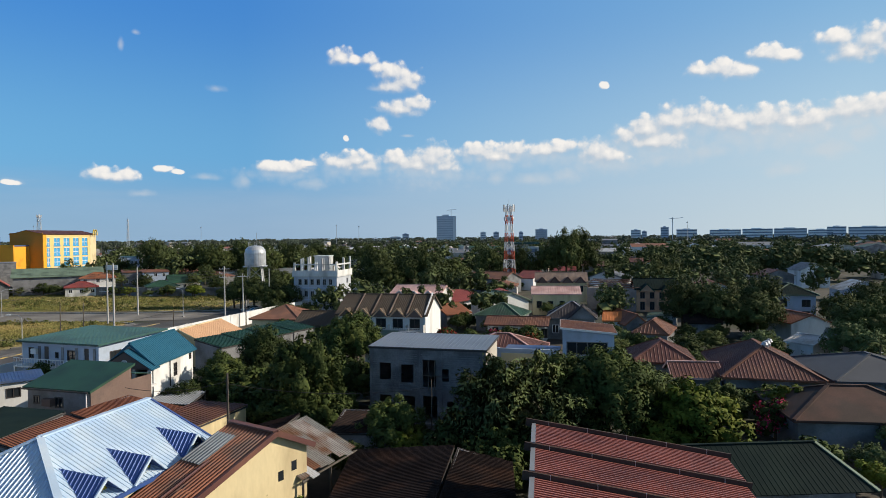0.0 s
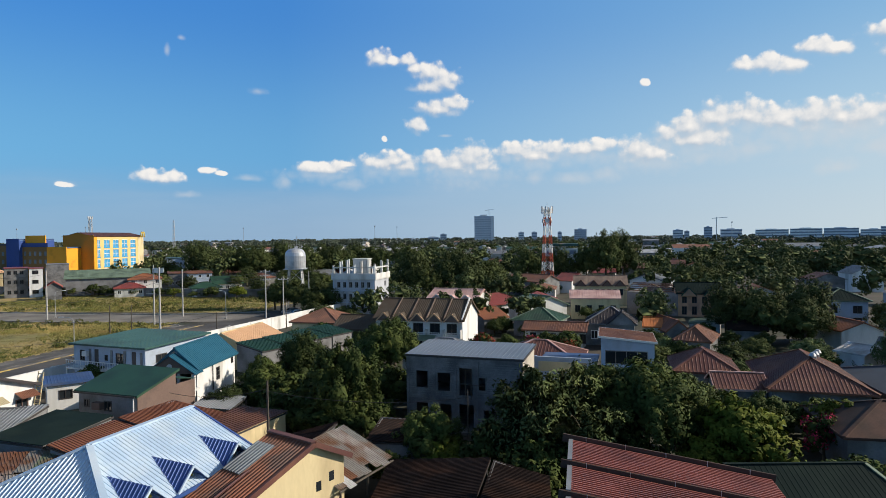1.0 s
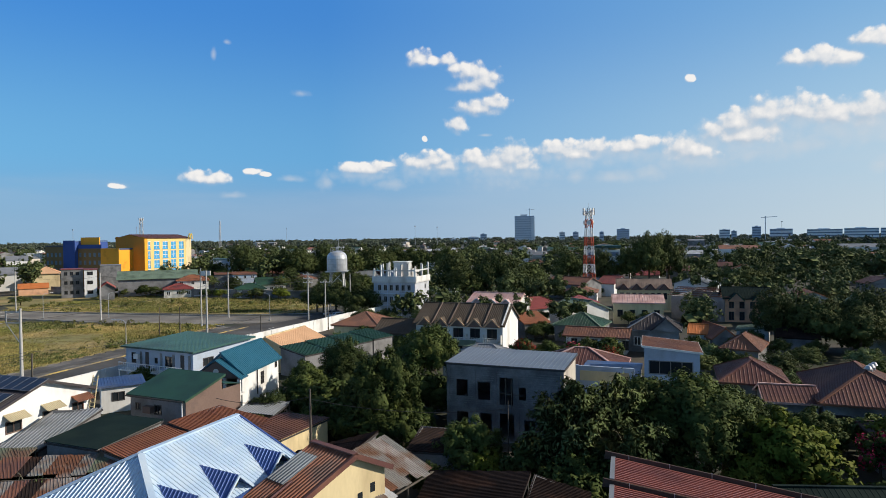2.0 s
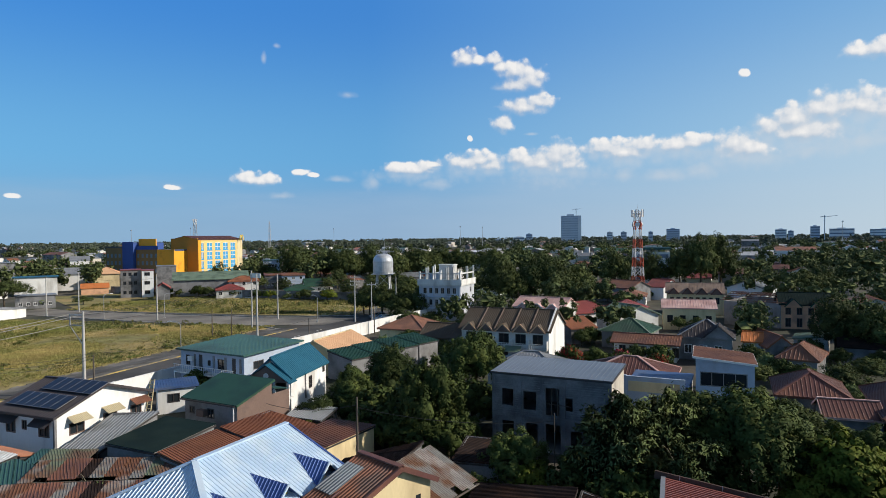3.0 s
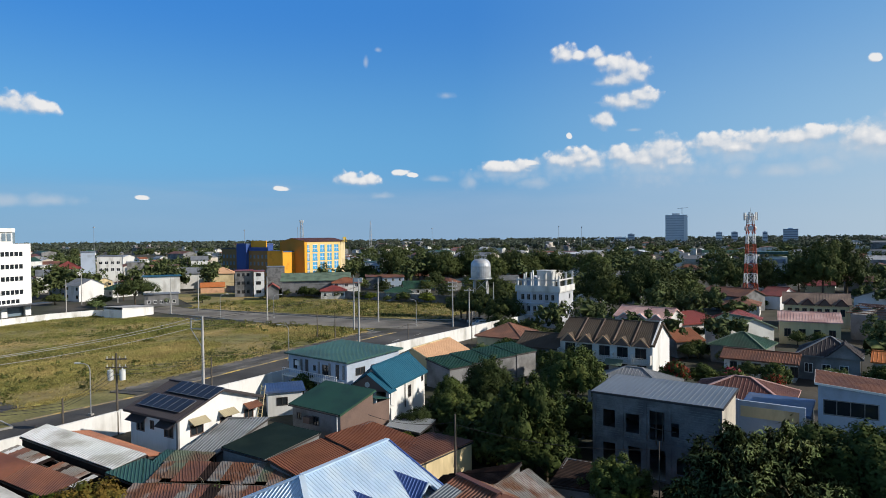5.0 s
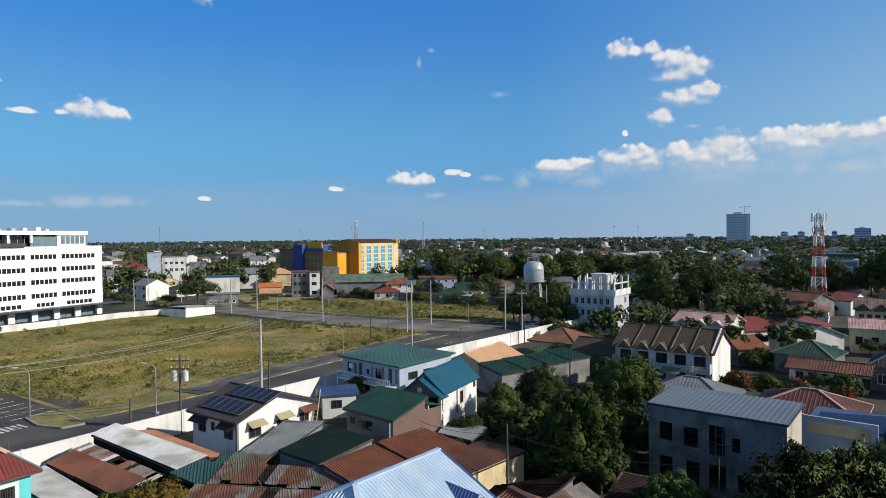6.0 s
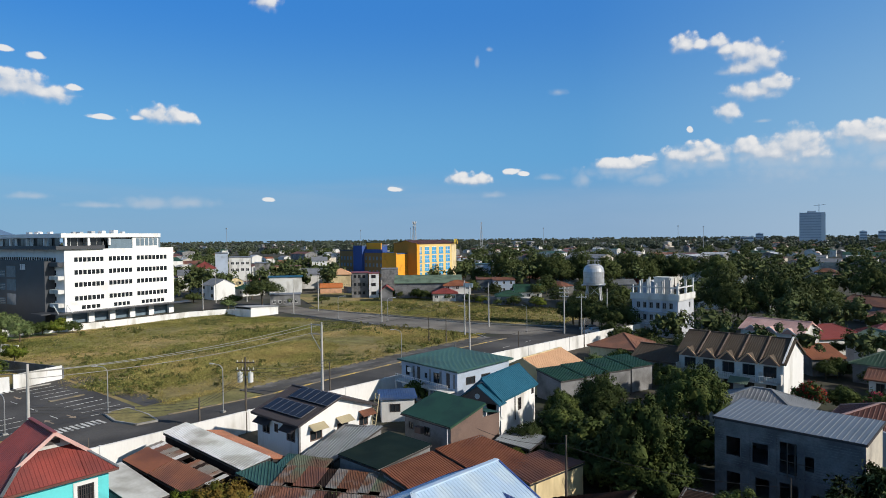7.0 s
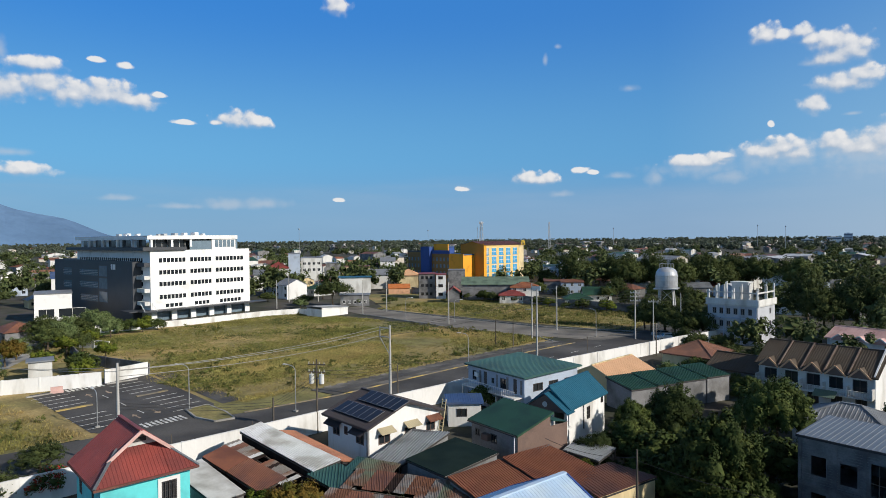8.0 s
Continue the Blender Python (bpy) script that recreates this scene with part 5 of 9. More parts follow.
front_house("brown_bungalow", (1.0, 74.8), (11.4, 72.2), 9.0, 3.2, "bungalow with a dark maroon hip roof and pale ridges", GREYWALL, ("hip", 1.8, 0.4, R_MAROON, 0.4, R_PINK), {"f": row_of(3, 9, 1, 2.2, 1.1)})

# sheds and lean-tos between the houses
canopy("rust_roof_shed", [(-29.4, 40.7, 4.0), (-22.5, 38.5, 3.0), (-20.8, 43.9, 3.1), (-27.9, 46.2, 4.1)], R_RUST, "shed with a rust-red ribbed roof", 0.24, wall=GREYWALL)
canopy("rust_roof_shed", [(-27.8, 46.4, 4.25), (-20.8, 44.1, 3.2), (-20.2, 50.6, 3.3), (-26.1, 51.9, 4.3)], R_RUST, "shed with a rust-red ribbed roof", 0.24, wall=GREYWALL)
canopy("green_shed", [(-34.6, 41.7, 4.1), (-29.8, 40.9, 3.9), (-29.2, 48.3, 3.9), (-34.4, 48.9, 4.15)], R_DKGREEN, "shed with a flat dark green roof", 0.0, wall=GREYWALL)
canopy("grey_shed", [(-39.0, 42.0, 3.2), (-35.6, 41.9, 3.1), (-34.7, 48.5, 4.7), (-38.4, 47.4, 4.8)], R_GREY, "shed with a grey corrugated lean-to roof", 0.3, wall=GREYWALL)
canopy("silver_shed", [(-53.0, 38.3, 4.2), (-39.8, 35.9, 3.7), (-39.3, 38.7, 4.0), (-53.1, 40.9, 4.5)], R_SILVER, "long shed with a bright galvanised sheet roof", 0.3, wall=R_DARKRUST)
canopy("orange_shed", [(-50.2, 40.9, 4.1), (-39.3, 38.9, 3.75), (-38.9, 40.3, 3.45), (-49.6, 42.4, 3.7)], R_RUST, "narrow lean-to with an orange-red sheet roof", 0.25, wall=GREYWALL)
canopy("red_sheet_shed", [(-51.2, 33.0, 3.55), (-47.2, 32.6, 3.2), (-47.6, 35.4, 3.45), (-51.6, 35.7, 3.8)], R_RUST, "low shed roofed with one flat orange-red sheet", 0.0, wall=R_DARKRUST)
canopy("brown_shed", [(-47.1, 32.6, 3.2), (-41.7, 31.9, 2.85), (-41.7, 34.7, 3.15), (-47.4, 35.3, 3.4)], R_BROWN, "low shed with a dark brown corrugated roof", 0.2, wall=R_DARKRUST)


def patch_roof(name, a, b, depth, n, mats, label, seed, drop=0.0, gap=0.08):
    """A low roof laid from odd strips of sheet on rafters; a runs to b along its upper edge."""
    rng = random.Random(seed)
    a, b = Vector(a), Vector(b)
    o = Vector(((a.x + b.x) / 2, (a.y + b.y) / 2, 0))
    t = thing(name, o.x, o.y, 0, 0, label, "shed roof")
    d = (b - a).normalized()
    s = Vector((d.y, -d.x, 0)).normalized() if depth > 0 else Vector((-d.y, d.x, 0)).normalized()
    w = (b - a).length / n
    for i in range(n):
        if rng.random() < gap:
            continue
        p0, p1 = a - o + d * (i * w + 0.01), a - o + d * ((i + 1) * w + 0.06)
        reach = abs(depth) * rng.uniform(0.82, 1.04)
        lift = Vector((0, 0, rng.uniform(0, 0.07) + 0.012 * (i % 3)))
        run = s * reach + Vector((0, 0, -drop * reach))
        bm = bmesh.new()
        q = [p0 + lift, p1 + lift, p1 + run + lift, p0 + run + lift]
        sheet(bm, q, 0.19, 0.012, 0.04, 0.03)
        part("roof_sheet", bm, mats[rng.randrange(len(mats))], t)
    for f in (0.02, 0.5, 0.97):
        bm = bmesh.new()
        dz = s * abs(depth) * f + Vector((0, 0, -drop * abs(depth) * f - 0.1))
        beam(bm, a - o + dz, b - o + dz, 0.08, 0.1)
        part("purlin", bm, WOODPOLE, t)
    for f in (0.03, 0.5, 0.97):
        for g in (0.03, 0.95):
            p = a.lerp(b, f) - o + s * abs(depth) * g
            part("post", cubed(p.x - 0.06, p.y - 0.06, 0, p.x + 0.06, p.y + 0.06, p.z - drop * abs(depth) * g - 0.1), WOODPOLE, t)
    part("back_wall", cubed(-0.5, -0.08, 0, 0.5, 0.08, a.z - 0.5), R_DARKRUST, t, at=pose(*(a.lerp(b, 0.5) - o).xy, 0, 0, 0, math.degrees(math.atan2(d.y, d.x))) @ Matrix.Diagonal(((b - a).length, 1, 1, 1)))
    return t


R_WEATHERED = surf("weathered_grey_sheet", (0.24, 0.235, 0.22), 0.7, 0.2, var=0.25, scale=0.5, dirt=(0.15, 0.075, 0.04), amount=0.4, dscale=0.5, bump=0.06)
R_LICHEN = surf("faded_green_patch_sheet", (0.12, 0.15, 0.10), 0.75, 0.0, var=0.25, scale=0.5, dirt=(0.14, 0.08, 0.05), amount=0.4, dscale=0.4, bump=0.06)
PATCH = [R_OLDRUST, R_WEATHERED, R_DARKRUST, R_OLDRUST, R_WEATHERED, R_BROWN, R_SILVER]
patch_roof("patched_shed", (-52.2, 37.6, 3.7), (-40.4, 35.6, 3.1), 1.9, 22, PATCH, "narrow low roof patched with rusty, grey and blue sheets", 3, 0.12, 0.14)
canopy("green_patch_shed", [(-40.0, 35.4, 3.6), (-36.0, 35.0, 3.2), (-35.4, 37.6, 3.4), (-39.2, 38.4, 3.95)], R_TEALGREEN, "small sea-green sheet roof among rusty sheds", 0.25)
patch_roof("green_patch_roof", (-39.0, 40.4, 3.8), (-35.0, 41.6, 3.6), 2.6, 5, [R_LICHEN, R_TEALGREEN, R_LICHEN], "low roof of faded green and rusty sheets", 6, 0.08, 0.0)
patch_roof("rusty_shed", (-37.2, 38.5, 3.75), (-26.6, 42.4, 3.3), 3.4, 13, [R_OLDRUST, R_OLDRUST, R_DARKRUST, R_BROWN, R_LICHEN, R_WEATHERED], "shed under rusted and patched iron sheets", 8, 0.1, 0.0)
patch_roof("rusty_shed", (-36.8, 35.0, 3.35), (-25.4, 39.0, 2.95), 3.2, 13, [R_OLDRUST, R_DARKRUST, R_OLDRUST, R_BROWN, R_WEATHERED], "shed under rusted and patched iron sheets", 9, 0.1, 0.0)
patch_roof("lean_to_roof", (-43.0, 22.4, 3.3), (-41.3, 29.8, 3.0), 1.7, 9, [R_BRIGHTRED, R_RUST, R_MIDBLUE, R_BRIGHTRED, R_WEATHERED], "small lean-to with red and blue sheets against the house", 12, 0.2, 0.0)
canopy("brown_lane_shed", [(-22.4, 47.4, 3.4), (-18.8, 45.8, 3.1), (-16.4, 52.3, 3.2), (-20.6, 52.6, 3.5)], R_BROWN, "low shed with a dark brown roof and a cream wall", 0.3, wall=CREAM)
patch_roof("old_iron_shed", (-12.0, 37.8, 4.7), (-9.6, 43.2, 4.7), 4.2, 9, [R_OLDRUST, R_WEATHERED, R_OLDRUST, R_WEATHERED, R_SILVER], "shed with a half rusted, half bare sheet roof", 21, 0.42, 0.0)
canopy("old_iron_shed", [(-16.4, 44.4, 3.0), (-10.6, 45.8, 4.2), (-11.4, 40.6, 4.2), (-16.4, 40.0, 3.0)], R_DARKRUST, "low shed with a blackened sheet roof", 0.24, wall=GREYWALL)
# the deep shade over these roofs is put into the near-black sheet colour
canopy("dark_shed", [(-6.4, 33.4, 2.8), (-0.6, 32.0, 3.5), (0.6, 40.2, 3.6), (-6.2, 42.0, 2.8)], R_DARKRUST, "wide low shed with a blackened rusty roof", 0.22, wall=GREYWALL)
canopy("dark_shed", [(-0.4, 32.0, 3.5), (3.6, 31.4, 2.9), (4.2, 39.0, 2.9), (0.8, 40.2, 3.6)], R_DARKRUST, "wide low shed with a blackened rusty roof", 0.22, wall=GREYWALL)
canopy("dark_shed", [(-8.6, 45.8, 2.8), (-3.4, 45.2, 2.9), (-3.0, 50.4, 3.1), (-8.2, 51.0, 3.2)], R_DARKRUST, "low shed with a brown-black roof", 0.4, wall=GREYWALL)
canopy("lane_shed", [(-26.5, 55.6, 2.6), (-22.4, 54.6, 2.6), (-22.0, 57.8, 3.0), (-26.0, 58.6, 3.0)], R_GREY, "small grey-roofed stall under the trees", 0.3)
front_house("small_blue_house", (-44.9, 61.9), (-41.3, 64.8), 3.4, 3.0, "small white house with a cobalt sheet roof", OFFWHITE, ("sf", 0.3, 0.3, R_MIDBLUE, 0.3), {"f": [(1.0, 2.3, 1.2, 2.2)]}, frame_mat=DARKTRIM)
front_house("apricot_roof_house", (-39.6, 84.4), (-31.2, 83.0), 11.2, 3.2, "house with an apricot tiled gable roof", CREAM, ("gy", 1.8, 0.3, R_BEIGE, 0.35, CREAM), None)
front_house("terracotta_house", (-34.0, 109.5), (-24.6, 107.6), 9.5, 3.1, "house with a weathered terracotta hip roof", CREAM, ("hip", 2.0, 0.4, R_TERRA, 0.4), None)
for k in range(4):
    f = k / 4
    x0, y0 = -28.3 + (-19.5 + 28.3) * f, 79.8 + (94.9 - 79.8) * f
    x1, y1 = -28.3 + (-19.5 + 28.3) * (f + 0.245), 79.8 + (94.9 - 79.8) * (f + 0.245)
    z = 3.25 + 0.12 * k
    canopy("stepped_shed", [(x0, y0, z), (x1, y1, z), (x1 - 4.6, y1 + 2.7, z + 0.7), (x0 - 4.6, y0 + 2.7, z + 0.7)], R_GREEN, "one of a row of sheds with stepped green roofs", 0.4, wall=GREYWALL, group="stepped sheds")
front_house("brown_gable_house", (-24.6, 101.6), (-15.2, 99.4), 8, 3.2, "house with a dull brown gable roof", GREYWALL, ("gx", 1.7, 0.4, R_TILEBROWN, 0.5), None)
canopy("pale_roof_shed", [(-50.0, 29.3, 3.75), (-42.8, 28.6, 2.85), (-42.6, 31.3, 2.85), (-50.2, 32.3, 3.75)], OFFWHITE, "low shed under a pale weathered sheet roof", 0.0, wall=GREYWALL)



# ---- large buildings ----
def office():
    """White cladding on the sunny side, charcoal block in front of the shaded side, glazed top floor."""
    t = thing("office_building", -173.4, 95.9, 0, -2.5, "white and charcoal five-storey office building with a glazed top floor", "office building")
    L, D, H = 49.5, 32.7, 20.3
    right = pose(0, 0, 0, 0, 0, 90)
    groups = ((2.6, 10.9, 7), (12.2, 19.3, 6), (20.6, 30.6, 8))
    holes = []
    for z in (16.8, 13.3, 9.9, 6.15):
        for a, b, n in groups:
            step = (b - a) / n
            holes += [(a + i * step, a + i * step + step * 0.82, z, z + 1.25) for i in range(n)]
    for a, b, n in ((4.4, 9.8, 4), (13.5, 18.5, 4), (21.9, 29.5, 6)):
        step = (b - a) / n
        holes += [(a + i * step, a + i * step + step * 0.8, 3.7, 4.75) for i in range(n)]
    bm = bmesh.new()
    plate(bm, 0, D, 3.2, H, 0, 0.3, holes)
    wall = part("facade", bm, OFFICEWHITE, t, at=right)
    for o in holes:
        w = part("window", cubed(o[0] - 0.01, 0.06, o[2] - 0.01, o[1] + 0.01, 0.1, o[3] + 0.01), GLASS, wall)
    shade = []
    for z in (16.8, 13.3, 9.9, 6.15):
        shade += [(44.0 - i * 1.35, 44.0 - i * 1.35 + 1.05, z, z + 1.25) for i in range(32)]
    bm = bmesh.new()
    plate(bm, 0, L - 0.02, 0, H, 0, 0.3, shade)
    front = part("facade", bm, OFFICEWHITE, t, at=pose(-L, 0, 0))
    for o in shade:
        part("window", cubed(o[0] - 0.01, 0.06, o[2] - 0.01, o[1] + 0.01, 0.1, o[3] + 0.01), GLASS, front)
    part("rear_wall", cubed(-L, D - 0.3, 0, -0.31, D, H), OFFICEWHITE, t)
    part("end_wall", cubed(-L, 0.31, 0, -L + 0.3, D - 0.31, H), OFFICEWHITE, t)
    part("roof_deck", cubed(-L + 0.3, 0.3, H - 0.5, -0.32, D - 0.32, H - 0.3), CONCRETE, t)
    # charcoal block in front of the shaded side
    dark = [(-54.0, -47.5, 12.2, 14.6), (-54.0, -47.5, 8.0, 10.4), (-41.0, -28.0, 12.4, 14.4), (-41.0, -28.0, 8.6, 10.6), (-41.0, -28.0, 4.4, 6.4)]
    bm = bmesh.new()
    plate(bm, -61.5, -5.2, 0.0, 17.3, 0, 0.4, dark)
    blockw = part("charcoal_wall", bm, CHARCOAL, t, "charcoal cladding panel wall", at=pose(0, -2.6, 0))
    for a, b, c, d in dark:
        n = int((b - a) / 1.6)
        for i in range(n):
            u0, u1 = a + (b - a) * i / n, a + (b - a) * (i + 1) / n
            part("window", cubed(u0 + 0.06, 0.1, c, u1 - 0.06, 0.16, d), SKYGLASS, blockw)
        for z in (c + 0.5, c + 1.0, c + 1.5):
            part("louvre", cubed(a, -0.12, z, b, -0.02, z + 0.09), STEEL, blockw)
    for z0 in (4.5, 8.6, 12.4):
        part("stair_glass", cubed(-27.0, -0.06, z0, -21.5, -0.01, z0 + 3.2), SKYGLASS, blockw)
    part("charcoal_return", cubed(-5.6, -2.2, 0, -5.2, 0.0, 17.3), CHARCOAL, t)
    part("charcoal_return", cubed(-61.5, -2.2, 0, -61.1, 14.0, 17.3), CHARCOAL, t)
    part("charcoal_top", cubed(-61.1, -2.2, 16.9, -5.6, 0.0, 17.2), CHARCOAL, t)
    part("charcoal_rear", cubed(-61.1, 13.6, 0, -47.2, 14.0, 17.3), CHARCOAL, t)
    part("charcoal_deck", cubed(-61.1, 0.02, 16.9, -47.2, 13.6, 17.2), CHARCOAL, t)
    # sign letters are left as plain pale bars
    for x in (-18.6, -17.4, -16.6):
        part("sign_bar", cubed(x, -2.75, 14.6, x + 0.7, -2.62, 16.2), OFFICEWHITE, t)
    for z in (4.6, 8.3, 12.0, 15.7):
        part("balcony", cubed(-5.0, -1.6, z, -0.3, -0.01, z + 1.1), CHARCOAL if z > 15 else OFFWHITE, t)
    # cornice, top floor and its flat roof
    part("cornice", cubed(-L - 3, -2.4, H, 0.8, -0.02, H + 0.95), CHARCOAL, t)
    part("cornice", cubed(-0.3, -0.0, H, 0.8, 10.7, H + 0.95), CHARCOAL, t)
    part("cornice", cubed(-L - 3, 0.0, H, -L - 1.8, D, H + 0.95), CHARCOAL, t)
    for i in range(16):
        y0 = 1.0 + i * 1.8
        part("top_glass", cubed(-2.2, y0, H, -2.1, y0 + 1.72, 23.6), SKYGLASS if i > 6 else GLASS, t)
        part("top_mullion", cubed(-2.3, y0 - 0.08, H, -2.0, y0, 23.6), TRIM, t)
    for i in range(24):
        x0 = -L + 1 + i * 1.85
        part("top_glass", cubed(x0, 0.9, H, x0 + 1.75, 1.0, 23.4), GLASS if i % 5 else OFFICEWHITE, t)
    part("terrace_screen", cubed(-0.6, 12.4, H, -0.5, 20.0, 23.0), SKYGLASS, t)
    part("penthouse_wall", cubed(-1.6, 19.5, H, -0.2, 27.8, 23.5), OFFICEWHITE, t)
    for i in range(5):
        y = 20.6 + i * 1.4
        part("louvre_panel", cubed(-0.18, y, 21.0, -0.1, y + 1.1, 23.2), SKYGLASS, t)
    for y in (0.3, 6.4, 12.3):
        part("roof_column", cubed(-0.7, y, H + 0.95, -0.1, y + 0.6, 23.6), OFFICEWHITE, t)
    for x in (-40, -30, -20, -10):
        part("roof_column", cubed(x, -0.5, H + 0.95, x + 0.6, 0.1, 23.4), OFFICEWHITE, t)
    part("top_roof", cubed(-L + 0.5, -0.8, 23.5, 0.2, 28.3, 24.6), OFFICEWHITE, t, "white flat roof slab")
    random.seed(5)
    for i in range(16):
        x, y = random.uniform(-40, -3), random.uniform(2, 20)
        s = random.uniform(0.5, 1.3)
        part("roof_unit", cubed(x, y, 24.6, x + s * 2, y + s, 24.6 + s * 0.8), OFFICEWHITE if i % 3 else STEEL, t)
    # canopy and ground floor
    part("canopy", cubed(-0.2, -3.5, 3.0, 3.0, D + 4, 3.3), CHARCOAL, t)
    part("canopy", cubed(-6, -6.0, 3.0, -0.2, 0.0, 3.3), CHARCOAL, t)
    for y in (-3.0, 0.5):
        bm = bmesh.new()
        beam(bm, (2.6, y, 3.3), (0.1, y, 5.4), 0.14)
        part("canopy_tie", bm, OFFICEWHITE, t)
    for i, y in enumerate((0.0, 6.0, 12.0, 18.0, 24.0, 30.6)):
        part("pier", cubed(-0.4, y, 0, 0.4, y + 1.6, 3.0), OFFICEWHITE, t)
    for i in range(19):
        part("shop_glass", cubed(-1.2, 0.6 + i * 1.65, 0, -1.1, 2.2 + i * 1.65, 3.0), SKYGLASS, t)


# yellow lifted so that the facade's sunshine is part of its colour
HOTELYELLOW = surf("sunlit_yellow_paint", (0.74, 0.52, 0.20), 0.7, var=0.06, scale=0.15, grain=3, bump=0.03)
HOTELPANE = surf("sky_blue_pane", (0.07, 0.34, 0.62), 0.2, var=0.15, scale=0.4, grain=2, bump=0.0)


def hotel():
    """Orange block with a sunlit window side."""
    t = thing("orange_hotel", -155.6, 245.0, 0, -8, "orange hotel block with blue-framed windows and a maroon roof", "hotel")
    W, D, H = 14.5, 30, 19.6
    holes = [(u, u + wide, 3.4 + r * 3.95, 6.2 + r * 3.95) for r in range(4) for u, wide in ((1.9, 1.5), (5.6, 3.3), (10.9, 3.3), (16.2, 3.3), (21.5, 3.3))]
    bm = bmesh.new()
    plate(bm, 0, 26.2, 0, H, 0, 0.3, holes)
    side = part("facade", bm, HOTELYELLOW, t, "sunny yellow facade with sky-blue windows", at=pose(0, 0, 0, 0, 0, 90))
    bm = bmesh.new()
    plate(bm, 26.2, D, 0, H, -0.05, 0.3)
    part("end_facade", bm, CREAM, t, "plain cream end of the facade", at=pose(0, 0, 0, 0, 0, 90))
    for u0, u1, v0, v1 in holes:
        mid = (u0 + u1) / 2
        w = part("window", cubed(u0, 0.12, v0, u1, 0.18, v1), HOTELPANE, side)
        part("window_bar", cubed(mid - 0.09, 0.04, v0, mid + 0.09, 0.119, v1), TRIM, w)
        part("transom", cubed(u0, 0.04, v0 + 1.1, u1, 0.119, v0 + 1.3), TRIM, w)
        part("window_head", cubed(u0 - 0.1, -0.1, v1, u1 + 0.1, -0.003, v1 + 0.22), TRIM, w)
        part("window_sill", cubed(u0 - 0.15, -0.12, v0 - 0.5, u1 + 0.15, -0.003, v0), HOTELPANE, w)
    part("corner_band", cubed(-0.3, -0.1, 0, 0.12, 1.6, H), ORANGEWALL, t)
    # ochre on front, left wall and gable: orange darkened for their shade
    part("front_wall", cubed(-W, 0, 0, -0.31, 0.3, H + 0.6), SHADEDOCHRE, t)
    part("rear_wall", cubed(-W, D - 0.3, 0, -0.31, D, H), ORANGEWALL, t)
    part("left_wall", cubed(-W, 0.31, 0, -W + 0.3, D - 0.31, H), SHADEDOCHRE, t)
    for s in (0, 1):
        bm = bmesh.new()
        q = [(0.5, -0.3, H), (0.5, D + 0.3, H), (-W / 2, D + 0.3, H + 1.7), (-W / 2, -0.3, H + 1.7)] if s else [(-W - 0.4, D + 0.3, H), (-W - 0.4, -0.3, H), (-W / 2, -0.3, H + 1.7), (-W / 2, D + 0.3, H + 1.7)]
        sheet(bm, q, 0.9)
        part("roof_slope", bm, R_MAROON, t)
    bm = bmesh.new()
    gable_end(bm, (-W, 0.1, H), (0, 0.1, H), (-W / 2, 0.1, H + 1.6), 0.2)
    part("front_gable", bm, SHADEDOCHRE, t)
    for k in range(2):
        bm = bmesh.new()
        for i in range(9):
            a0, a1 = math.pi * i / 9, math.pi * (i + 1) / 9
            beam(bm, (1.2, D - 2.6 + k * 1.3 - math.cos(a0) * 0.65, H - 0.4 + math.sin(a0) * 2.4), (1.2, D - 2.6 + k * 1.3 - math.cos(a1) * 0.65, H - 0.4 + math.sin(a1) * 2.4), 0.3)
        part("sign_arch", bm, YELLOWWALL, t, "yellow arched sign shape")
    t = thing("hotel_annex", -163.5, 239.0, 0, -8, "umber, blue and yellow hotel wing with rows of dark windows", "hotel")
    for name, x0, x1, h, mat in (("umber_wing", -37.0, -26.0, 16.3, UMBERWALL), ("blue_tower", -26.0, -20.0, 19.0, BLUEWALL), ("umber_wing", -20.0, -8.0, 15.6, UMBERWALL), ("yellow_end", -8.0, 1.0, 15.6, ORANGEWALL)):
        holes = []
        if mat is UMBERWALL:
            n = 5
            st = (x1 - x0) / n
            holes = [(x0 + c * st + 0.5, x0 + c * st + 1.7, 2.5 + r * 3.2, 4.2 + r * 3.2) for r in range(4) for c in range(n)]
        bm = bmesh.new()
        y = -1.6 if mat is BLUEWALL else (-0.6 if mat is ORANGEWALL else 0)
        plate(bm, x0, x1, 0, h, 0, 0.3, holes)
        wl = part(name, bm, mat, t, at=pose(0, y, 0))
        for o in holes:
            part("window", cubed(o[0], 0.12, o[2], o[1], 0.2, o[3]), SKYGLASS, wl)
        part("wing_top", cubed(x0, y + 0.31, h - 0.6, x1, 16, h - 0.1), R_MIDBLUE, t)
        part("wing_side", cubed(x1 - 0.3, y + 0.31, 0, x1, 16, h - 0.7), mat if mat is not UMBERWALL else BLUEWALL, t)
        part("wing_side", cubed(x0, y + 0.31, 0, x0 + 0.29, 16, h - 0.7), mat, t)
    part("parapet", cubed(-20, -0.12, 15.6, -8, 0.2, 17.2), BLUEWALL, t)
    part("parapet", cubed(-37, -0.12, 16.3, -26, 0.2, 17.0), CHARCOAL, t)
    part("sign_panel", cubed(-20.0, 1.5, 17.0, -10.6, 2.0, 20.2), ORANGEWALL, t, "orange sign panel")


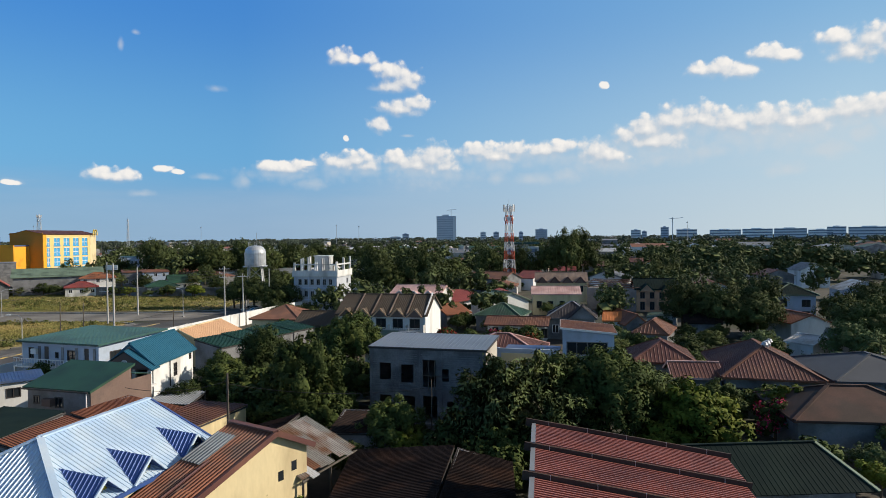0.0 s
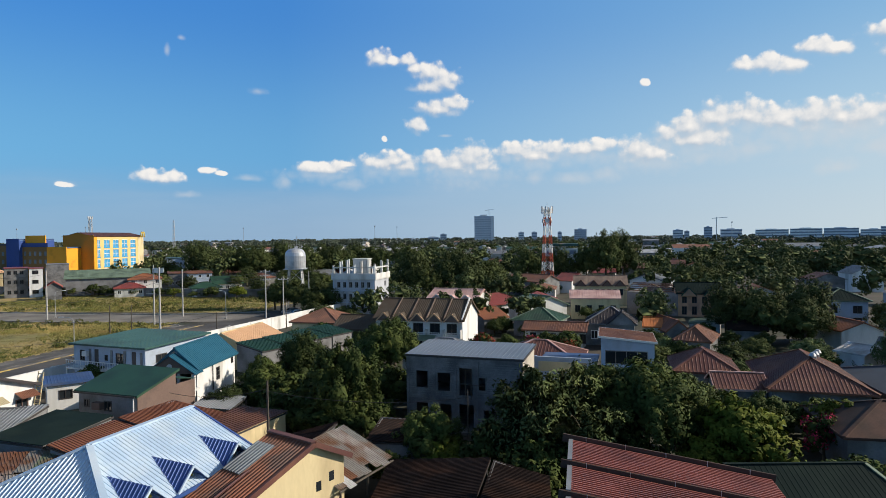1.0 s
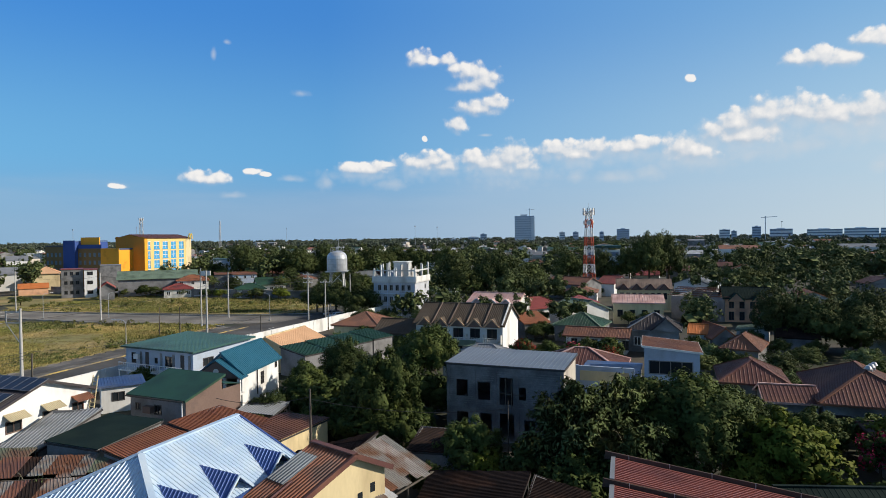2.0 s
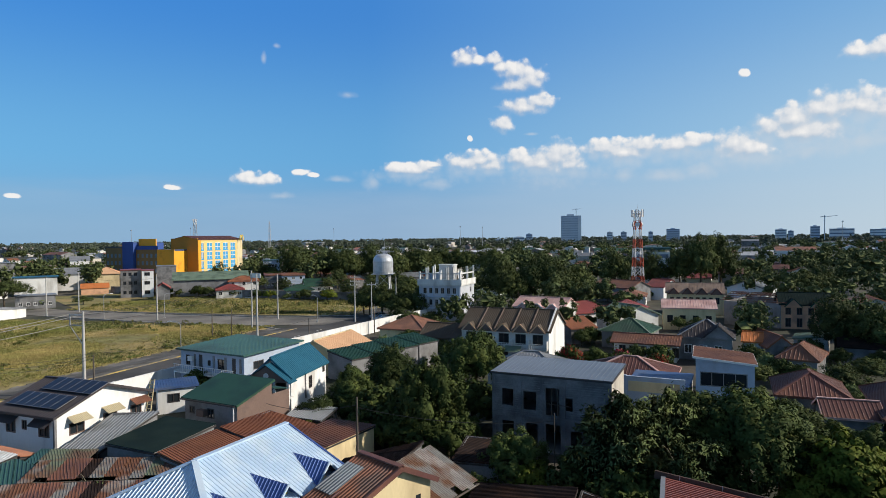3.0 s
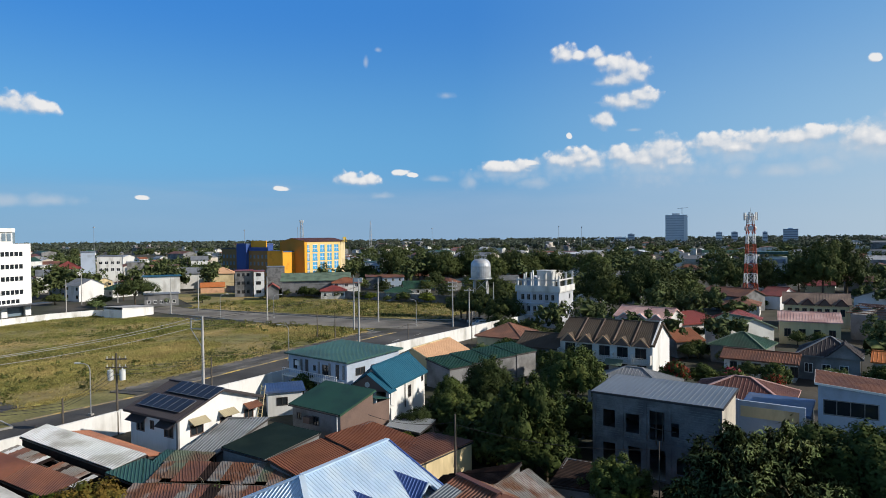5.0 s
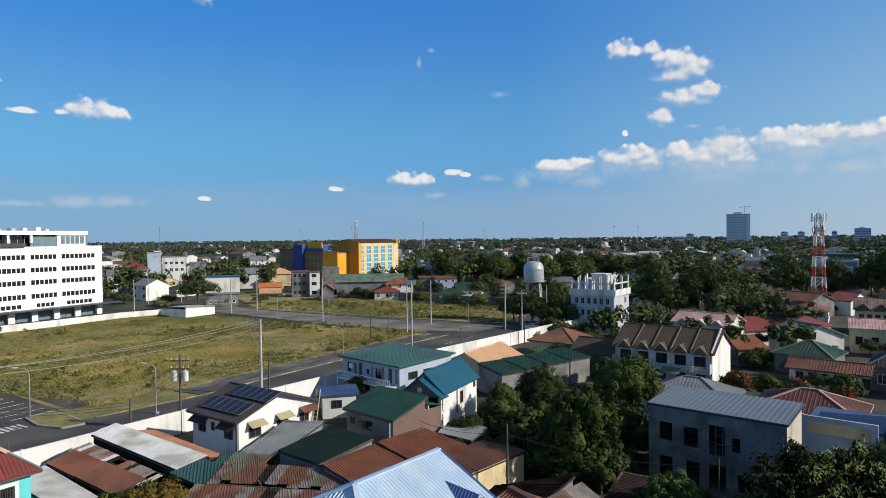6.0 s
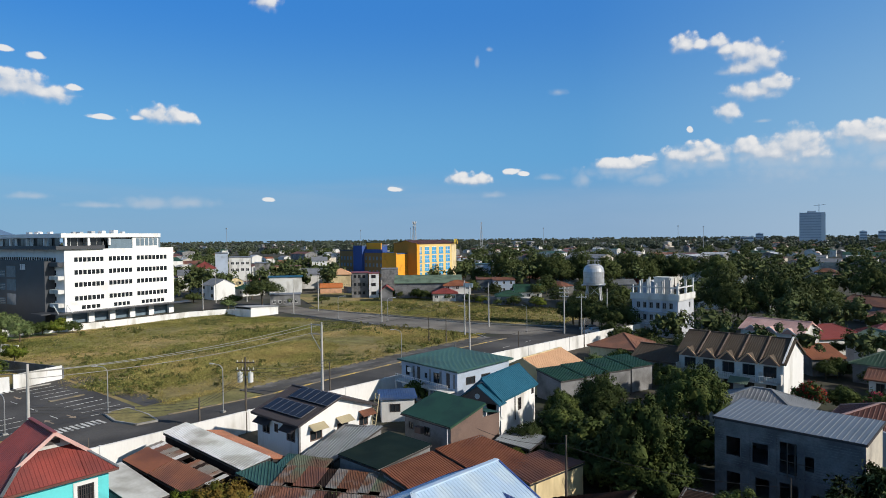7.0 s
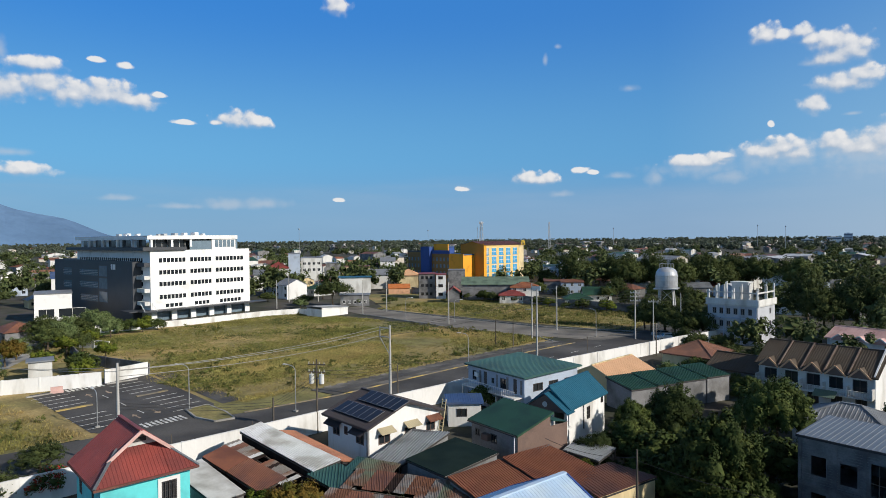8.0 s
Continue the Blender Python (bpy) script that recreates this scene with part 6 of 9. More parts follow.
def white_block():
    w, d, h = 10.4, 9.4, 8.1
    t = front_house("white_block", (-34.4, 144.7), (-24.2, 142.7), d, h, "white unfinished building with bare roof columns", PALEWALL, None,
                    {"f": row_of(6, w, 6.3, 7.6, 0.8, 1.1) + row_of(6, w, 3.6, 4.9, 0.8, 1.1) + row_of(5, w, 0.9, 2.2, 1.0), "r": [(6.4, 7.3, 6.3, 7.5), (6.4, 7.3, 3.6, 4.8)]}, frame_mat=GREYWALL, category="building")
    part("roof_slab", cubed(-w / 2 - 0.3, -d / 2 - 0.3, h, w / 2 + 0.3, d / 2 + 0.3, h + 0.3), OFFWHITE, t)
    for z in (2.75, 5.45):
        part("ledge", cubed(-w / 2 - 0.3, -d / 2 - 0.45, z, w / 2 + 0.05, -d / 2 - 0.003, z + 0.22), PALEBLUE, t)
    bm = bmesh.new()
    plate(bm, -w / 2 - 0.3, w / 2 + 0.3, h + 0.3, h + 1.5, 0, 0.15)
    part("parapet", bm, OFFWHITE, t, at=pose(0, -d / 2 - 0.3, 0))
    bm = bmesh.new()
    plate(bm, -d / 2 + 0.1, d / 2 + 0.3, h + 0.3, h + 1.5, 0, 0.15)
    part("parapet", bm, OFFWHITE, t, at=pose(w / 2 + 0.3, 0, 0, 0, 0, 90))
    for i in range(7):
        x = -w / 2 + 0.15 + i * (w - 0.3) / 6
        for y in (-d / 2 + 0.1, 0.4, d / 2 - 0.1):
            tall = (4.2, 3.3, 4.5)[(i * 2 + round(y)) % 3]
            part("roof_column", cubed(x - 0.17, y - 0.17, h + 0.3, x + 0.17, y + 0.17, h + tall), OFFWHITE, t)
    for x in (-5.1, -1.8, 1.6, 4.8):
        part("facade_band", cubed(x, -d / 2 - 0.12, 0, x + 0.2, -d / 2 - 0.004, h - 0.1), PALEBLUE, t)
    stair = part("stair_tower", cubed(-2.6, 1.4, h + 0.3, 0.9, 4.4, h + 4.5), OFFWHITE, t)
    part("stair_roof", cubed(-2.8, 1.2, h + 4.5, 1.1, 4.6, h + 4.7), OFFWHITE, stair)
    for z in (h + 2.7,):
        part("roof_beam", cubed(-w / 2, -d / 2 - 0.02, z, w / 2, -d / 2 + 0.22, z + 0.28), OFFWHITE, t)
        part("roof_beam", cubed(w / 2 - 0.3, -d / 2 + 0.25, z, w / 2 - 0.02, d / 2, z + 0.28), OFFWHITE, t)


def small_gables(t, w, y, z, n, mat, trim, face, half=1.15, rise=1.0, depth=1.6):
    for i in range(n):
        x = -w / 2 + w * (i + 0.5) / n
        for s in (-1, 1):
            bm = bmesh.new()
            tri = [(x, y, z + rise), (x + s * half, y, z), (x, y + depth, z + rise)]
            sheet(bm, tri, 0)
            part("small_roof", bm, mat, t)
            bm = bmesh.new()
            beam(bm, (x, y - 0.03, z + rise), (x + s * half, y - 0.03, z), 0.1, 0.2)
            part("barge_board", bm, trim, t)
        bm = bmesh.new()
        gable_end(bm, (x - half * 0.9, y + 0.1, z), (x + half * 0.9, y + 0.1, z), (x, y + 0.1, z + rise - 0.08), 0.05)
        part("small_gable", bm, face, t)


def terrace_block():
    t = front_house("terrace_block", (-16.9, 97.4), (-2.5, 94.2), 10.5, 5.4, "white terrace of apartments under a brown ribbed roof with small gables", OFFWHITE,
                    ("gx", 2.5, 0.4, R_TILEBROWN, 0.3), {"f": row_of(5, 13.9, 3.0, 4.6, 1.6) + row_of(5, 13.9, 0.3, 2.2, 1.3)}, frame_mat=DARKTRIM, category="terrace")
    small_gables(t, 13.6, -5.5, 4.9, 5, R_TILEBROWN, R_BEIGE, BROWNWALL, 1.25, 1.25, 1.9)
    for i in range(6):
        x = -6.9 + i * 2.76
        part("party_wall", cubed(x - 0.08, -6.1, 2.5, x + 0.08, -4.85, 3.8), OFFWHITE, t)
    part("balcony_floor", cubed(-6.9, -6.1, 2.4, 6.9, -4.86, 2.55), OFFWHITE, t)
    for i in range(5):
        for k in range(9):
            x = -6.7 + i * 2.76 + k * 0.28
            part("baluster", cubed(x, -6.08, 2.55, x + 0.05, -6.03, 3.3), OFFWHITE, t)
    part("handrail", cubed(-6.9, -6.11, 3.3, 6.9, -6.0, 3.38), OFFWHITE, t)
    for i in range(1, 5):
        x = -6.95 + i * 2.78
        bm = bmesh.new()
        beam(bm, (x, -5.5, 5.2), (x, -0.1, 7.98), 0.16, 0.1)
        part("roof_divider", bm, R_FADEDBROWN, t)
    part("end_wall", cubed(6.86, -5.1, 0, 7.06, 5.1, 5.35), WHITEWALL, t, "white end wall")
    bm = bmesh.new()
    gable_end(bm, (7.06, -5.1, 5.35), (7.06, 5.1, 5.35), (7.06, 0, 8.2), 0.2)
    part("end_gable", bm, WHITEWALL, t)
    bm = bmesh.new()
    sheet(bm, [(0.6, -7.4, 2.3), (3.2, -7.4, 2.3), (3.2, -6.15, 3.0), (0.6, -6.15, 3.0)], 0.2, 0.03, 0.03, 0.02)
    part("awning", bm, R_PALEGREEN, t, "faded green awning")


def gabled_row():
    t = front_house("gabled_row_house", (23.4, 161.5), (36.7, 159.4), 9, 5.4, "row of houses with four small gables in a faded brown roof", CREAM,
                    ("gx", 2.0, 0.3, R_FADEDBROWN, 0.6), {"f": row_of(8, 12.7, 2.6, 4.2, 0.9)}, frame_mat=DARKTRIM, category="terrace")
    small_gables(t, 12.8, -4.7, 4.9, 4, R_FADEDBROWN, R_MAROON, BROWNWALL, 1.3, 1.5, 2.4)
    t = front_house("peach_row_house", (42.1, 138.6), (51.6, 136.8), 9, 5.2, "peach row houses with a green roof and two small gables", PEACHWALL,
                    ("gx", 1.9, 0.4, R_DKGREEN, 0.6), {"f": row_of(4, 8.7, 2.9, 4.3, 1.0) + row_of(4, 8.7, 0.4, 2.2, 1.0)}, frame_mat=DARKTRIM, category="terrace")
    small_gables(t, 9.0, -4.8, 4.5, 2, R_DKGREEN, R_GREEN, PEACHWALL, 1.6, 1.7, 2.6)


def water_tank():
    t = thing("water_tank", -47.0, 157.5, 0, 10, "silvery domed water tank on a steel frame", "water tank")
    bm = bmesh.new()
    prof = [(2.55, 10.2), (2.6, 10.6), (2.6, 13.4), (2.45, 14.2), (2.0, 14.85), (1.3, 15.2), (0.0, 15.35)]
    n = 28
    rings = [[bm.verts.new((r * math.cos(2 * math.pi * i / n), r * math.sin(2 * math.pi * i / n), z)) for i in range(n)] if r else [bm.verts.new((0, 0, z))] for r, z in prof]
    for a, b in zip(rings, rings[1:]):
        for i in range(n):
            j = (i + 1) % n
            bm.faces.new((a[i], a[j], b[j], b[i]) if len(b) > 1 else (a[i], a[j], b[0]))
    bm.faces.new(rings[0][::-1])
    part("tank_shell", bm, surf("tank_metal", (0.52, 0.54, 0.57), 0.4, 0.4, var=0.12, scale=0.5, dirt=(0.35, 0.36, 0.38), amount=0.35), t)
    for z in (10.8, 12.0, 13.2):
        bm = bmesh.new()
        for i in range(n):
            a0, a1 = 2 * math.pi * i / n, 2 * math.pi * (i + 1) / n
            beam(bm, (2.62 * math.cos(a0), 2.62 * math.sin(a0), z), (2.62 * math.cos(a1), 2.62 * math.sin(a1), z), 0.05, 0.08)
        part("hoop", bm, STEEL, t)
    for a, b in ((1.5, 1.5), (-1.5, 1.5), (-1.5, -1.5), (1.5, -1.5)):
        bm = bmesh.new()
        beam(bm, (a * 1.5, b * 1.5, 0), (a, b, 10.0), 0.28)
        part("leg", bm, STEEL, t)
    for z0, z1 in ((0.2, 3.4), (3.4, 6.6), (6.6, 9.8)):
        for i in range(4):
            c = ((1, 1), (-1, 1), (-1, -1), (1, -1))
            k0, k1 = 1.5 * (1.5 - 0.05 * z0), 1.5 * (1.5 - 0.05 * z1)
            p, q = c[i], c[(i + 1) % 4]
            bm = bmesh.new()
            beam(bm, (p[0] * k0, p[1] * k0, z0), (q[0] * k1, q[1] * k1, z1), 0.12)
            part("brace", bm, STEEL, t)
    part("platform", cubed(-2.75, -2.75, 10.0, 2.75, 2.75, 10.2), STEEL, t)
    for i in range(8):
        a0 = 2 * math.pi * i / 8
        bm = bmesh.new()
        tube(bm, (1.6 * math.cos(a0), 1.6 * math.sin(a0), 14.9), (1.6 * math.cos(a0), 1.6 * math.sin(a0), 16.2), 0.04, n=5)
        part("rail_post", bm, STEEL, t)
    bm = bmesh.new()
    for i in range(8):
        a0, a1 = 2 * math.pi * i / 8, 2 * math.pi * (i + 1) / 8
        beam(bm, (1.6 * math.cos(a0), 1.6 * math.sin(a0), 16.2), (1.6 * math.cos(a1), 1.6 * math.sin(a1), 16.2), 0.06)
    part("rail", bm, STEEL, t)
    bm = bmesh.new()
    tube(bm, (0.4, 0, 15.2), (0.4, 0, 18.5), 0.05, n=5)
    part("mast", bm, STEEL, t)


def lattice_tower(name, x, y, h, base, top, label, bands, dishes=True, nseg=9):
    t = thing(name, x, y, 0, 12, label, "tower")
    corner = ((1, 1), (-1, 1), (-1, -1), (1, -1))
    for s in range(nseg):
        z0, z1 = h * s / nseg, h * (s + 1) / nseg
        k0, k1 = base + (top - base) * s / nseg, base + (top - base) * (s + 1) / nseg
        mat = bands[s % len(bands)]
        for i in range(4):
            p, q = corner[i], corner[(i + 1) % 4]
            bm = bmesh.new()
            beam(bm, (p[0] * k0, p[1] * k0, z0), (p[0] * k1, p[1] * k1, z1), 0.22)
            part("leg", bm, mat, t)
            bm = bmesh.new()
            beam(bm, (p[0] * k0, p[1] * k0, z0), (q[0] * k1, q[1] * k1, z1), 0.12)
            part("brace", bm, mat, t)
            bm = bmesh.new()
            beam(bm, (q[0] * k0, q[1] * k0, z0), (p[0] * k1, p[1] * k1, z1), 0.12)
            part("brace", bm, mat, t)
            bm = bmesh.new()
            beam(bm, (p[0] * k1, p[1] * k1, z1), (q[0] * k1, q[1] * k1, z1), 0.12)
            part("brace", bm, mat, t)
    if dishes:
        for i in range(6):
            a = i * math.pi / 3
            part("antenna", cubed(-0.2, -0.12, -1.2, 0.2, 0.12, 1.2), TRIM, t, "white panel antenna", at=pose(1.9 * math.cos(a), 1.9 * math.sin(a), h - 0.6, 0, 0, math.degrees(a) + 90))
            bm = bmesh.new()
            beam(bm, (0, 0, h - 0.6), (1.9 * math.cos(a), 1.9 * math.sin(a), h - 0.6), 0.1)
            part("antenna_arm", bm, STEEL, t)
        for a in (0.4, 2.6, 4.4):
            bm = bmesh.new()
            tube(bm, (1.2 * math.cos(a), 1.2 * math.sin(a), h - 4.2), (1.6 * math.cos(a), 1.6 * math.sin(a), h - 4.2), 0.75, 0.75, 14)
            part("dish", bm, TRIM, t, "white round dish")
    bm = bmesh.new()
    tube(bm, (0, 0, h), (0, 0, h + 2.2), 0.06, 0.03, 5)
    part("lightning_rod", bm, STEEL, t)


office(), hotel(), white_block(), terrace_block(), gabled_row(), water_tank()
MASTRED = surf("mast_red_paint", (0.42, 0.07, 0.03), 0.6, var=0.1, bump=0)
MASTWHITE = surf("mast_white_paint", (0.7, 0.69, 0.67), 0.6, var=0.1, bump=0)
lattice_tower("cell_tower", 22.3, 212.5, 27.0, 1.7, 0.75, "red and white lattice telephone mast with panel antennas", (MASTWHITE, MASTRED), True, 9)
lattice_tower("far_mast", -330, 515, 38.0, 2.2, 0.9, "grey lattice mast far behind the town", (STEEL,), True, 8)
lattice_tower("far_mast", -400, 800, 44.0, 1.6, 0.6, "thin grey mast far behind the town", (STEEL,), False, 8)


# ---- poles, lamps and wires ----
def concrete_pole(x, y, h, label="pale concrete utility pole", r=0.17, mat=None, arms=0, name="utility_pole", turn=0.0):
    t = thing(name, x, y, 0, turn, label, "utility pole")
    bm = bmesh.new()
    tube(bm, (0, 0, 0), (0, 0, h), r, r * 0.6, 10)
    part("shaft", bm, mat or POLECON, t)
    for k in range(arms):
        part("crossarm", cubed(-1.1, -0.07, h - 0.7 - 0.9 * k, 1.1, 0.07, h - 0.55 - 0.9 * k), WOODPOLE if mat else STEEL, t)
        for u in (-0.95, -0.35, 0.35, 0.95):
            bm = bmesh.new()
            tube(bm, (u, 0, h - 0.55 - 0.9 * k), (u, 0, h - 0.3 - 0.9 * k), 0.06, 0.04, 6)
            part("insulator", bm, OFFWHITE, t)
    return t


concrete_pole(-98.2, 136.8, 11.2, r=0.2)
p = concrete_pole(-69.0, 141.8, 11.0, r=0.2)
concrete_pole(-57.0, 108.6, 13.0, "tall pale concrete utility pole by the junction", 0.2)
p = concrete_pole(-67.9, 127.0, 12.6, "pale concrete pole with a street name board", 0.18)
part("board", cubed(-0.2, -0.05, 11.0, 2.2, 0.05, 12.0), TRIM, p, "pale rectangular board")
part("crossbar", cubed(-1.6, -0.06, 6.6, 0.3, 0.06, 6.75), STEEL, p)
concrete_pole(-70.5, 115.5, 5.5, "short wooden frame post by the junction", 0.12, WOODPOLE)
concrete_pole(-66.8, 116.5, 5.5, "short wooden frame post by the junction", 0.12, WOODPOLE)
concrete_pole(-132.9, 140.3, 10.5)
concrete_pole(-131.5, 149.7, 11.0)
concrete_pole(-175, 161, 10.5), concrete_pole(-183, 154, 10.5), concrete_pole(-169, 137, 9.5)
concrete_pole(-48.4, 139.0, 11.0, "concrete utility pole with crossarms beside the wall", 0.18, None, 3, turn=20)
concrete_pole(-43.4, 136.0, 9.5, "concrete utility pole with a service box", 0.16, None, 1, turn=20)
concrete_pole(-41.0, 148.0, 10.0, "concrete utility pole behind the wall", 0.16)
concrete_pole(-51.6, 93.0, 4.6, "dark short service post on the wall", 0.12, WOODPOLE)
concrete_pole(-45.6, 106.0, 5.2, "dark short service post on the wall", 0.12, WOODPOLE)
concrete_pole(-38.4, 122.0, 6.0, "dark short service post on the wall", 0.12, WOODPOLE)
field_pole = concrete_pole(-59.2, 68.1, 10.7, "tall concrete utility pole by the street with a side frame", 0.22)
for z in (10.2, 8.9):
    part("side_arm", cubed(-2.0, -0.06, z, 0.1, 0.06, z + 0.12), STEEL, field_pole)
part("side_strut", cubed(-1.95, -0.05, 8.9, -1.83, 0.05, 10.4), STEEL, field_pole)
bm = bmesh.new()
beam(bm, (-1.9, 0, 8.9), (0, 0, 6.4), 0.08)
part("stay", bm, STEEL, field_pole)
concrete_pole(-55.8, 65.7, 5.8, "dark short utility pole behind the house", 0.14, WOODPOLE)
tp = concrete_pole(-56.4, 51.6, 8.8, "weathered utility pole with twin transformers", 0.15, WOODPOLE, 2, "transformer_pole", 25)
for s in (-1, 1):
    bm = bmesh.new()
    tube(bm, (0.62 * s, 0, 5.9), (0.62 * s, 0, 7.0), 0.3, 0.3, 14)
    tube(bm, (0.62 * s, 0, 7.0), (0.62 * s, 0, 7.35), 0.1, 0.07, 8)
    part("transformer", bm, OFFWHITE, tp, "pale grey transformer drum")
    bm = bmesh.new()
    beam(bm, (0, 0, 6.5), (0.4 * s, 0, 6.5), 0.1)
    part("bracket", bm, STEEL, tp)
concrete_pole(-58.2, 46.6, 5.0, "dark short pole beside the wall", 0.14, WOODPOLE)
concrete_pole(-64.6, 32.2, 10.7, "pale concrete utility pole by the car park", 0.2)
concrete_pole(-16.2, 46.8, 7.0, "dark slim utility pole in the lane", 0.12, WOODPOLE)
concrete_pole(-1.0, 47.5, 6.2, "slim bare pole before the unfinished house", 0.05, WOODPOLE)
concrete_pole(-57.8, 43.4, 3.2, "short post on the wall", 0.06, WOODPOLE)
concrete_pole(-59.6, 35.0, 3.6, "short post on the wall", 0.06, WOODPOLE)
concrete_pole(66, 92, 12, "slim pole among the trees", 0.12, POLECON)


def street_lamp(x, y, rz, h=6.2):
    t = thing("street_lamp", x, y, 0, rz, "slim grey street lamp with a curved arm", "street lamp", "street lamps")
    bm = bmesh.new()
    tube(bm, (0, 0, 0), (0, 0, h - 0.7), 0.075, 0.055, 8)
    part("shaft", bm, STEEL, t)
    bm = bmesh.new()
    pts = [(0.9 * (1 - math.cos(a)), 0, h - 0.7 + 0.7 * math.sin(a)) for a in (0, 0.4, 0.8, 1.2, 1.57)] + [(1.6, 0, h + 0.05)]
    for a, b in zip(pts, pts[1:]):
        tube(bm, a, b, 0.05, 0.05, 6)
    part("arm", bm, STEEL, t)
    bm = bmesh.new()
    box(bm, 1.5, -0.13, h - 0.02, 2.2, 0.13, h + 0.1)
    part("lamp_head", bm, TRIM, t)
    part("base", cubed(-0.25, -0.25, 0, 0.25, 0.25, 0.25), CONCRETE, t)


street_lamp(-78.2, 48.5, 200), street_lamp(-65.6, 56.2, 185), street_lamp(-61.8, 92.0, 185), street_lamp(-114.0, 138.0, 60), street_lamp(-98.9, 140.6, 30), street_lamp(-57.0, 137.5, 150), street_lamp(-80.5, 37.5, 170, 4.6)


def wire(name, a, b, sag, r=0.02, mat=None, label="thin sagging overhead cable"):
    cu = bpy.data.curves.new(name, "CURVE")
    cu.dimensions, cu.bevel_depth, cu.bevel_resolution = "3D", r, 0
    sp = cu.splines.new("POLY")
    n = 14
    sp.points.add(n)
    for i in range(n + 1):
        f = i / n
        p = Vector(a).lerp(Vector(b), f)
        sp.points[i].co = (p.x, p.y, p.z - sag * 4 * f * (1 - f), 1)
    cu.materials.append(mat or CABLE)
    return tagged(new(name, cu), label, "cable", "overhead cables")


for z, dx in ((10.3, -2.0), (9.0, -2.0), (10.2, -0.6)):
    wire("overhead_cable", (-59.2 + dx, 68.1, z), (-64.6, 32.2, 9.8 + (z - 10) * 0.5), 0.7, 0.035, PALECABLE, "pale sagging overhead cable")
    wire("overhead_cable", (-59.2 + dx, 68.1, z), (-57.0, 108.6, z + 1.4), 0.8, 0.022)
wire("overhead_cable", (-64.6, 32.2, 10.2), (-118, 18, 9.0), 1.0, 0.03, PALECABLE, "pale sagging overhead cable")
wire("overhead_cable", (-64.6, 32.2, 9.8), (-118, 24, 8.6), 1.0, 0.03, PALECABLE, "pale sagging overhead cable")
for dz in (0, 0.6, 1.2):
    wire("overhead_cable", (-57.0, 108.6, 11.0 + dz), (-48.4, 139.0, 9.2 + dz), 0.9)
    wire("overhead_cable", (-67.9, 127.0, 8.0 + dz), (-69.0, 141.8, 8.0 + dz), 0.3)
    wire("overhead_cable", (-67.9, 127.0, 6.2 + dz * 0.5), (-48.4, 139.0, 8.2 + dz), 0.6)
    wire("overhead_cable", (-48.4, 139.0, 9.0 + dz), (-41.0, 148.0, 8.4 + dz), 0.3)
    wire("overhead_cable", (-56.4, 51.6, 6.6 + dz * 0.8), (-55.8, 65.7, 5.4 + dz * 0.6), 0.5)
    wire("overhead_cable", (-56.4, 51.6, 6.2 + dz * 0.8), (-58.2, 46.6, 4.0 + dz * 0.4), 0.2)
    wire("overhead_cable", (-58.2, 46.6, 3.9 + dz * 0.5), (-64.6, 32.2, 6.0 + dz * 0.5), 0.3)
wire("overhead_cable", (-69.0, 141.8, 10.2), (-98.2, 136.8, 10.4), 1.0)
wire("overhead_cable", (-98.2, 136.8, 10.4), (-131.5, 149.7, 10.2), 1.2)
wire("overhead_cable", (-55.8, 65.7, 6.0), (-51.6, 93.0, 4.4), 0.5), wire("overhead_cable", (-51.6, 93.0, 4.4), (-45.6, 106.0, 5.0), 0.3), wire("overhead_cable", (-45.6, 106.0, 5.0), (-38.4, 122.0, 5.8), 0.4)
wire("overhead_cable", (-16.2, 46.8, 6.4), (-26.0, 51.0, 5.0), 0.5), wire("overhead_cable", (-16.2, 46.8, 6.2), (-1.0, 47.5, 5.6), 0.6)



# ---- houses farther off ----
pink_house = front_house("pink_roof_house", (-10.7, 122.8), (-0.7, 119.2), 8, 6.0, "two-storey house with a faded pink gable roof", OFFWHITE, ("gx", 1.5, 0.3, R_PINK, 0.6), None)
small_gables(pink_house, 9.0, -4.2, 5.6, 3, R_PINK, OFFWHITE, R_PINK, 1.3, 1.0, 1.6)
front_house("red_hip_house", (1.2, 132.7), (10.4, 140.3), 9, 3.3, "bungalow with a red hip roof", OFFWHITE, ("hip", 1.9, 0.4, R_BRIGHTRED, 0.5), {'f': row_of(2, 8, 1.0, 2.2, 1.1)})
front_house("brown_roof_house", (0.5, 113.8), (5.3, 116.8), 9, 3.0, "low house with a red-brown roof", GREYWALL, ("gx", 1.4, 0.3, R_RUST, 0.5), None)
front_house("green_hip_house", (5.3, 112.6), (13.5, 109.5), 8, 3.0, "bungalow with a green hip roof and pale ridges", GREYWALL, ("hip", 1.8, 0.4, R_GREEN, 0.5, R_PALEGREEN), None)
front_house("faded_green_house", (9.8, 124.8), (18.2, 130.7), 8, 3.8, "house with a faded green gable roof", OFFWHITE, ("gy", 1.8, 0.4, R_PALEGREEN, 0.5), None)
front_house("long_row_house", (6.5, 102.1), (16.5, 99.4), 5.5, 2.9, "long low row house with a rusty brown roof", OFFWHITE, ("gx", 0.9, 0.5, R_BROWN, 0.4), {'f': row_of(6, 10.5, 0.7, 2.2, 1.0)}, frame_mat=DARKTRIM)
gable_house = front_house("dark_gable_house", (16.5, 103.0), (24.6, 100.9), 8, 3.6, "house with a charcoal hip roof and a small gable", GREYWALL, ("hip", 2.3, 0.4, R_CHARCOAL, 0.5, R_GREY), {'f': row_of(3, 7, 1.0, 2.4, 1.1)})
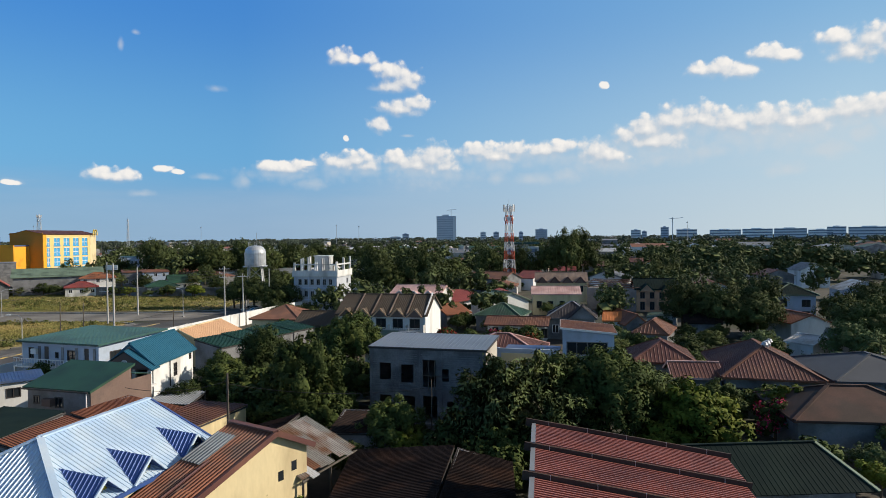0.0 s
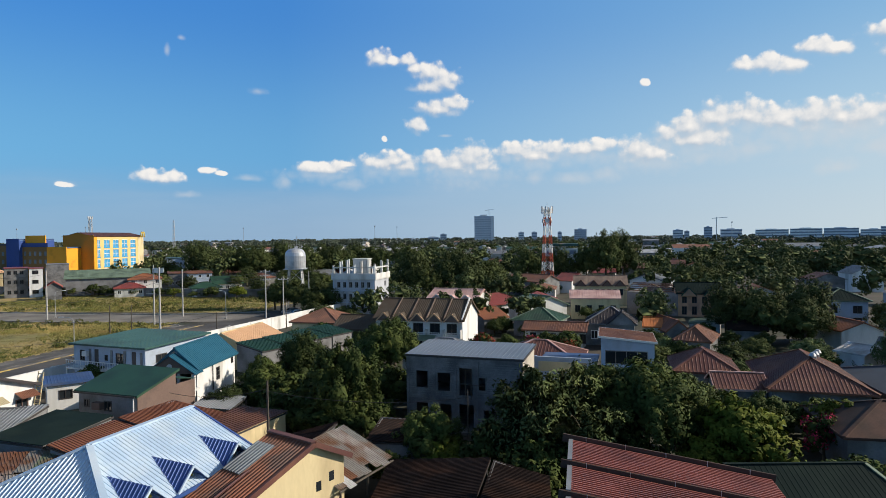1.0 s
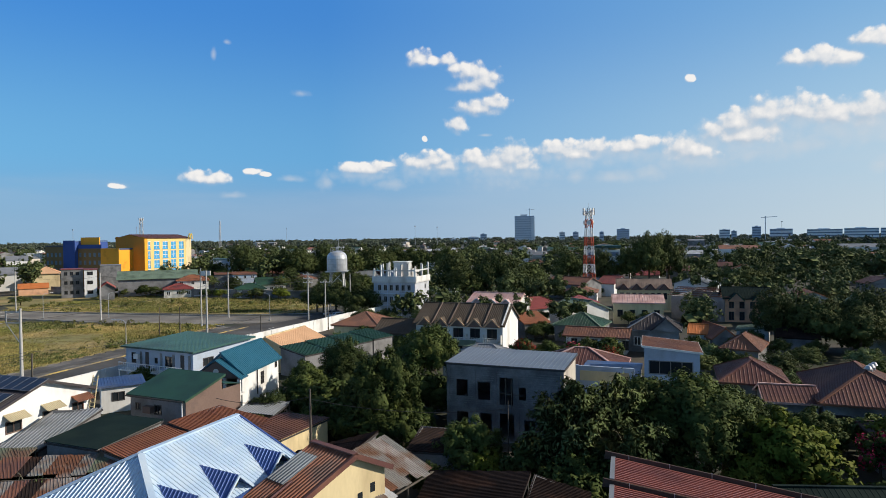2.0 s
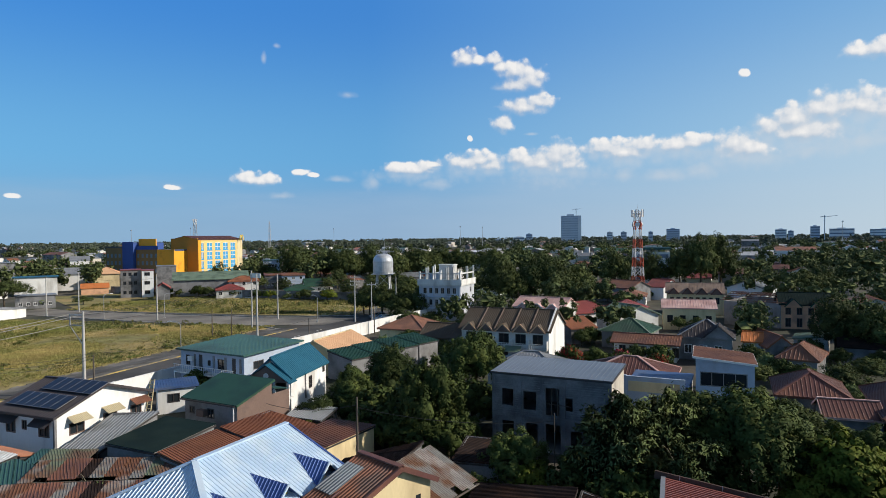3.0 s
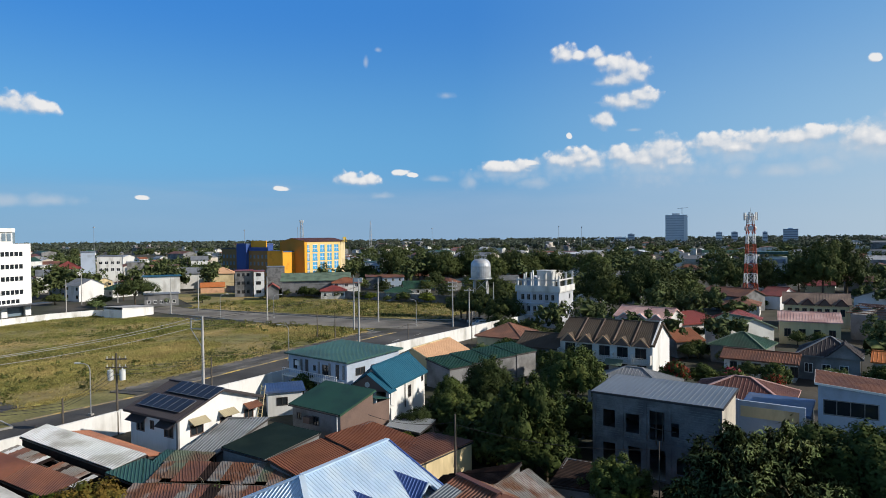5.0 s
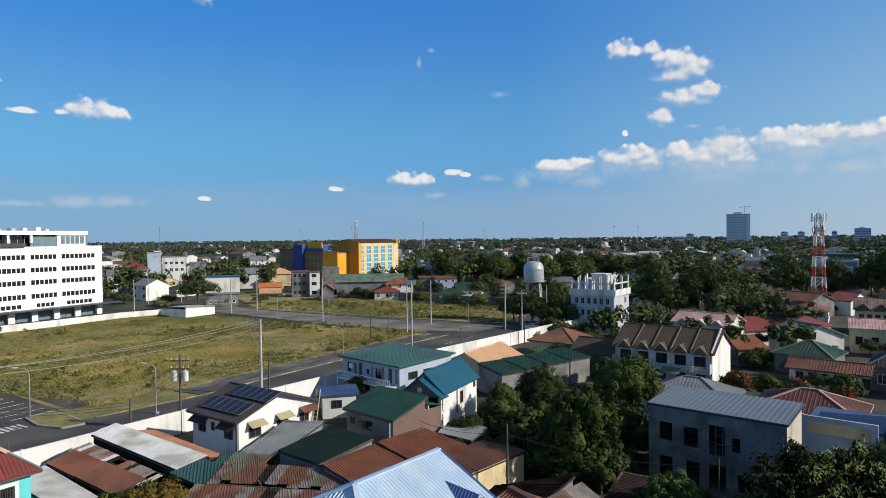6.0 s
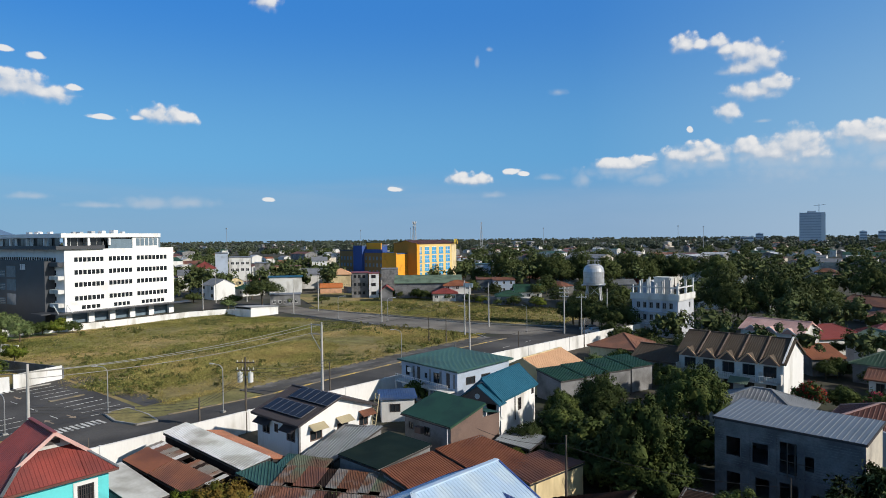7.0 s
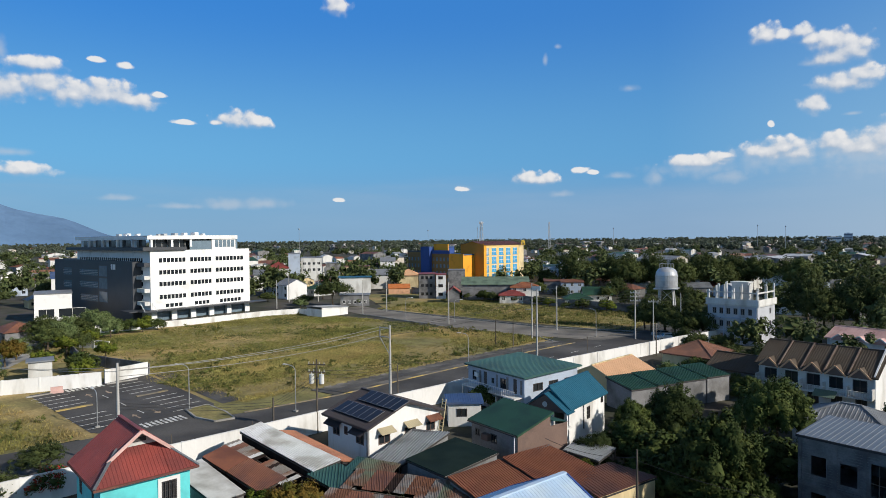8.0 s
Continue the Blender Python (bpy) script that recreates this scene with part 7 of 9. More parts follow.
for s in (-1, 1):
    bm = bmesh.new()
    sheet(bm, [(1.9, -4.5, 5.6), (1.9 + s * 2.4, -4.5, 3.5), (1.9 + s * 2.4, -3.2, 3.5), (1.9, -0.6, 5.6)], 0.5)
    part("cross_roof", bm, R_CHARCOAL, gable_house)
bm = bmesh.new()
gable_end(bm, (-0.2, -4.3, 3.5), (4.0, -4.3, 3.5), (1.9, -4.3, 5.45), 0.12)
part("cross_gable", bm, GREYWALL, gable_house)
front_house("beige_house", (18.8, 134.8), (29.3, 133.5), 8, 4.6, "beige two-storey house with a faded roof", CREAM, ("gx", 1.3, 0.3, R_PINK, 0.5), {'f': row_of(4, 10, 1.5, 3.0, 1.1)}, frame_mat=DARKTRIM)
front_house("red_long_house", (22.7, 198.0), (27.8, 194.4), 10, 4.0, "house with a long red roof", WHITEWALL, ("gx", 2.0, 0.3, R_BRIGHTRED, 0.6), None)
front_house("barn_house", (6.9, 194.4), (17.5, 184.9), 10, 4.4, "weathered grey house with a brown gable roof", GREYWALL, ("gx", 1.8, 0.3, R_BROWN, 0.6), None)
shed = front_house("long_wall_shed", (33.0, 144.5), (42.4, 138.6), 14, 5.0, "large shed with a blank grey end wall and open roof frame", GREYWALL, None, None)
for i in range(9):
    z = 5.2 + 0.16 * (4 - abs(i - 4)) * 2
    part("purlin", cubed(-6.6, -6.6 + i * 1.65, z, 6.6, -6.4 + i * 1.65, z + 0.12), R_BROWN, shed)
for x in (-6.4, -2.2, 2.2, 6.4):
    bm = bmesh.new()
    beam(bm, (x, -6.6, 5.1), (x, 0, 6.4), 0.14)
    beam(bm, (x, 0, 6.4), (x, 6.6, 5.1), 0.14)
    part("rafter", bm, WOODPOLE, shed)
front_house("grey_roof_house", (43.1, 187.9), (51.8, 181.3), 9, 4.6, "house with a grey gable roof and a white front", WHITEWALL, ("gy", 1.9, 0.4, R_GREY, 0.6), None)
front_house("turquoise_front_house", (62.4, 119.6), (70.3, 117.5), 10, 5.4, "two-storey turquoise house with a green hip roof", PALEBLUE, ("hip", 1.8, 0.5, R_DKGREEN, 0.6, R_PALEGREEN), {'f': row_of(3, 11, 3.0, 4.4, 1.5) + row_of(3, 11, 0.6, 2.2, 1.4)}, frame_mat=DARKTRIM)
front_house("pale_green_shed", (34.9, 108.5), (39.6, 106.6), 6, 2.8, "low shed with a pale green roof edge", OFFWHITE, ("sl", 0.6, 0.2, R_PALEGREEN, 0.5), None)
front_house("brown_slope_house", (53.5, 109.2), (54.2, 98.3), 7, 3.0, "low house with a red-brown roof and a white gable", OFFWHITE, ("gx", 1.2, 0.3, R_RUST, 0.5), None)
front_house("brown_hip_house", (26.9, 90.3), (31.5, 87.9), 8, 3.0, "bungalow with a brown hip roof", GREYWALL, ("hip", 1.6, 0.3, R_BROWN, 0.5), None)
front_house("orange_roof_house", (25.8, 102.5), (28.7, 101.6), 6, 3.2, "small house with an orange roof", OFFWHITE, ("gx", 1.0, 0.3, R_ORANGE, 0.5), None)
front_house("red_gable_house", (28.5, 99.0), (32.6, 99.4), 10, 3.0, "house with a long red-brown gable roof", GREYWALL, ("gy", 1.4, 0.3, R_RUST, 0.5), None)
front_house("dark_roof_house", (38.6, 101.0), (44.1, 99.2), 8, 2.9, "low house with a dark rusted roof", GREYWALL, ("gx", 1.2, 0.3, R_DARKRUST, 0.6), None)
front_house("white_sheet_house", (44.7, 82.8), (46.6, 79.2), 6, 2.9, "low house with a pale sheet roof", OFFWHITE, ("gx", 0.7, 0.3, R_SILVER, 0.5), None)
front_house("grey_sheet_house", (49.9, 83.4), (53.2, 80.5), 8, 2.9, "low house with a grey sheet roof", OFFWHITE, ("gx", 1.0, 0.3, R_GREY, 0.5), None)
front_house("white_side_house", (55.3, 87.3), (57.7, 84.5), 8, 3.4, "white-walled house among trees", WHITEWALL, ("gx", 1.2, 0.3, R_GREY, 0.5), None)
front_house("white_gable_house", (-74.7, 258.3), (-68.1, 261.9), 9, 4.5, "white house with a red gable roof", WHITEWALL, ("gy", 2.2, 0.4, R_BRIGHTRED, 0.6), {'f': row_of(3, 6.8, 1.0, 2.2, 1.1)})
front_house("grey_shed_house", (-67.8, 250.3), (-58.7, 255.4), 10, 3.2, "long house with a dull grey roof", GREYWALL, ("gx", 1.6, 0.3, R_GREY, 0.6), {'f': row_of(3, 9.6, 1.0, 2.2, 1.1)})
front_house("white_roof_house", (-92.8, 249.2), (-82.7, 254.8), 10, 3.6, "house with a bright pale roof", OFFWHITE, ("gx", 1.2, 0.3, R_SILVER, 0.6), {'f': row_of(3, 10.8, 1.0, 2.2, 1.1)})
front_house("green_gable_house", (-90.1, 206.0), (-81.2, 211.1), 10, 3.0, "house with a green gable roof", OFFWHITE, ("gx", 2.2, 0.4, R_GREEN, 0.6), {'f': row_of(3, 9.4, 1.0, 2.2, 1.1)})
front_house("green_low_house", (-88.9, 188.1), (-80.8, 192.9), 8, 2.9, "low house with a green hip roof", OFFWHITE, ("hip", 1.6, 0.4, R_GREEN, 0.6), {'f': row_of(3, 8.6, 1.0, 2.2, 1.1)})
front_house("pale_blue_house", (-108.1, 225.8), (-100.1, 230.1), 9, 5.4, "pale blue row house with a brown roof", PALEBLUE, ("sf", 0.6, 0.3, R_BROWN, 0.6), {'f': row_of(3, 8.3, 1.0, 2.2, 1.1) + row_of(3, 8.3, 3.7, 4.9, 1.1)})
front_house("brown_row_house", (-117.9, 230.6), (-111.9, 233.8), 9, 5.2, "grey row house with a brown roof", GREYWALL, ("sf", 0.6, 0.3, R_BROWN, 0.6), {'f': row_of(3, 6.0, 1.0, 2.2, 1.1)})
front_house("balcony_house", (-113.5, 195.7), (-104.3, 200.9), 9, 5.2, "two-storey house with a red roof and balcony", OFFWHITE, ("hip", 1.6, 0.4, R_RUST, 0.6), {'f': row_of(3, 9.8, 1.0, 2.2, 1.1) + row_of(3, 9.8, 3.7, 4.9, 1.1)})
front_house("red_hip_house", (-114.0, 188.7), (-105.9, 193.4), 8, 2.9, "small house with a red hip roof", OFFWHITE, ("hip", 1.5, 0.4, R_BRIGHTRED, 0.6), {'f': row_of(3, 8.6, 1.0, 2.2, 1.1)})
front_house("green_market_hall", (-131.7, 191.3), (-110.1, 204.5), 16, 6.0, "long hall with a faded green roof", GREYWALL, ("gx", 2.2, 0.5, R_PALEGREEN, 0.8), None)
front_house("cream_box_house", (-134.8, 204.6), (-127.0, 208.9), 8, 5.2, "plain cream box-shaped house with a flat roof", CREAM, ("flat", 0, 0.1, R_PALEGREY, 0), None)
front_house("white_corner_house", (-142.8, 190.7), (-139.5, 193.1), 9, 9.3, "white three-storey house with small dark windows", WHITEWALL, ("flat", 0, 0.2, R_BRIGHTRED, 0), {'f': row_of(2, 3.3, 1.2, 2.4, 1.0) + row_of(2, 3.3, 4.4, 5.6, 1.0) + row_of(2, 3.3, 7.4, 8.6, 1.0)}, frame_mat=DARKTRIM)
front_house("grey_corner_house", (-149.2, 188.3), (-143.9, 192.3), 9, 9.5, "grey three-storey house with a red roof edge", GREYWALL, ("flat", 0, 0.2, R_BRIGHTRED, 0), {'f': row_of(3, 5.9, 1.2, 2.4, 1.0) + row_of(3, 5.9, 4.4, 5.6, 1.0) + row_of(3, 5.9, 7.4, 8.6, 1.0)}, frame_mat=DARKTRIM)
front_house("red_shed", (-130.2, 180.1), (-126.1, 183.0), 8, 4.2, "low shed with a red roof", GREYWALL, ("gy", 1.5, 0.4, R_BRIGHTRED, 0.6), None)
front_house("block_house", (-153.0, 213.0), (-147.2, 217.1), 10, 9.7, "bare concrete block house without paint", RAWBLOCK, ("flat", 0, 0.1, R_PALEGREY, 0), None)
front_house("orange_stall", (-172.7, 197.4), (-165.5, 203.4), 8, 2.6, "market stall with an orange sheet roof", PEACHWALL, ("gx", 1.3, 0.3, R_ORANGE, 0.7), None)
front_house("grey_gable_hall", (-197.9, 212.2), (-188.3, 220.8), 14, 6.6, "grey hall with a pale ribbed roof", OFFWHITE, ("gx", 2.2, 0.4, R_PALEGREY, 0.9), None)
front_house("beige_hip_house", (-184.7, 217.4), (-176.8, 223.8), 12, 6.5, "house with a beige hip roof", CREAM, ("hip", 2.4, 0.5, R_BEIGE, 0.7), None)
front_house("fuel_canopy_hall", (-193.1, 189.0), (-182.9, 198.9), 9, 6.8, "fuel station canopy with a teal edge", OFFWHITE, ("flat", 0, 0.5, R_TEAL, 0), None)
front_house("pale_apartments", (-252.5, 220.5), (-245.0, 228.8), 16, 13.6, "off-white apartment building with a flat roof", OFFWHITE, ("flat", 0, 0.3, R_PALEGREY, 0), {'f': row_of(4, 10.4, 6.5, 8.0, 1.5) + row_of(4, 10.4, 9.8, 11.2, 1.5)})
front_house("pale_apartments", (-256.7, 215.5), (-252.5, 220.5), 16, 15.8, "pale grey apartment building", PALEBLUE, ("flat", 0, 0.3, R_PALEGREY, 0), None)
front_house("grey_shop_block", (-247.8, 233.1), (-241.9, 239.3), 14, 10.3, "grey shop building with small windows", GREYWALL, ("flat", 0, 0.3, R_PALEGREY, 0), {'f': row_of(4, 7.8, 5.0, 6.5, 1.3)})
front_house("shop_block", (-245.4, 242.8), (-234.3, 253.5), 12, 8.1, "brown concrete shop building", CREAM, ("flat", 0, 0.3, R_BROWN, 0), {'f': row_of(6, 14.7, 5.0, 6.5, 1.3)})
front_house("shop_block", (-253.8, 283.1), (-246.7, 289.4), 12, 9.6, "white shop building with a pale roof", WHITEWALL, ("gx", 2, 0.3, R_PALEGREY, 0.9), None)
front_house("red_roof_shop", (-259.4, 204.3), (-252.4, 212.9), 14, 8.6, "shop with a red roof", OFFWHITE, ("hip", 3, 0.5, R_BRIGHTRED, 0.9), None)
front_house("grey_roof_shop", (-239.6, 180.8), (-234.9, 186.9), 12, 7.2, "house with a grey roof behind the office", OFFWHITE, ("gx", 2, 0.4, R_GREY, 0.9), None)
front_house("gate_house", (-137.9, 128.2), (-137.7, 139.2), 7, 2.4, "white gate house with a pale roof", WHITEWALL, ("sr", 0.7, 0.2, R_PALEGREY, 0.5), None)
front_house("site_hut", (-155.7, 152.9), (-148.2, 160.2), 6, 3.9, "low grey site building with small windows", GREYWALL, ("flat", 0, 0.3, R_PALEGREY, 0), {'f': row_of(5, 9.8, 0.9, 1.9, 1.0)})
front_house("green_white_block", (-130.3, 253.8), (-123.6, 257.1), 10, 10.3, "pale green building with white trim", PALEBLUE, ("flat", 0, 0.3, R_TEALGREEN, 0), {'f': row_of(4, 6.7, 3.5, 5.0, 1.0) + row_of(4, 6.7, 7.0, 8.5, 1.0)})
front_house("white_red_block", (-121.4, 252.6), (-113.3, 256.3), 10, 11.5, "white building with an orange-red base", WHITEWALL, ("flat", 0, 0.2, R_PALEGREY, 0), None)
front_house("red_base_block", (-115.2, 246.7), (-110.5, 248.8), 5, 6.6, "low building with an orange-red front", ORANGEWALL, ("flat", 0, 0.1, R_BRIGHTRED, 0), None)
front_house("white_annex", (-201.2, 76.3), (-197.5, 85.4), 14, 8.1, "white flat-roofed annex with a glazed front", OFFICEWHITE, ("flat", 0, 0.2, R_PALEGREY, 0), {'f': [(6, 13, 1.0, 3.6), (1, 5, 1.0, 3.6)]})
front_house("blue_roof_shop", (-260.0, 104.4), (-258.3, 108.5), 12, 9.5, "house with a blue roof", WHITEWALL, ("gx", 2, 0.4, R_MIDBLUE, 0.9), None)
front_house("red_hut", (-114.6, 42.3), (-113.2, 46.0), 4, 3.6, "small hut with a pale roof and a red awning", OFFWHITE, ("flat", 0, 0.3, R_PALEGREY, 0), None)



# ---- trees ----
def leaf_mat(name, col, tip, rnd=0.18):
    m = surf(name, col, 0.75, var=0.3, scale=0.35, grain=2.5, bump=0.0, dirt=tip, amount=0.3, dscale=0.7, rnd=rnd, island=0.2, spec=0.1)
    b = m.node_tree.nodes["Principled BSDF"]
    b.inputs["Subsurface Weight"].default_value = 0.0
    return m


LEAF = leaf_mat("mango_leaf", (0.048, 0.070, 0.020), (0.080, 0.098, 0.026))
LEAF_DARK = leaf_mat("dark_leaf", (0.036, 0.052, 0.017), (0.056, 0.072, 0.022))
LEAF_MID = leaf_mat("garden_leaf", (0.064, 0.084, 0.027), (0.094, 0.110, 0.034))
LEAF_MID_DARK = leaf_mat("dark_garden_leaf", (0.048, 0.065, 0.023), (0.070, 0.086, 0.028))
LEAF_YELLOW = leaf_mat("yellow_green_leaf", (0.095, 0.125, 0.018), (0.13, 0.14, 0.022))
LEAF_PALE = leaf_mat("feathery_leaf", (0.105, 0.145, 0.055), (0.15, 0.18, 0.075))
LEAF_GOLD = leaf_mat("golden_leaf", (0.13, 0.085, 0.018), (0.09, 0.10, 0.02))
PETAL = leaf_mat("bougainvillea_petal", (0.42, 0.03, 0.09), (0.30, 0.03, 0.06))
PETAL_RED = leaf_mat("red_petal", (0.34, 0.035, 0.025), (0.22, 0.04, 0.02))
DRYSTEM = surf("dry_stem", (0.28, 0.25, 0.17), 0.9, var=0.2, scale=2)


def leaves(rng, lobes, count, size, long=1.5, droop=0.0, shell=0.72, clumps=26):
    """Vertices and faces of small leaf blades in tufts on the outer part of a set of lobes (x, y, z, rx, ry, rz)."""
    lobes = np.array(lobes, float)
    weight = lobes[:, 3] * lobes[:, 4] + lobes[:, 4] * lobes[:, 5] + lobes[:, 3] * lobes[:, 5]
    tufts = len(lobes) * clumps
    home = rng.choice(len(lobes), tufts, p=weight / weight.sum())
    d = rng.normal(size=(tufts, 3))
    d[:, 2] = d[:, 2] * 0.9 + 0.15
    d /= np.linalg.norm(d, axis=1, keepdims=True)
    reach = shell + (1.1 - shell) * rng.random(tufts) ** 0.7
    middle = lobes[home, :3] + d * lobes[home, 3:] * reach[:, None]
    fat = lobes[home, 3:].mean(axis=1) * rng.uniform(0.2, 0.42, tufts)
    pick = rng.choice(tufts, count, p=fat ** 2 / (fat ** 2).sum())
    e = rng.normal(size=(count, 3))
    e /= np.linalg.norm(e, axis=1, keepdims=True)
    e += d[pick] * 0.45 + np.array([0, 0, 0.2])
    c = middle[pick] + e * (fat[pick] * (0.55 + 0.5 * rng.random(count)))[:, None]
    n = e + rng.normal(size=(count, 3)) * 0.4
    n /= np.linalg.norm(n, axis=1, keepdims=True)
    u = np.cross(n, rng.normal(size=(count, 3)))
    u[:, 2] -= droop
    u /= np.linalg.norm(u, axis=1, keepdims=True)
    v = np.cross(n, u)
    s = size * (0.6 + 0.8 * rng.random(count))[:, None]
    a, b = u * s * long * 0.5, v * s * 0.5
    tips = [c - a * 0.75 + b * 0.95, c - a * 0.75 - b * 0.95, c + a * 1.05 - n * s * 0.1]
    verts = np.stack(tips, 1).reshape(-1, 3)
    faces = np.arange(count * 3).reshape(-1, 3)
    round_off = e * 0.8 + d[pick] * 0.5 + n * 0.45
    return verts, faces, np.repeat(round_off / np.linalg.norm(round_off, axis=1, keepdims=True), 3, axis=0)


def raw_mesh(name, verts, faces, mat, normals=None):
    """A mesh of triangles, or of whatever faces are given, with normals of its own where leaves are rounded over a tuft."""
    me = bpy.data.meshes.new(name)
    if isinstance(faces, np.ndarray):
        verts, n = np.asarray(verts, np.float32), len(faces)
        me.vertices.add(len(verts)), me.loops.add(3 * n), me.polygons.add(n)
        me.vertices.foreach_set("co", verts.ravel())
        me.loops.foreach_set("vertex_index", faces.astype(np.int32).ravel())
        me.polygons.foreach_set("loop_start", np.arange(0, 3 * n, 3, dtype=np.int32))
        me.update(calc_edges=True)
    else:
        me.from_pydata([tuple(p) for p in np.asarray(verts).tolist()], [], [tuple(f) for f in faces])
    me.materials.append(mat)
    if normals is not None:
        me.polygons.foreach_set("use_smooth", np.ones(len(me.polygons), bool))
        me.normals_split_custom_set_from_vertices(np.asarray(normals, np.float32))
    return me


def trunk_bm(rng, h, r, lobes):
    bm = bmesh.new()
    fork = Vector((rng.normal() * 0.1, rng.normal() * 0.1, h * 0.42))
    tube(bm, (0, 0, -0.1), fork, r, r * 0.72, 9)
    for x, y, z, rx, ry, rz in lobes[:7]:
        mid = fork.lerp(Vector((x, y, z)), 0.5) + Vector((rng.normal() * 0.2, rng.normal() * 0.2, 0.25))
        tube(bm, fork, mid, r * 0.55, r * 0.36, 7)
        tube(bm, mid, (x, y, z + rz * 0.35), r * 0.36, r * 0.12, 6)
    return bm


def crown_lobes(rng, h, spread, n, low=0.38, flat=0.75):
    out = []
    for i in range(n):
        a = 2 * math.pi * (i * 0.382 + rng.random() * 0.12)
        q = math.sqrt((i + 0.4) / n)
        rr = spread * q * 0.72
        z = h * (low + (0.92 - low) * (1 - q * q * 0.65) * (0.75 + 0.25 * rng.random()))
        s = spread * (0.36 + 0.16 * rng.random())
        out.append((rr * math.cos(a), rr * math.sin(a), z, s, s * (0.85 + 0.3 * rng.random()), s * flat))
    return out


def tree(name, seed, h, spread, leaf, count, size, label, n=9, low=0.38, flat=0.75, long=1.5, droop=0.0, shell=0.72, core=True, category="tree"):
    rng = np.random.default_rng(seed)
    t = thing(name, 0, 0, 0, 0, label, category)
    lobes = crown_lobes(rng, h, spread, n, low, flat)
    part("trunk", trunk_bm(rng, h, 0.035 * h, lobes), BARK, t)
    v, f, nn = leaves(rng, lobes, count, size, long, droop, shell)
    ob = new("crown", raw_mesh("crown", v, f, leaf, nn))
    ob.parent = t
    if core:
        bm = bmesh.new()
        for x, y, z, rx, ry, rz in lobes:
            ico = bmesh.ops.create_icosphere(bm, subdivisions=2, radius=1.0)["verts"]
            for p in ico:
                k = 0.54 + 0.2 * noise.noise(p.co * 2.3 + Vector((x, y, z)))
                p.co = Vector((x + p.co.x * rx * k, y + p.co.y * ry * k, z + p.co.z * rz * k))
        part("inner_foliage", bm, LEAF if category == "shrub" and leaf in (PETAL, PETAL_RED) else leaf, t)
    if leaf in (PETAL, PETAL_RED):
        v, f, nn = leaves(rng, lobes, count * 2, size * 1.3, long, droop, shell)
        ob = new("foliage", raw_mesh("foliage", v, f, LEAF, nn))
        ob.parent = t
    return t


def cane_tree(name, seed, h, spread, leaf, label, canes=16, bare=5):
    """Thin canes that fan out and bow over, with fine drooping leaflets on side twigs, and a few bare pale canes."""
    rng = np.random.default_rng(seed)
    t = thing(name, 0, 0, 0, 0, label, "tree")
    for i in range(canes + bare):
        a, out, top = 2 * math.pi * (i * 0.382 + rng.random() * 0.1), spread * rng.uniform(0.25, 0.95), h * rng.uniform(0.62, 1.02)
        way, start = np.array([math.cos(a), math.sin(a), 0]), rng.normal(size=3) * np.array([0.3, 0.3, 0])

        def at(q, way=way, start=start, out=out, top=top):
            return start + way * out * q ** 1.7 + np.array([0, 0, top * (1.12 * q - 0.12 * q ** 3 - 0.1 * q ** 6)])

        bm = bmesh.new()
        for j in range(7):
            tube(bm, at(j / 7), at((j + 1) / 7), 0.05 * (1 - 0.8 * j / 7), 0.05 * (1 - 0.8 * (j + 1) / 7), 5)
        if i >= canes:
            for j in range(6):
                p = at(0.55 + 0.075 * j)
                tube(bm, p, p + rng.normal(size=3) * 0.35 + way * 0.3 - np.array([0, 0, 0.35]), 0.014, 0.005, 4)
            part("bare_cane", bm, DRYSTEM, t, "bare pale dry cane")
            continue
        cane = part("cane", bm, BARK, t)
        n = 46
        q = rng.uniform(0.28, 1.0, n) ** 0.8
        base = np.array([at(k) for k in q])
        twig = rng.normal(size=(n, 3)) * 0.6 + way * 0.5
        twig[:, 2] = rng.uniform(-0.5, 0.35, n)
        twig *= (rng.uniform(0.5, 1.35, n) * (1.15 - 0.6 * q))[:, None]
        m = 30
        f = rng.uniform(0.15, 1.0, (n, m, 1))
        c = base[:, None] + twig[:, None] * f + rng.normal(size=(n, m, 3)) * 0.13 - np.array([0, 0, 0.45]) * f ** 2
        c = c.reshape(-1, 3)
        u = rng.normal(size=c.shape) * 0.6 + np.repeat(twig, m, axis=0) * 0.5
        u[:, 2] -= 0.5
        u /= np.linalg.norm(u, axis=1, keepdims=True)
        side = np.cross(u, rng.normal(size=c.shape))
        side /= np.linalg.norm(side, axis=1, keepdims=True)
        size = rng.uniform(0.6, 1.3, (len(c), 1))
        v = np.stack([c - side * 0.055 * size, c + side * 0.055 * size, c + u * 0.3 * size], 1).reshape(-1, 3)
        nn = c - np.array([0, 0, h * 0.5])
        nn = nn / np.linalg.norm(nn, axis=1, keepdims=True) * 0.7 + np.array([0, 0, 0.5])
        ob = new("foliage", raw_mesh("foliage", v, np.arange(len(v)).reshape(-1, 3), leaf, np.repeat(nn / np.linalg.norm(nn, axis=1, keepdims=True), 3, axis=0)))
        ob.parent = cane
    return t


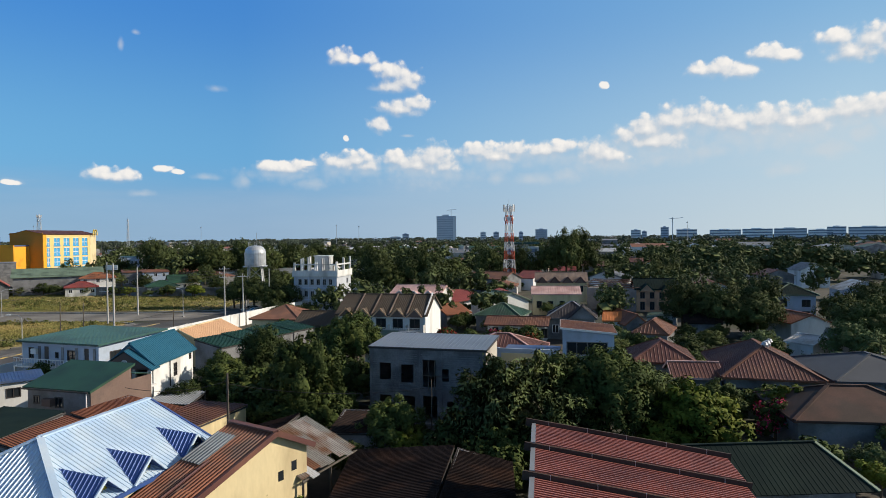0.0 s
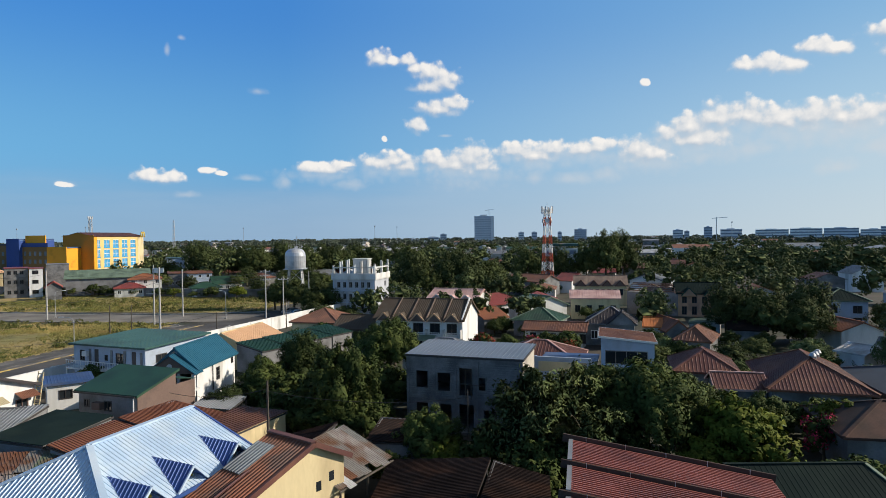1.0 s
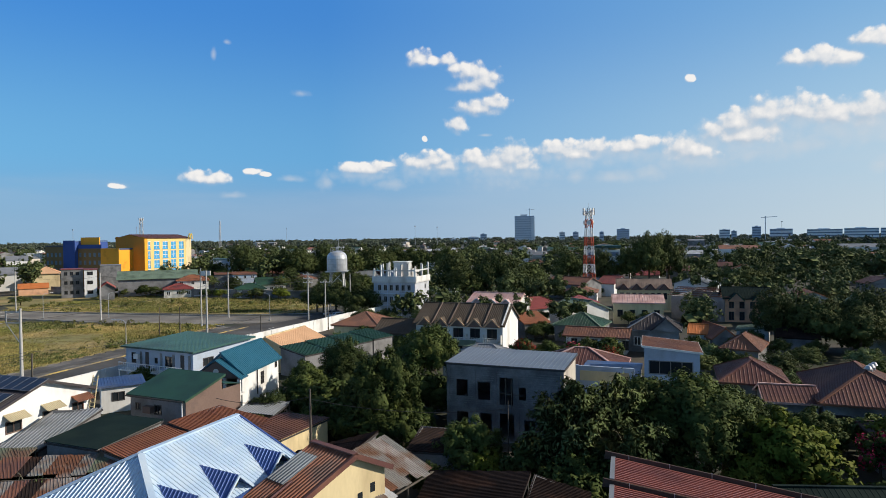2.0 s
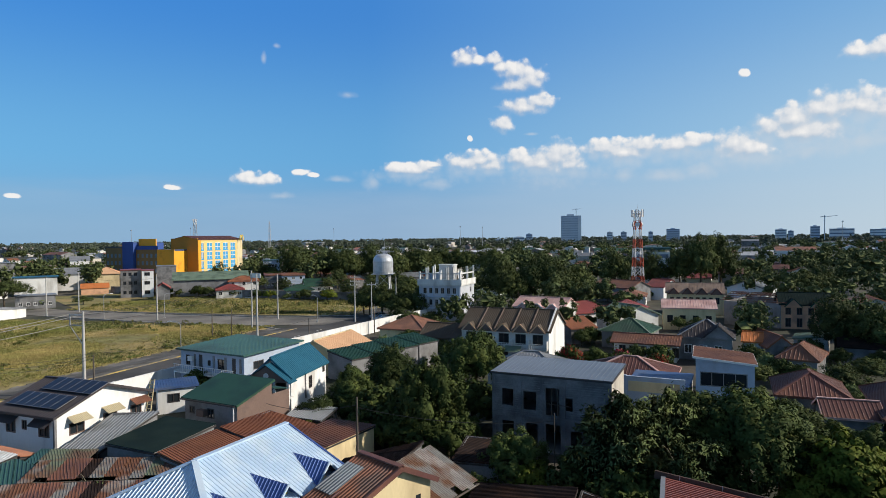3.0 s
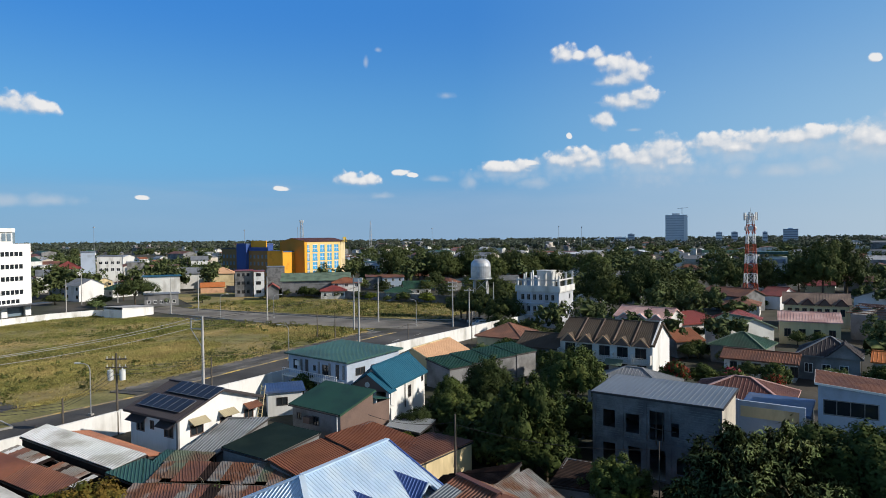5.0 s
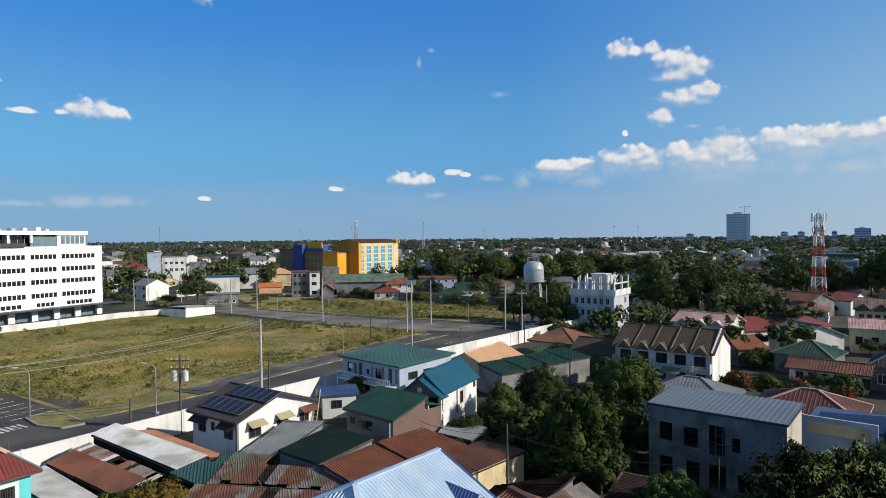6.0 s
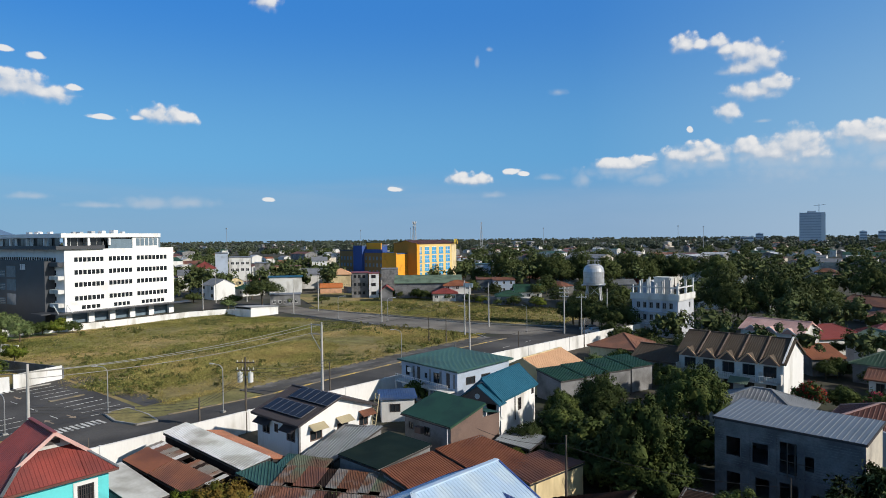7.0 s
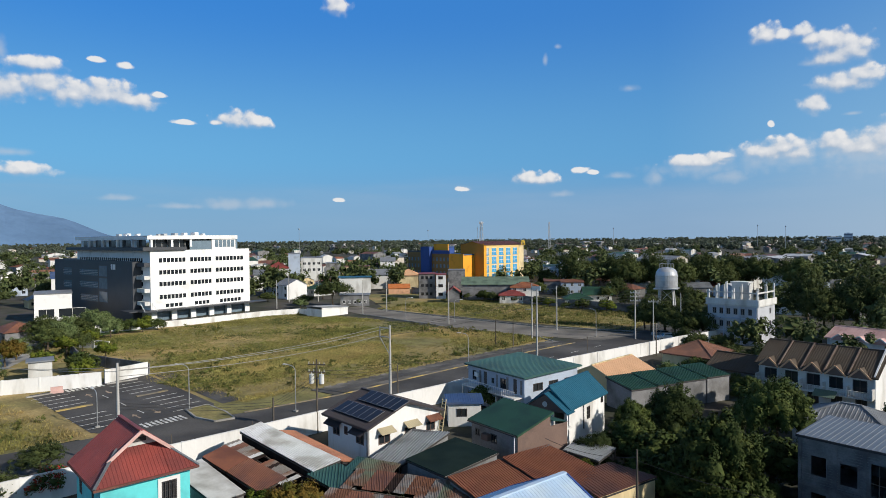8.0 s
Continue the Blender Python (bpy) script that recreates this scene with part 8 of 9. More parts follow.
def palm(name, seed, h, label, nf=14, length=2.6, leaf=None):
    """A tall stem with arching fronds of separate leaflets."""
    rng = np.random.default_rng(seed)
    t = thing(name, 0, 0, 0, 0, label, "palm")
    bm = bmesh.new()
    tube(bm, (0, 0, 0), (0.15, 0.1, h), 0.16, 0.11, 8)
    part("trunk", bm, BARK, t)
    for i in range(nf):
        a = 2 * math.pi * i / nf + rng.random() * 0.3
        lift = 0.2 + 0.9 * rng.random()
        v, f = [], []
        for k in range(16):
            q = (k + 1) / 16
            p = np.array([math.cos(a) * length * q, math.sin(a) * length * q, h + lift * length * q - 1.25 * length * q * q])
            side = np.array([-math.sin(a), math.cos(a), 0])
            for s in (-1, 1):
                tip = p + side * s * 0.6 * math.sin(0.3 + 2.6 * q) + np.array([math.cos(a) * 0.25, math.sin(a) * 0.25, -0.25])
                o = len(v)
                fw = np.array([math.cos(a), math.sin(a), 0]) * 0.09
                v += [p - fw, p + fw, tip]
                f.append((o, o + 1, o + 2))
        ob = new("frond", raw_mesh("frond", v, f, leaf or LEAF))
        ob.parent = t
    return t


def banana(name, seed, label):
    rng = np.random.default_rng(seed)
    t = thing(name, 0, 0, 0, 0, label, "banana plant")
    bm = bmesh.new()
    tube(bm, (0, 0, 0), (0.05, 0, 2.4), 0.16, 0.09, 8)
    part("stem", bm, LEAF_PALE, t)
    for i in range(9):
        a = 2 * math.pi * i / 9 + rng.random() * 0.4
        L, lift = 2.0 + 0.6 * rng.random(), 0.7 + 0.5 * rng.random()
        v, f = [], []
        for k in range(8):
            q = k / 7
            w = 0.34 * math.sin(0.35 + 2.5 * q)
            p = np.array([math.cos(a) * L * q, math.sin(a) * L * q, 2.3 + lift * L * q - 0.85 * L * q * q])
            side = np.array([-math.sin(a), math.cos(a), 0])
            v += [p + side * w - np.array([0, 0, 0.1]), p, p - side * w - np.array([0, 0, 0.1])]
            if k:
                o = 3 * k
                f += [(o - 3, o - 2, o + 1, o), (o - 2, o - 1, o + 2, o + 1)]
        ob = new("leaf_blade", raw_mesh("leaf_blade", v, f, LEAF_YELLOW if i % 3 == 0 else LEAF_PALE))
        ob.parent = t
    return t


PROTO = {
    "mango": tree("mango_tree", 11, 8.5, 4.2, LEAF, 20000, 0.19, "broad dark green mango tree", 12),
    "mango2": tree("mango_tree", 12, 8.0, 3.6, LEAF, 17000, 0.19, "dense dark green tree beside the houses", 10, 0.3, 0.95),
    "dark": tree("shade_tree", 13, 9.0, 3.8, LEAF_DARK, 18000, 0.19, "tall tree with dark dense leaves", 12, 0.28, 1.0),
    "yellow": tree("young_tree", 14, 6.5, 3.0, LEAF_YELLOW, 9000, 0.25, "young tree with yellow-green leaves", 9, 0.3, 0.8, shell=0.55),
    "feather": cane_tree("feathery_tree", 15, 8.2, 3.4, LEAF_PALE, "thin feathery tree with drooping twigs and dry canes"),
    "gold": tree("golden_tree", 16, 5.6, 3.6, LEAF_GOLD, 9000, 0.21, "tree with yellow and copper leaves", 9, 0.4, 0.7),
    "wispy": cane_tree("dry_sapling", 27, 5.6, 1.7, LEAF_PALE, "dry wispy sapling with bare pale stems", 3, 9),
    "shrub": tree("shrub", 17, 2.6, 1.5, LEAF_YELLOW, 3600, 0.14, "bright green shrub beside the houses", 6, 0.3, 0.8, category="shrub"),
    "shrub2": tree("shrub", 18, 2.4, 1.7, LEAF, 4200, 0.14, "dark green shrub beside the houses", 6, 0.3, 0.8, category="shrub"),
    "bloom": tree("bougainvillea", 19, 3.2, 1.5, PETAL, 700, 0.13, "pink flowering bougainvillea bush", 6, 0.3, 0.8, shell=0.5, category="shrub"),
    "redbloom": tree("bougainvillea", 20, 4.0, 2.1, PETAL_RED, 900, 0.15, "red flowering bougainvillea bush", 7, 0.3, 0.8, shell=0.5, category="shrub"),
    "mid": tree("street_tree", 21, 8.0, 4.4, LEAF_MID, 9000, 0.22, "round green tree among the houses", 11),
    "mid2": tree("street_tree", 22, 9.0, 4.2, LEAF_MID_DARK, 9000, 0.22, "dark round tree among the houses", 11, 0.25, 0.95),
    "mid3": tree("street_tree", 23, 7.0, 3.4, LEAF_PALE, 6500, 0.2, "pale green tree among the houses", 9, 0.3, 0.9, shell=0.5),
    "acacia": tree("spreading_tree", 24, 8.0, 6.0, LEAF_MID_DARK, 9000, 0.22, "spreading tree with a flat dark crown", 12, 0.62, 0.4),
    "palm": palm("coconut_palm", 25, 7.5, "slender coconut palm with arching fronds", leaf=LEAF),
    "banana": banana("banana_plant", 26, "banana plant with broad pale leaves"),
}
for k, ob in enumerate(PROTO.values()):
    ob.matrix_world = pose(30 + 9 * k, -60 - (k % 3) * 9, 0)      # the first of each kind stands behind the viewpoint

USED = {}


def plant(kind, x, y, s=1.0, sz=1.0, turn=None, group=""):
    """Another tree of a kind, turned and scaled; the first one asked for is the model itself."""
    turn = random.uniform(0, 360) if turn is None else turn
    m = pose(x, y, 0, 0, 0, turn) @ Matrix.Diagonal((s, s, s * sz, 1))
    if kind not in USED:
        USED[kind] = True
        PROTO[kind].matrix_world = m
        if group:
            PROTO[kind]["group"] = group
        return PROTO[kind]
    base = PROTO[kind]
    keep = base.matrix_world.copy()
    base.matrix_world = pose(0, 0, 0)
    ob = copy_thing(base, m)
    base.matrix_world = keep
    if group:
        ob["group"] = group
    return ob


random.seed(31)
# beside the unfinished house and the lane
plant("mango2", -12.3, 54.2, 0.82, 1.22, 20), plant("dark", -19.0, 67.0, 0.68, 1.15, 200), plant("mango2", -24.8, 70.0, 0.5, 1.05, 130), plant("mango", -10.4, 71.0, 0.9, 1.05, 45)
plant("mango2", -13.6, 61.6, 0.5, 0.7, 300)
plant("mango2", -4.0, 46.4, 0.62, 0.95, 15), plant("shrub", -2.6, 44.6, 1.2, 1.0)
plant("feather", 3.4, 44.6, 1.05, 1.0, 40), plant("feather", 6.2, 46.4, 1.1, 1.0, 160), plant("feather", 7.4, 43.8, 0.85, 1.0, 250), plant("feather", 4.6, 48.4, 0.95, 1.0, 310)
plant("mango", 12.2, 47.2, 0.98, 0.95, 80), plant("mango", 9.6, 50.0, 0.85, 1.0, 220), plant("mango2", 15.0, 49.0, 0.78, 0.95, 10)
plant("yellow", 17.6, 44.0, 1.0, 0.95, 60), plant("mango2", 16.4, 46.4, 0.72, 0.9, 190), plant("yellow", 15.0, 42.6, 0.7, 0.9, 20)
plant("mango2", -21.6, 61.6, 0.72, 0.85, 100), plant("dark", -24.2, 58.6, 0.55, 0.7, 240), plant("shrub", -23.6, 53.6, 0.95, 1.0)
plant("mango2", -16.4, 57.6, 0.5, 1.0, 310), plant("shrub2", -18.4, 55.0, 1.3, 1.0, 35), plant("mid", -21.6, 64.0, 0.4, 0.9, 140)
plant("shrub", -8.0, 47.4, 0.9, 0.6), plant("shrub2", 1.2, 48.8, 1.2), plant("shrub2", -6.4, 43.6, 1.0), plant("shrub", 22.8, 40.5, 0.9)
plant("banana", 15.2, 52.0, 0.9), plant("banana", 19.5, 53.5, 0.8), plant("banana", 21.6, 50.6, 0.9)
plant("gold", -37.6, 31.8, 0.72, 0.95, 50), plant("yellow", -40.2, 31.0, 0.6, 0.9, 190), plant("gold", -34.0, 31.6, 0.6, 0.9, 290)
plant("wispy", -31.6, 37.6, 0.8, 0.9, 10), plant("wispy", -33.8, 39.4, 0.7, 0.95, 110), plant("wispy", -29.6, 38.4, 0.6, 0.9, 60)
plant("feather", -9.4, 31.8, 0.62, 0.7, 200), plant("yellow", -7.2, 31.6, 0.55, 0.95, 90)
plant("yellow", 28.8, 52.6, 0.65, 0.95), plant("bloom", 26.6, 50.4, 1.1), plant("mango2", 23.8, 54.6, 0.6, 0.8), plant("mid3", 33.6, 45.0, 0.62, 0.8), plant("feather", 24.4, 31.0, 0.42, 0.7)
plant("banana", 38.5, 47.6, 1.0), plant("banana", 40.5, 44.6, 1.0), plant("palm", 42.5, 49.5, 0.8, 0.7), plant("mango2", 45.5, 52.5, 0.7, 0.8)
# round the middle houses
plant("redbloom", 0.2, 91.0, 1.0), plant("bloom", 7.0, 88.4, 1.2), plant("redbloom", 11.6, 87.6, 0.9), plant("mango2", 4.0, 92.5, 0.55, 0.7), plant("mid", 9.0, 89.4, 0.5, 0.65)
plant("mid", 45.0, 103.0, 0.95, 1.05), plant("mid2", 40.6, 106.6, 0.9, 1.1), plant("mid", 49.6, 99.5, 0.85, 1.0), plant("mid2", 52.4, 105.0, 0.95, 1.1), plant("mid3", 44.6, 88.0, 0.7, 0.7), plant("mid", 38.2, 90.5, 0.55, 0.65)
plant("mid2", 31.2, 80.4, 0.6, 0.7), plant("mid", 22.5, 84.6, 0.6, 0.65), plant("mid3", 27.0, 93.0, 0.6, 0.7), plant("mid", 27.6, 77.0, 0.5, 0.6)
plant("mid3", 50.0, 76.5, 0.95, 0.95), plant("mid", 54.5, 79.0, 1.0, 1.0), plant("mid3", 58.6, 74.2, 1.0, 0.95), plant("acacia", 56.5, 84.0, 0.9, 1.0), plant("palm", 47.6, 68.6, 0.8, 0.8), plant("banana", 51.2, 70.2, 1.1), plant("banana", 47.0, 72.0, 1.0), plant("banana", 55.0, 66.2, 1.1), plant("palm", 61.4, 72.0, 0.9, 0.85)
plant("mid2", -8.4, 170, 1.25, 1.2), plant("mid", -14.5, 166, 1.1, 1.1), plant("mid2", -2.6, 168, 1.15, 1.15), plant("mid2", -18.6, 175, 1.2, 1.2), plant("mid", 3.0, 176, 1.1, 1.1), plant("palm", -12.0, 158, 0.9, 0.9), plant("palm", -19.0, 150, 0.9, 0.8), plant("mid", -10.0, 150.0, 0.7, 0.8)
plant("mid", 43.5, 222, 1.45, 1.5), plant("mid2", 50.5, 226, 1.35, 1.45), plant("mid", 37.6, 226, 1.2, 1.3), plant("mid", 16.0, 224, 1.1, 1.3), plant("mid2", 27.6, 222, 1.1, 1.3), plant("mid", 67.5, 200, 1.0, 1.0), plant("mid2", 73.0, 204, 1.0, 1.0)
plant("mid", -38.6, 143.5, 0.85, 0.85), plant("mid2", -34.4, 146.5, 0.9, 0.9), plant("mid", -41.5, 150, 0.75, 0.8), plant("mid2", -30.6, 138.5, 0.48, 0.5), plant("mid", -26.6, 131.0, 0.48, 0.5), plant("mid2", -22.0, 127.6, 0.48, 0.5), plant("mid", -30.0, 127.5, 0.48, 0.5), plant("mid3", -33.0, 120.5, 0.48, 0.5)
plant("mid", -18.6, 121.5, 0.48, 0.5), plant("mid2", -13.6, 113.0, 0.7, 0.6), plant("mid", -8.4, 112.5, 0.6, 0.5), plant("mid3", -24.0, 117.8, 0.48, 0.5), plant("mid2", -27.6, 112.5, 0.55, 0.5), plant("mid", -21.4, 110.6, 0.55, 0.45), plant("mango2", -20.6, 103.0, 0.6, 0.6)
plant("mango2", -20.6, 69.4, 0.6, 0.8, 70), plant("mid", -15.0, 79.0, 0.5, 0.7), plant("mango2", -12.0, 86.5, 0.7, 0.8, 150), plant("mid3", -17.6, 78.6, 0.4, 0.6)
for k in range(9):
    plant("mid2" if k % 2 else "mid", 66 + 9 * k + random.uniform(-3, 3), 118 + random.uniform(-18, 26), random.uniform(0.75, 1.1), 1.0)
# round the office and the car park
for x, y, k, s in ((-148, 62, "mid3", 0.9), (-154, 64, "mid3", 0.85), (-158, 62, "mid", 0.8), (-163, 66, "mid3", 0.8), (-168, 72, "mid3", 0.75), (-170, 78, "mid3", 0.8), (-175, 80, "mid3", 0.8), (-160, 83, "shrub2", 1.3), (-162, 88, "shrub", 1.4), (-158, 79, "shrub2", 1.5), (-144, 66, "shrub", 1.5), (-150, 68, "shrub2", 1.5), (-137, 58, "shrub", 1.6), (-152, 74, "mid3", 0.75), (-158, 70, "mid", 0.6), (-166, 78, "mid3", 0.8), (-172, 82, "mid3", 0.7), (-146, 58, "mid", 0.7), (-140, 50, "mid3", 0.7), (-134, 46, "gold", 0.9), (-128, 41, "mid3", 0.7), (-122, 48, "shrub", 1.6), (-117, 52, "shrub2", 1.5), (-112, 50, "shrub", 1.4), (-139, 62, "mid", 0.5), (-125, 60, "shrub", 1.5), (-156, 88, "shrub2", 1.2), (-154, 83, "shrub", 1.3), (-118, 38, "mid", 0.5), (-126, 34, "mid3", 0.6)):
    plant(k, x, y, s, 0.9)
plant("palm", -150, 66, 0.6, 0.6), plant("palm", -142, 56, 0.6, 0.6), plant("palm", -122, 40, 0.6, 0.6)
plant("acacia", -158, 152, 1.0, 1.0), plant("mid3", -163, 142, 0.7, 0.6), plant("mid", -170, 150, 0.7, 0.6), plant("mid3", -152, 160, 0.7, 0.6), plant("mid", -180, 168, 0.8, 0.7), plant("mid", -146, 168, 0.6, 0.5), plant("mid3", -150, 142, 0.5, 0.4), plant("mid", -190, 150, 0.7, 0.6)
plant("mid2", -70.0, 27.0, 0.5, 0.6), plant("mid", -64.5, 20.5, 0.6, 0.6), plant("redbloom", -62.0, 24.6, 0.9, 0.8), plant("mid3", -58.6, 19.0, 0.5, 0.6)
plant("mid", -118, 240, 0.9, 0.9), plant("mid2", -124, 246, 1.0, 1.0), plant("mid", -112, 248, 0.9, 0.9)

# low planting that hides the shed walls, the street wall and the foot of the white block
for x, y, k, sc in ((-24.6, 77.6, "mango2", 0.38), (-16.6, 91.0, "mango2", 0.6), (-25.6, 74.0, "shrub2", 1.3), (-33.6, 128.6, "mid2", 0.45), (-29.6, 123.4, "mid", 0.45), (-25.0, 121.0, "mid2", 0.45), (-33.6, 134.0, "mid", 0.45), (-37.6, 137.6, "mid2", 0.45), (-28.6, 133.2, "mid", 0.45), (-22.0, 112.2, "mid", 0.55), (-17.4, 112.0, "mid2", 0.7), (-31.0, 104.0, "mid3", 0.45), (-45.4, 150.4, "mid2", 0.95), (-49.0, 151.6, "mid", 0.85), (-42.6, 149.0, "mid", 0.9), (-51.6, 155.0, "mid2", 0.8)):
    plant(k, x, y, sc, 0.85)
for k in range(20):
    f = k / 19
    plant(("mid", "shrub2", "mid2", "shrub")[k % 4], -150 + 100 * f + random.uniform(-2, 2), 199 - 16 * f + random.uniform(-4, 1), (0.4, 1.6, 0.45, 1.5)[k % 4] * random.uniform(0.8, 1.2), 0.8)
for x, y, k, sc in ((-112, 214, "mid", 0.8), (-98, 206, "mid2", 0.7), (-84, 212, "mid", 0.75), (-72, 200, "mid2", 0.7), (-62, 192, "mid", 0.7), (-54, 186, "mid2", 0.8), (-130, 228, "mid", 0.9), (-88, 232, "mid2", 0.9), (-70, 226, "mid", 1.0), (-58, 210, "mid2", 1.0), (-50, 198, "mid", 0.9), (-46, 176, "mid2", 0.75)):
    plant(k, x, y, sc, 0.85)
# gardens between the hip-roofed houses
for x, y, k, sc in ((22.0, 57.4, "mango2", 0.5), (25.0, 57.0, "mid3", 0.5), (28.6, 55.6, "shrub2", 1.5), (33.0, 54.6, "shrub", 1.2), (36.6, 54.6, "mid3", 0.5), (24.6, 42.6, "shrub2", 1.3), (29.4, 43.0, "mid3", 0.4), (33.6, 42.4, "shrub2", 1.4), (38.0, 42.2, "mid3", 0.45), (27.6, 39.6, "shrub", 1.0), (19.4, 60.6, "mid", 0.6), (18.0, 68.4, "mid", 0.55), (12.6, 61.6, "shrub2", 1.5), (30.0, 74.6, "mid3", 0.5), (36.0, 72.4, "mid", 0.5), (42.4, 70.4, "mid3", 0.55), (20.4, 64.6, "shrub", 1.5)):
    plant(k, x, y, sc, 0.85)
# dark undergrowth in the shaded yards
random.seed(12)
for k in range(16):
    x, y = -20 + 15 * random.random(), 55 + 14 * random.random()
    if not (-8.5 < x < 5 and 52 < y < 63):
        plant("shrub2" if k % 3 else "mango2", x, y, (1.7 if k % 3 else 0.5) * random.uniform(0.9, 1.3), 0.9)
plant("mango2", -12.5, 53.6, 0.72, 0.62, 200), plant("shrub2", -10.2, 53.4, 1.4), plant("shrub2", -14.8, 54.2, 1.5)
# bushes along the fronts of the middle houses
for ob in [o for o in scene.objects if o.parent is None and o.get("category") == "house" and 76 < o.matrix_world.translation.y < 215 and -60 < o.matrix_world.translation.x < 62]:
    for k in range(2):
        p = ob.matrix_world @ Vector((random.uniform(-3.6, 3.6), -5.4 - random.random() * 1.4, 0))
        plant(*random.choice((("shrub2", p.x, p.y, 1.2), ("mid3", p.x, p.y, 0.34), ("mid", p.x, p.y, 0.34))))
for x, y in ((3.6, 42.0), (6.6, 42.6), (0.8, 44.6), (10.4, 44.6), (5.2, 48.0)):
    plant("shrub2", x, y, 1.5, 1.0)



# ---- town and woods farther off ----
def polar(az, dist):
    """A place by its bearing (degrees clockwise from the first view) and distance."""
    a = radians(az)
    return dist * math.sin(a), dist * math.cos(a)


def open_ground(x, y):
    """Street, lots and the office grounds stay free of town houses and woods."""
    if -165 < x < -30 and 20 < y < 232:
        return True
    if -240 < x < -140 and 60 < y < 140:
        return True
    return math.hypot(x, y) < 95 and x < 60


def taken_places():
    return [(o.matrix_world.translation.x, o.matrix_world.translation.y) for o in scene.objects if o.parent is None and o.type == "EMPTY"]


def town_models():
    random.seed(77)
    mats = [(OFFWHITE, R_RUST), (GREYWALL, R_BROWN), (CREAM, R_BRIGHTRED), (WHITEWALL, R_GREY), (OFFWHITE, R_GREEN), (PALEBLUE, R_SILVER), (GREYWALL, R_MAROON), (WHITEWALL, R_TERRA), (CREAM, R_PALEGREY), (OFFWHITE, R_MIDBLUE)]
    words = ("rust-red", "dull brown", "bright red", "grey", "green", "galvanised", "maroon", "terracotta", "pale grey", "blue")
    out = []
    for k, ((wl, rf), word) in enumerate(zip(mats, words)):
        w, d, h = random.uniform(7, 11), random.uniform(7, 10), 3.0 if k % 3 else 5.6
        kind = ("gx", "hip", "gy")[k % 3]
        holes = {"f": row_of(2, w, 1.0, 2.2, 1.3)}
        if h > 4:
            holes["f"] += row_of(2, w, 3.8, 4.9, 1.3)
        out.append(house("town_house", *polar(150 + 8 * k, 60), 0, w, d, h, f"town house with a {word} metal roof", wl, (kind, random.uniform(1.4, 2.2), 0.4, rf, 0.8), holes, group="town houses", frame_mat=DARKTRIM, fascia=0.0))
    return out


def fill_town():
    models = town_models()
    used = taken_places()
    random.seed(91)
    first = set()
    made = 0
    for _ in range(4000):
        az = random.uniform(-74, 42)
        dist = 105 + 330 * random.random() ** 0.8
        x, y = polar(az, dist)
        if open_ground(x, y) or any((x - a) ** 2 + (y - b) ** 2 < 150 for a, b in used):
            continue
        if az > 5 and random.random() < 0.45:
            continue
        k = random.randrange(len(models))
        m = pose(x, y, 0, 0, 0, random.choice((-12, 78, -8, 82, 168)) + random.uniform(-6, 6))
        if k in first:
            keep = models[k].matrix_world.copy()
            models[k].matrix_world = pose(0, 0, 0)
            copy_thing(models[k], m)
            models[k].matrix_world = keep
        else:
            first.add(k)
            models[k].matrix_world = m
        used.append((x, y))
        made += 1
        if made >= 130:
            break


fill_town()


def far_houses():
    """Roofs beyond the nearer town, too small to tell apart: one mesh."""
    rng = random.Random(5)
    mats = [OFFWHITE, GREYWALL, R_RUST, R_BROWN, R_MAROON, R_SILVER, R_GREEN, R_PALEGREY, R_TERRA, R_GREY, PALECOAT]
    v, f, mi = [], [], []
    for _ in range(1700):
        az, dist = rng.uniform(-82, 44), 400 + 1900 * rng.random() ** 1.5
        x, y = polar(az, dist)
        if open_ground(x, y) or noise.noise(Vector((x * 0.006, y * 0.006, 4.0))) < rng.uniform(-0.35, 0.2):
            continue
        big = rng.random() < 0.12
        w, d, h = rng.uniform(7, 12) * (2.2 if big else 1), rng.uniform(7, 11) * (1.6 if big else 1), rng.choice((3.2, 3.4, 6.0, 6.4)) + (3 if big else 0)
        rz = radians(rng.choice((-12, 78)) + rng.uniform(-8, 8))
        c, s = math.cos(rz), math.sin(rz)
        top = h + rng.uniform(1.0, 2.4)
        o = len(v)
        for px, py, pz in ((-w, -d, 0), (w, -d, 0), (w, d, 0), (-w, d, 0), (-w, -d, h), (w, -d, h), (w, d, h), (-w, d, h), (-w * 1.05, 0, top), (w * 1.05, 0, top)):
            v.append((x + (px * c - py * s) / 2, y + (px * s + py * c) / 2, pz))
        wall, roof = rng.choice((0, 0, 1, 10)), rng.randrange(2, 10)
        for q, m in (((0, 1, 5, 4), wall), ((1, 2, 6, 5), wall), ((2, 3, 7, 6), wall), ((3, 0, 4, 7), wall), ((4, 5, 9, 8), roof), ((6, 7, 8, 9), roof), ((5, 6, 9), wall), ((7, 4, 8), wall)):
            f.append(tuple(o + i for i in q))
            mi.append(m)
    me = bpy.data.meshes.new("far_houses")
    me.from_pydata(v, [], f)
    for m in mats:
        me.materials.append(m)
    me.polygons.foreach_set("material_index", mi)
    tagged(new("far_houses", me), "low town houses spread out to the horizon", "houses", "", "stuff")


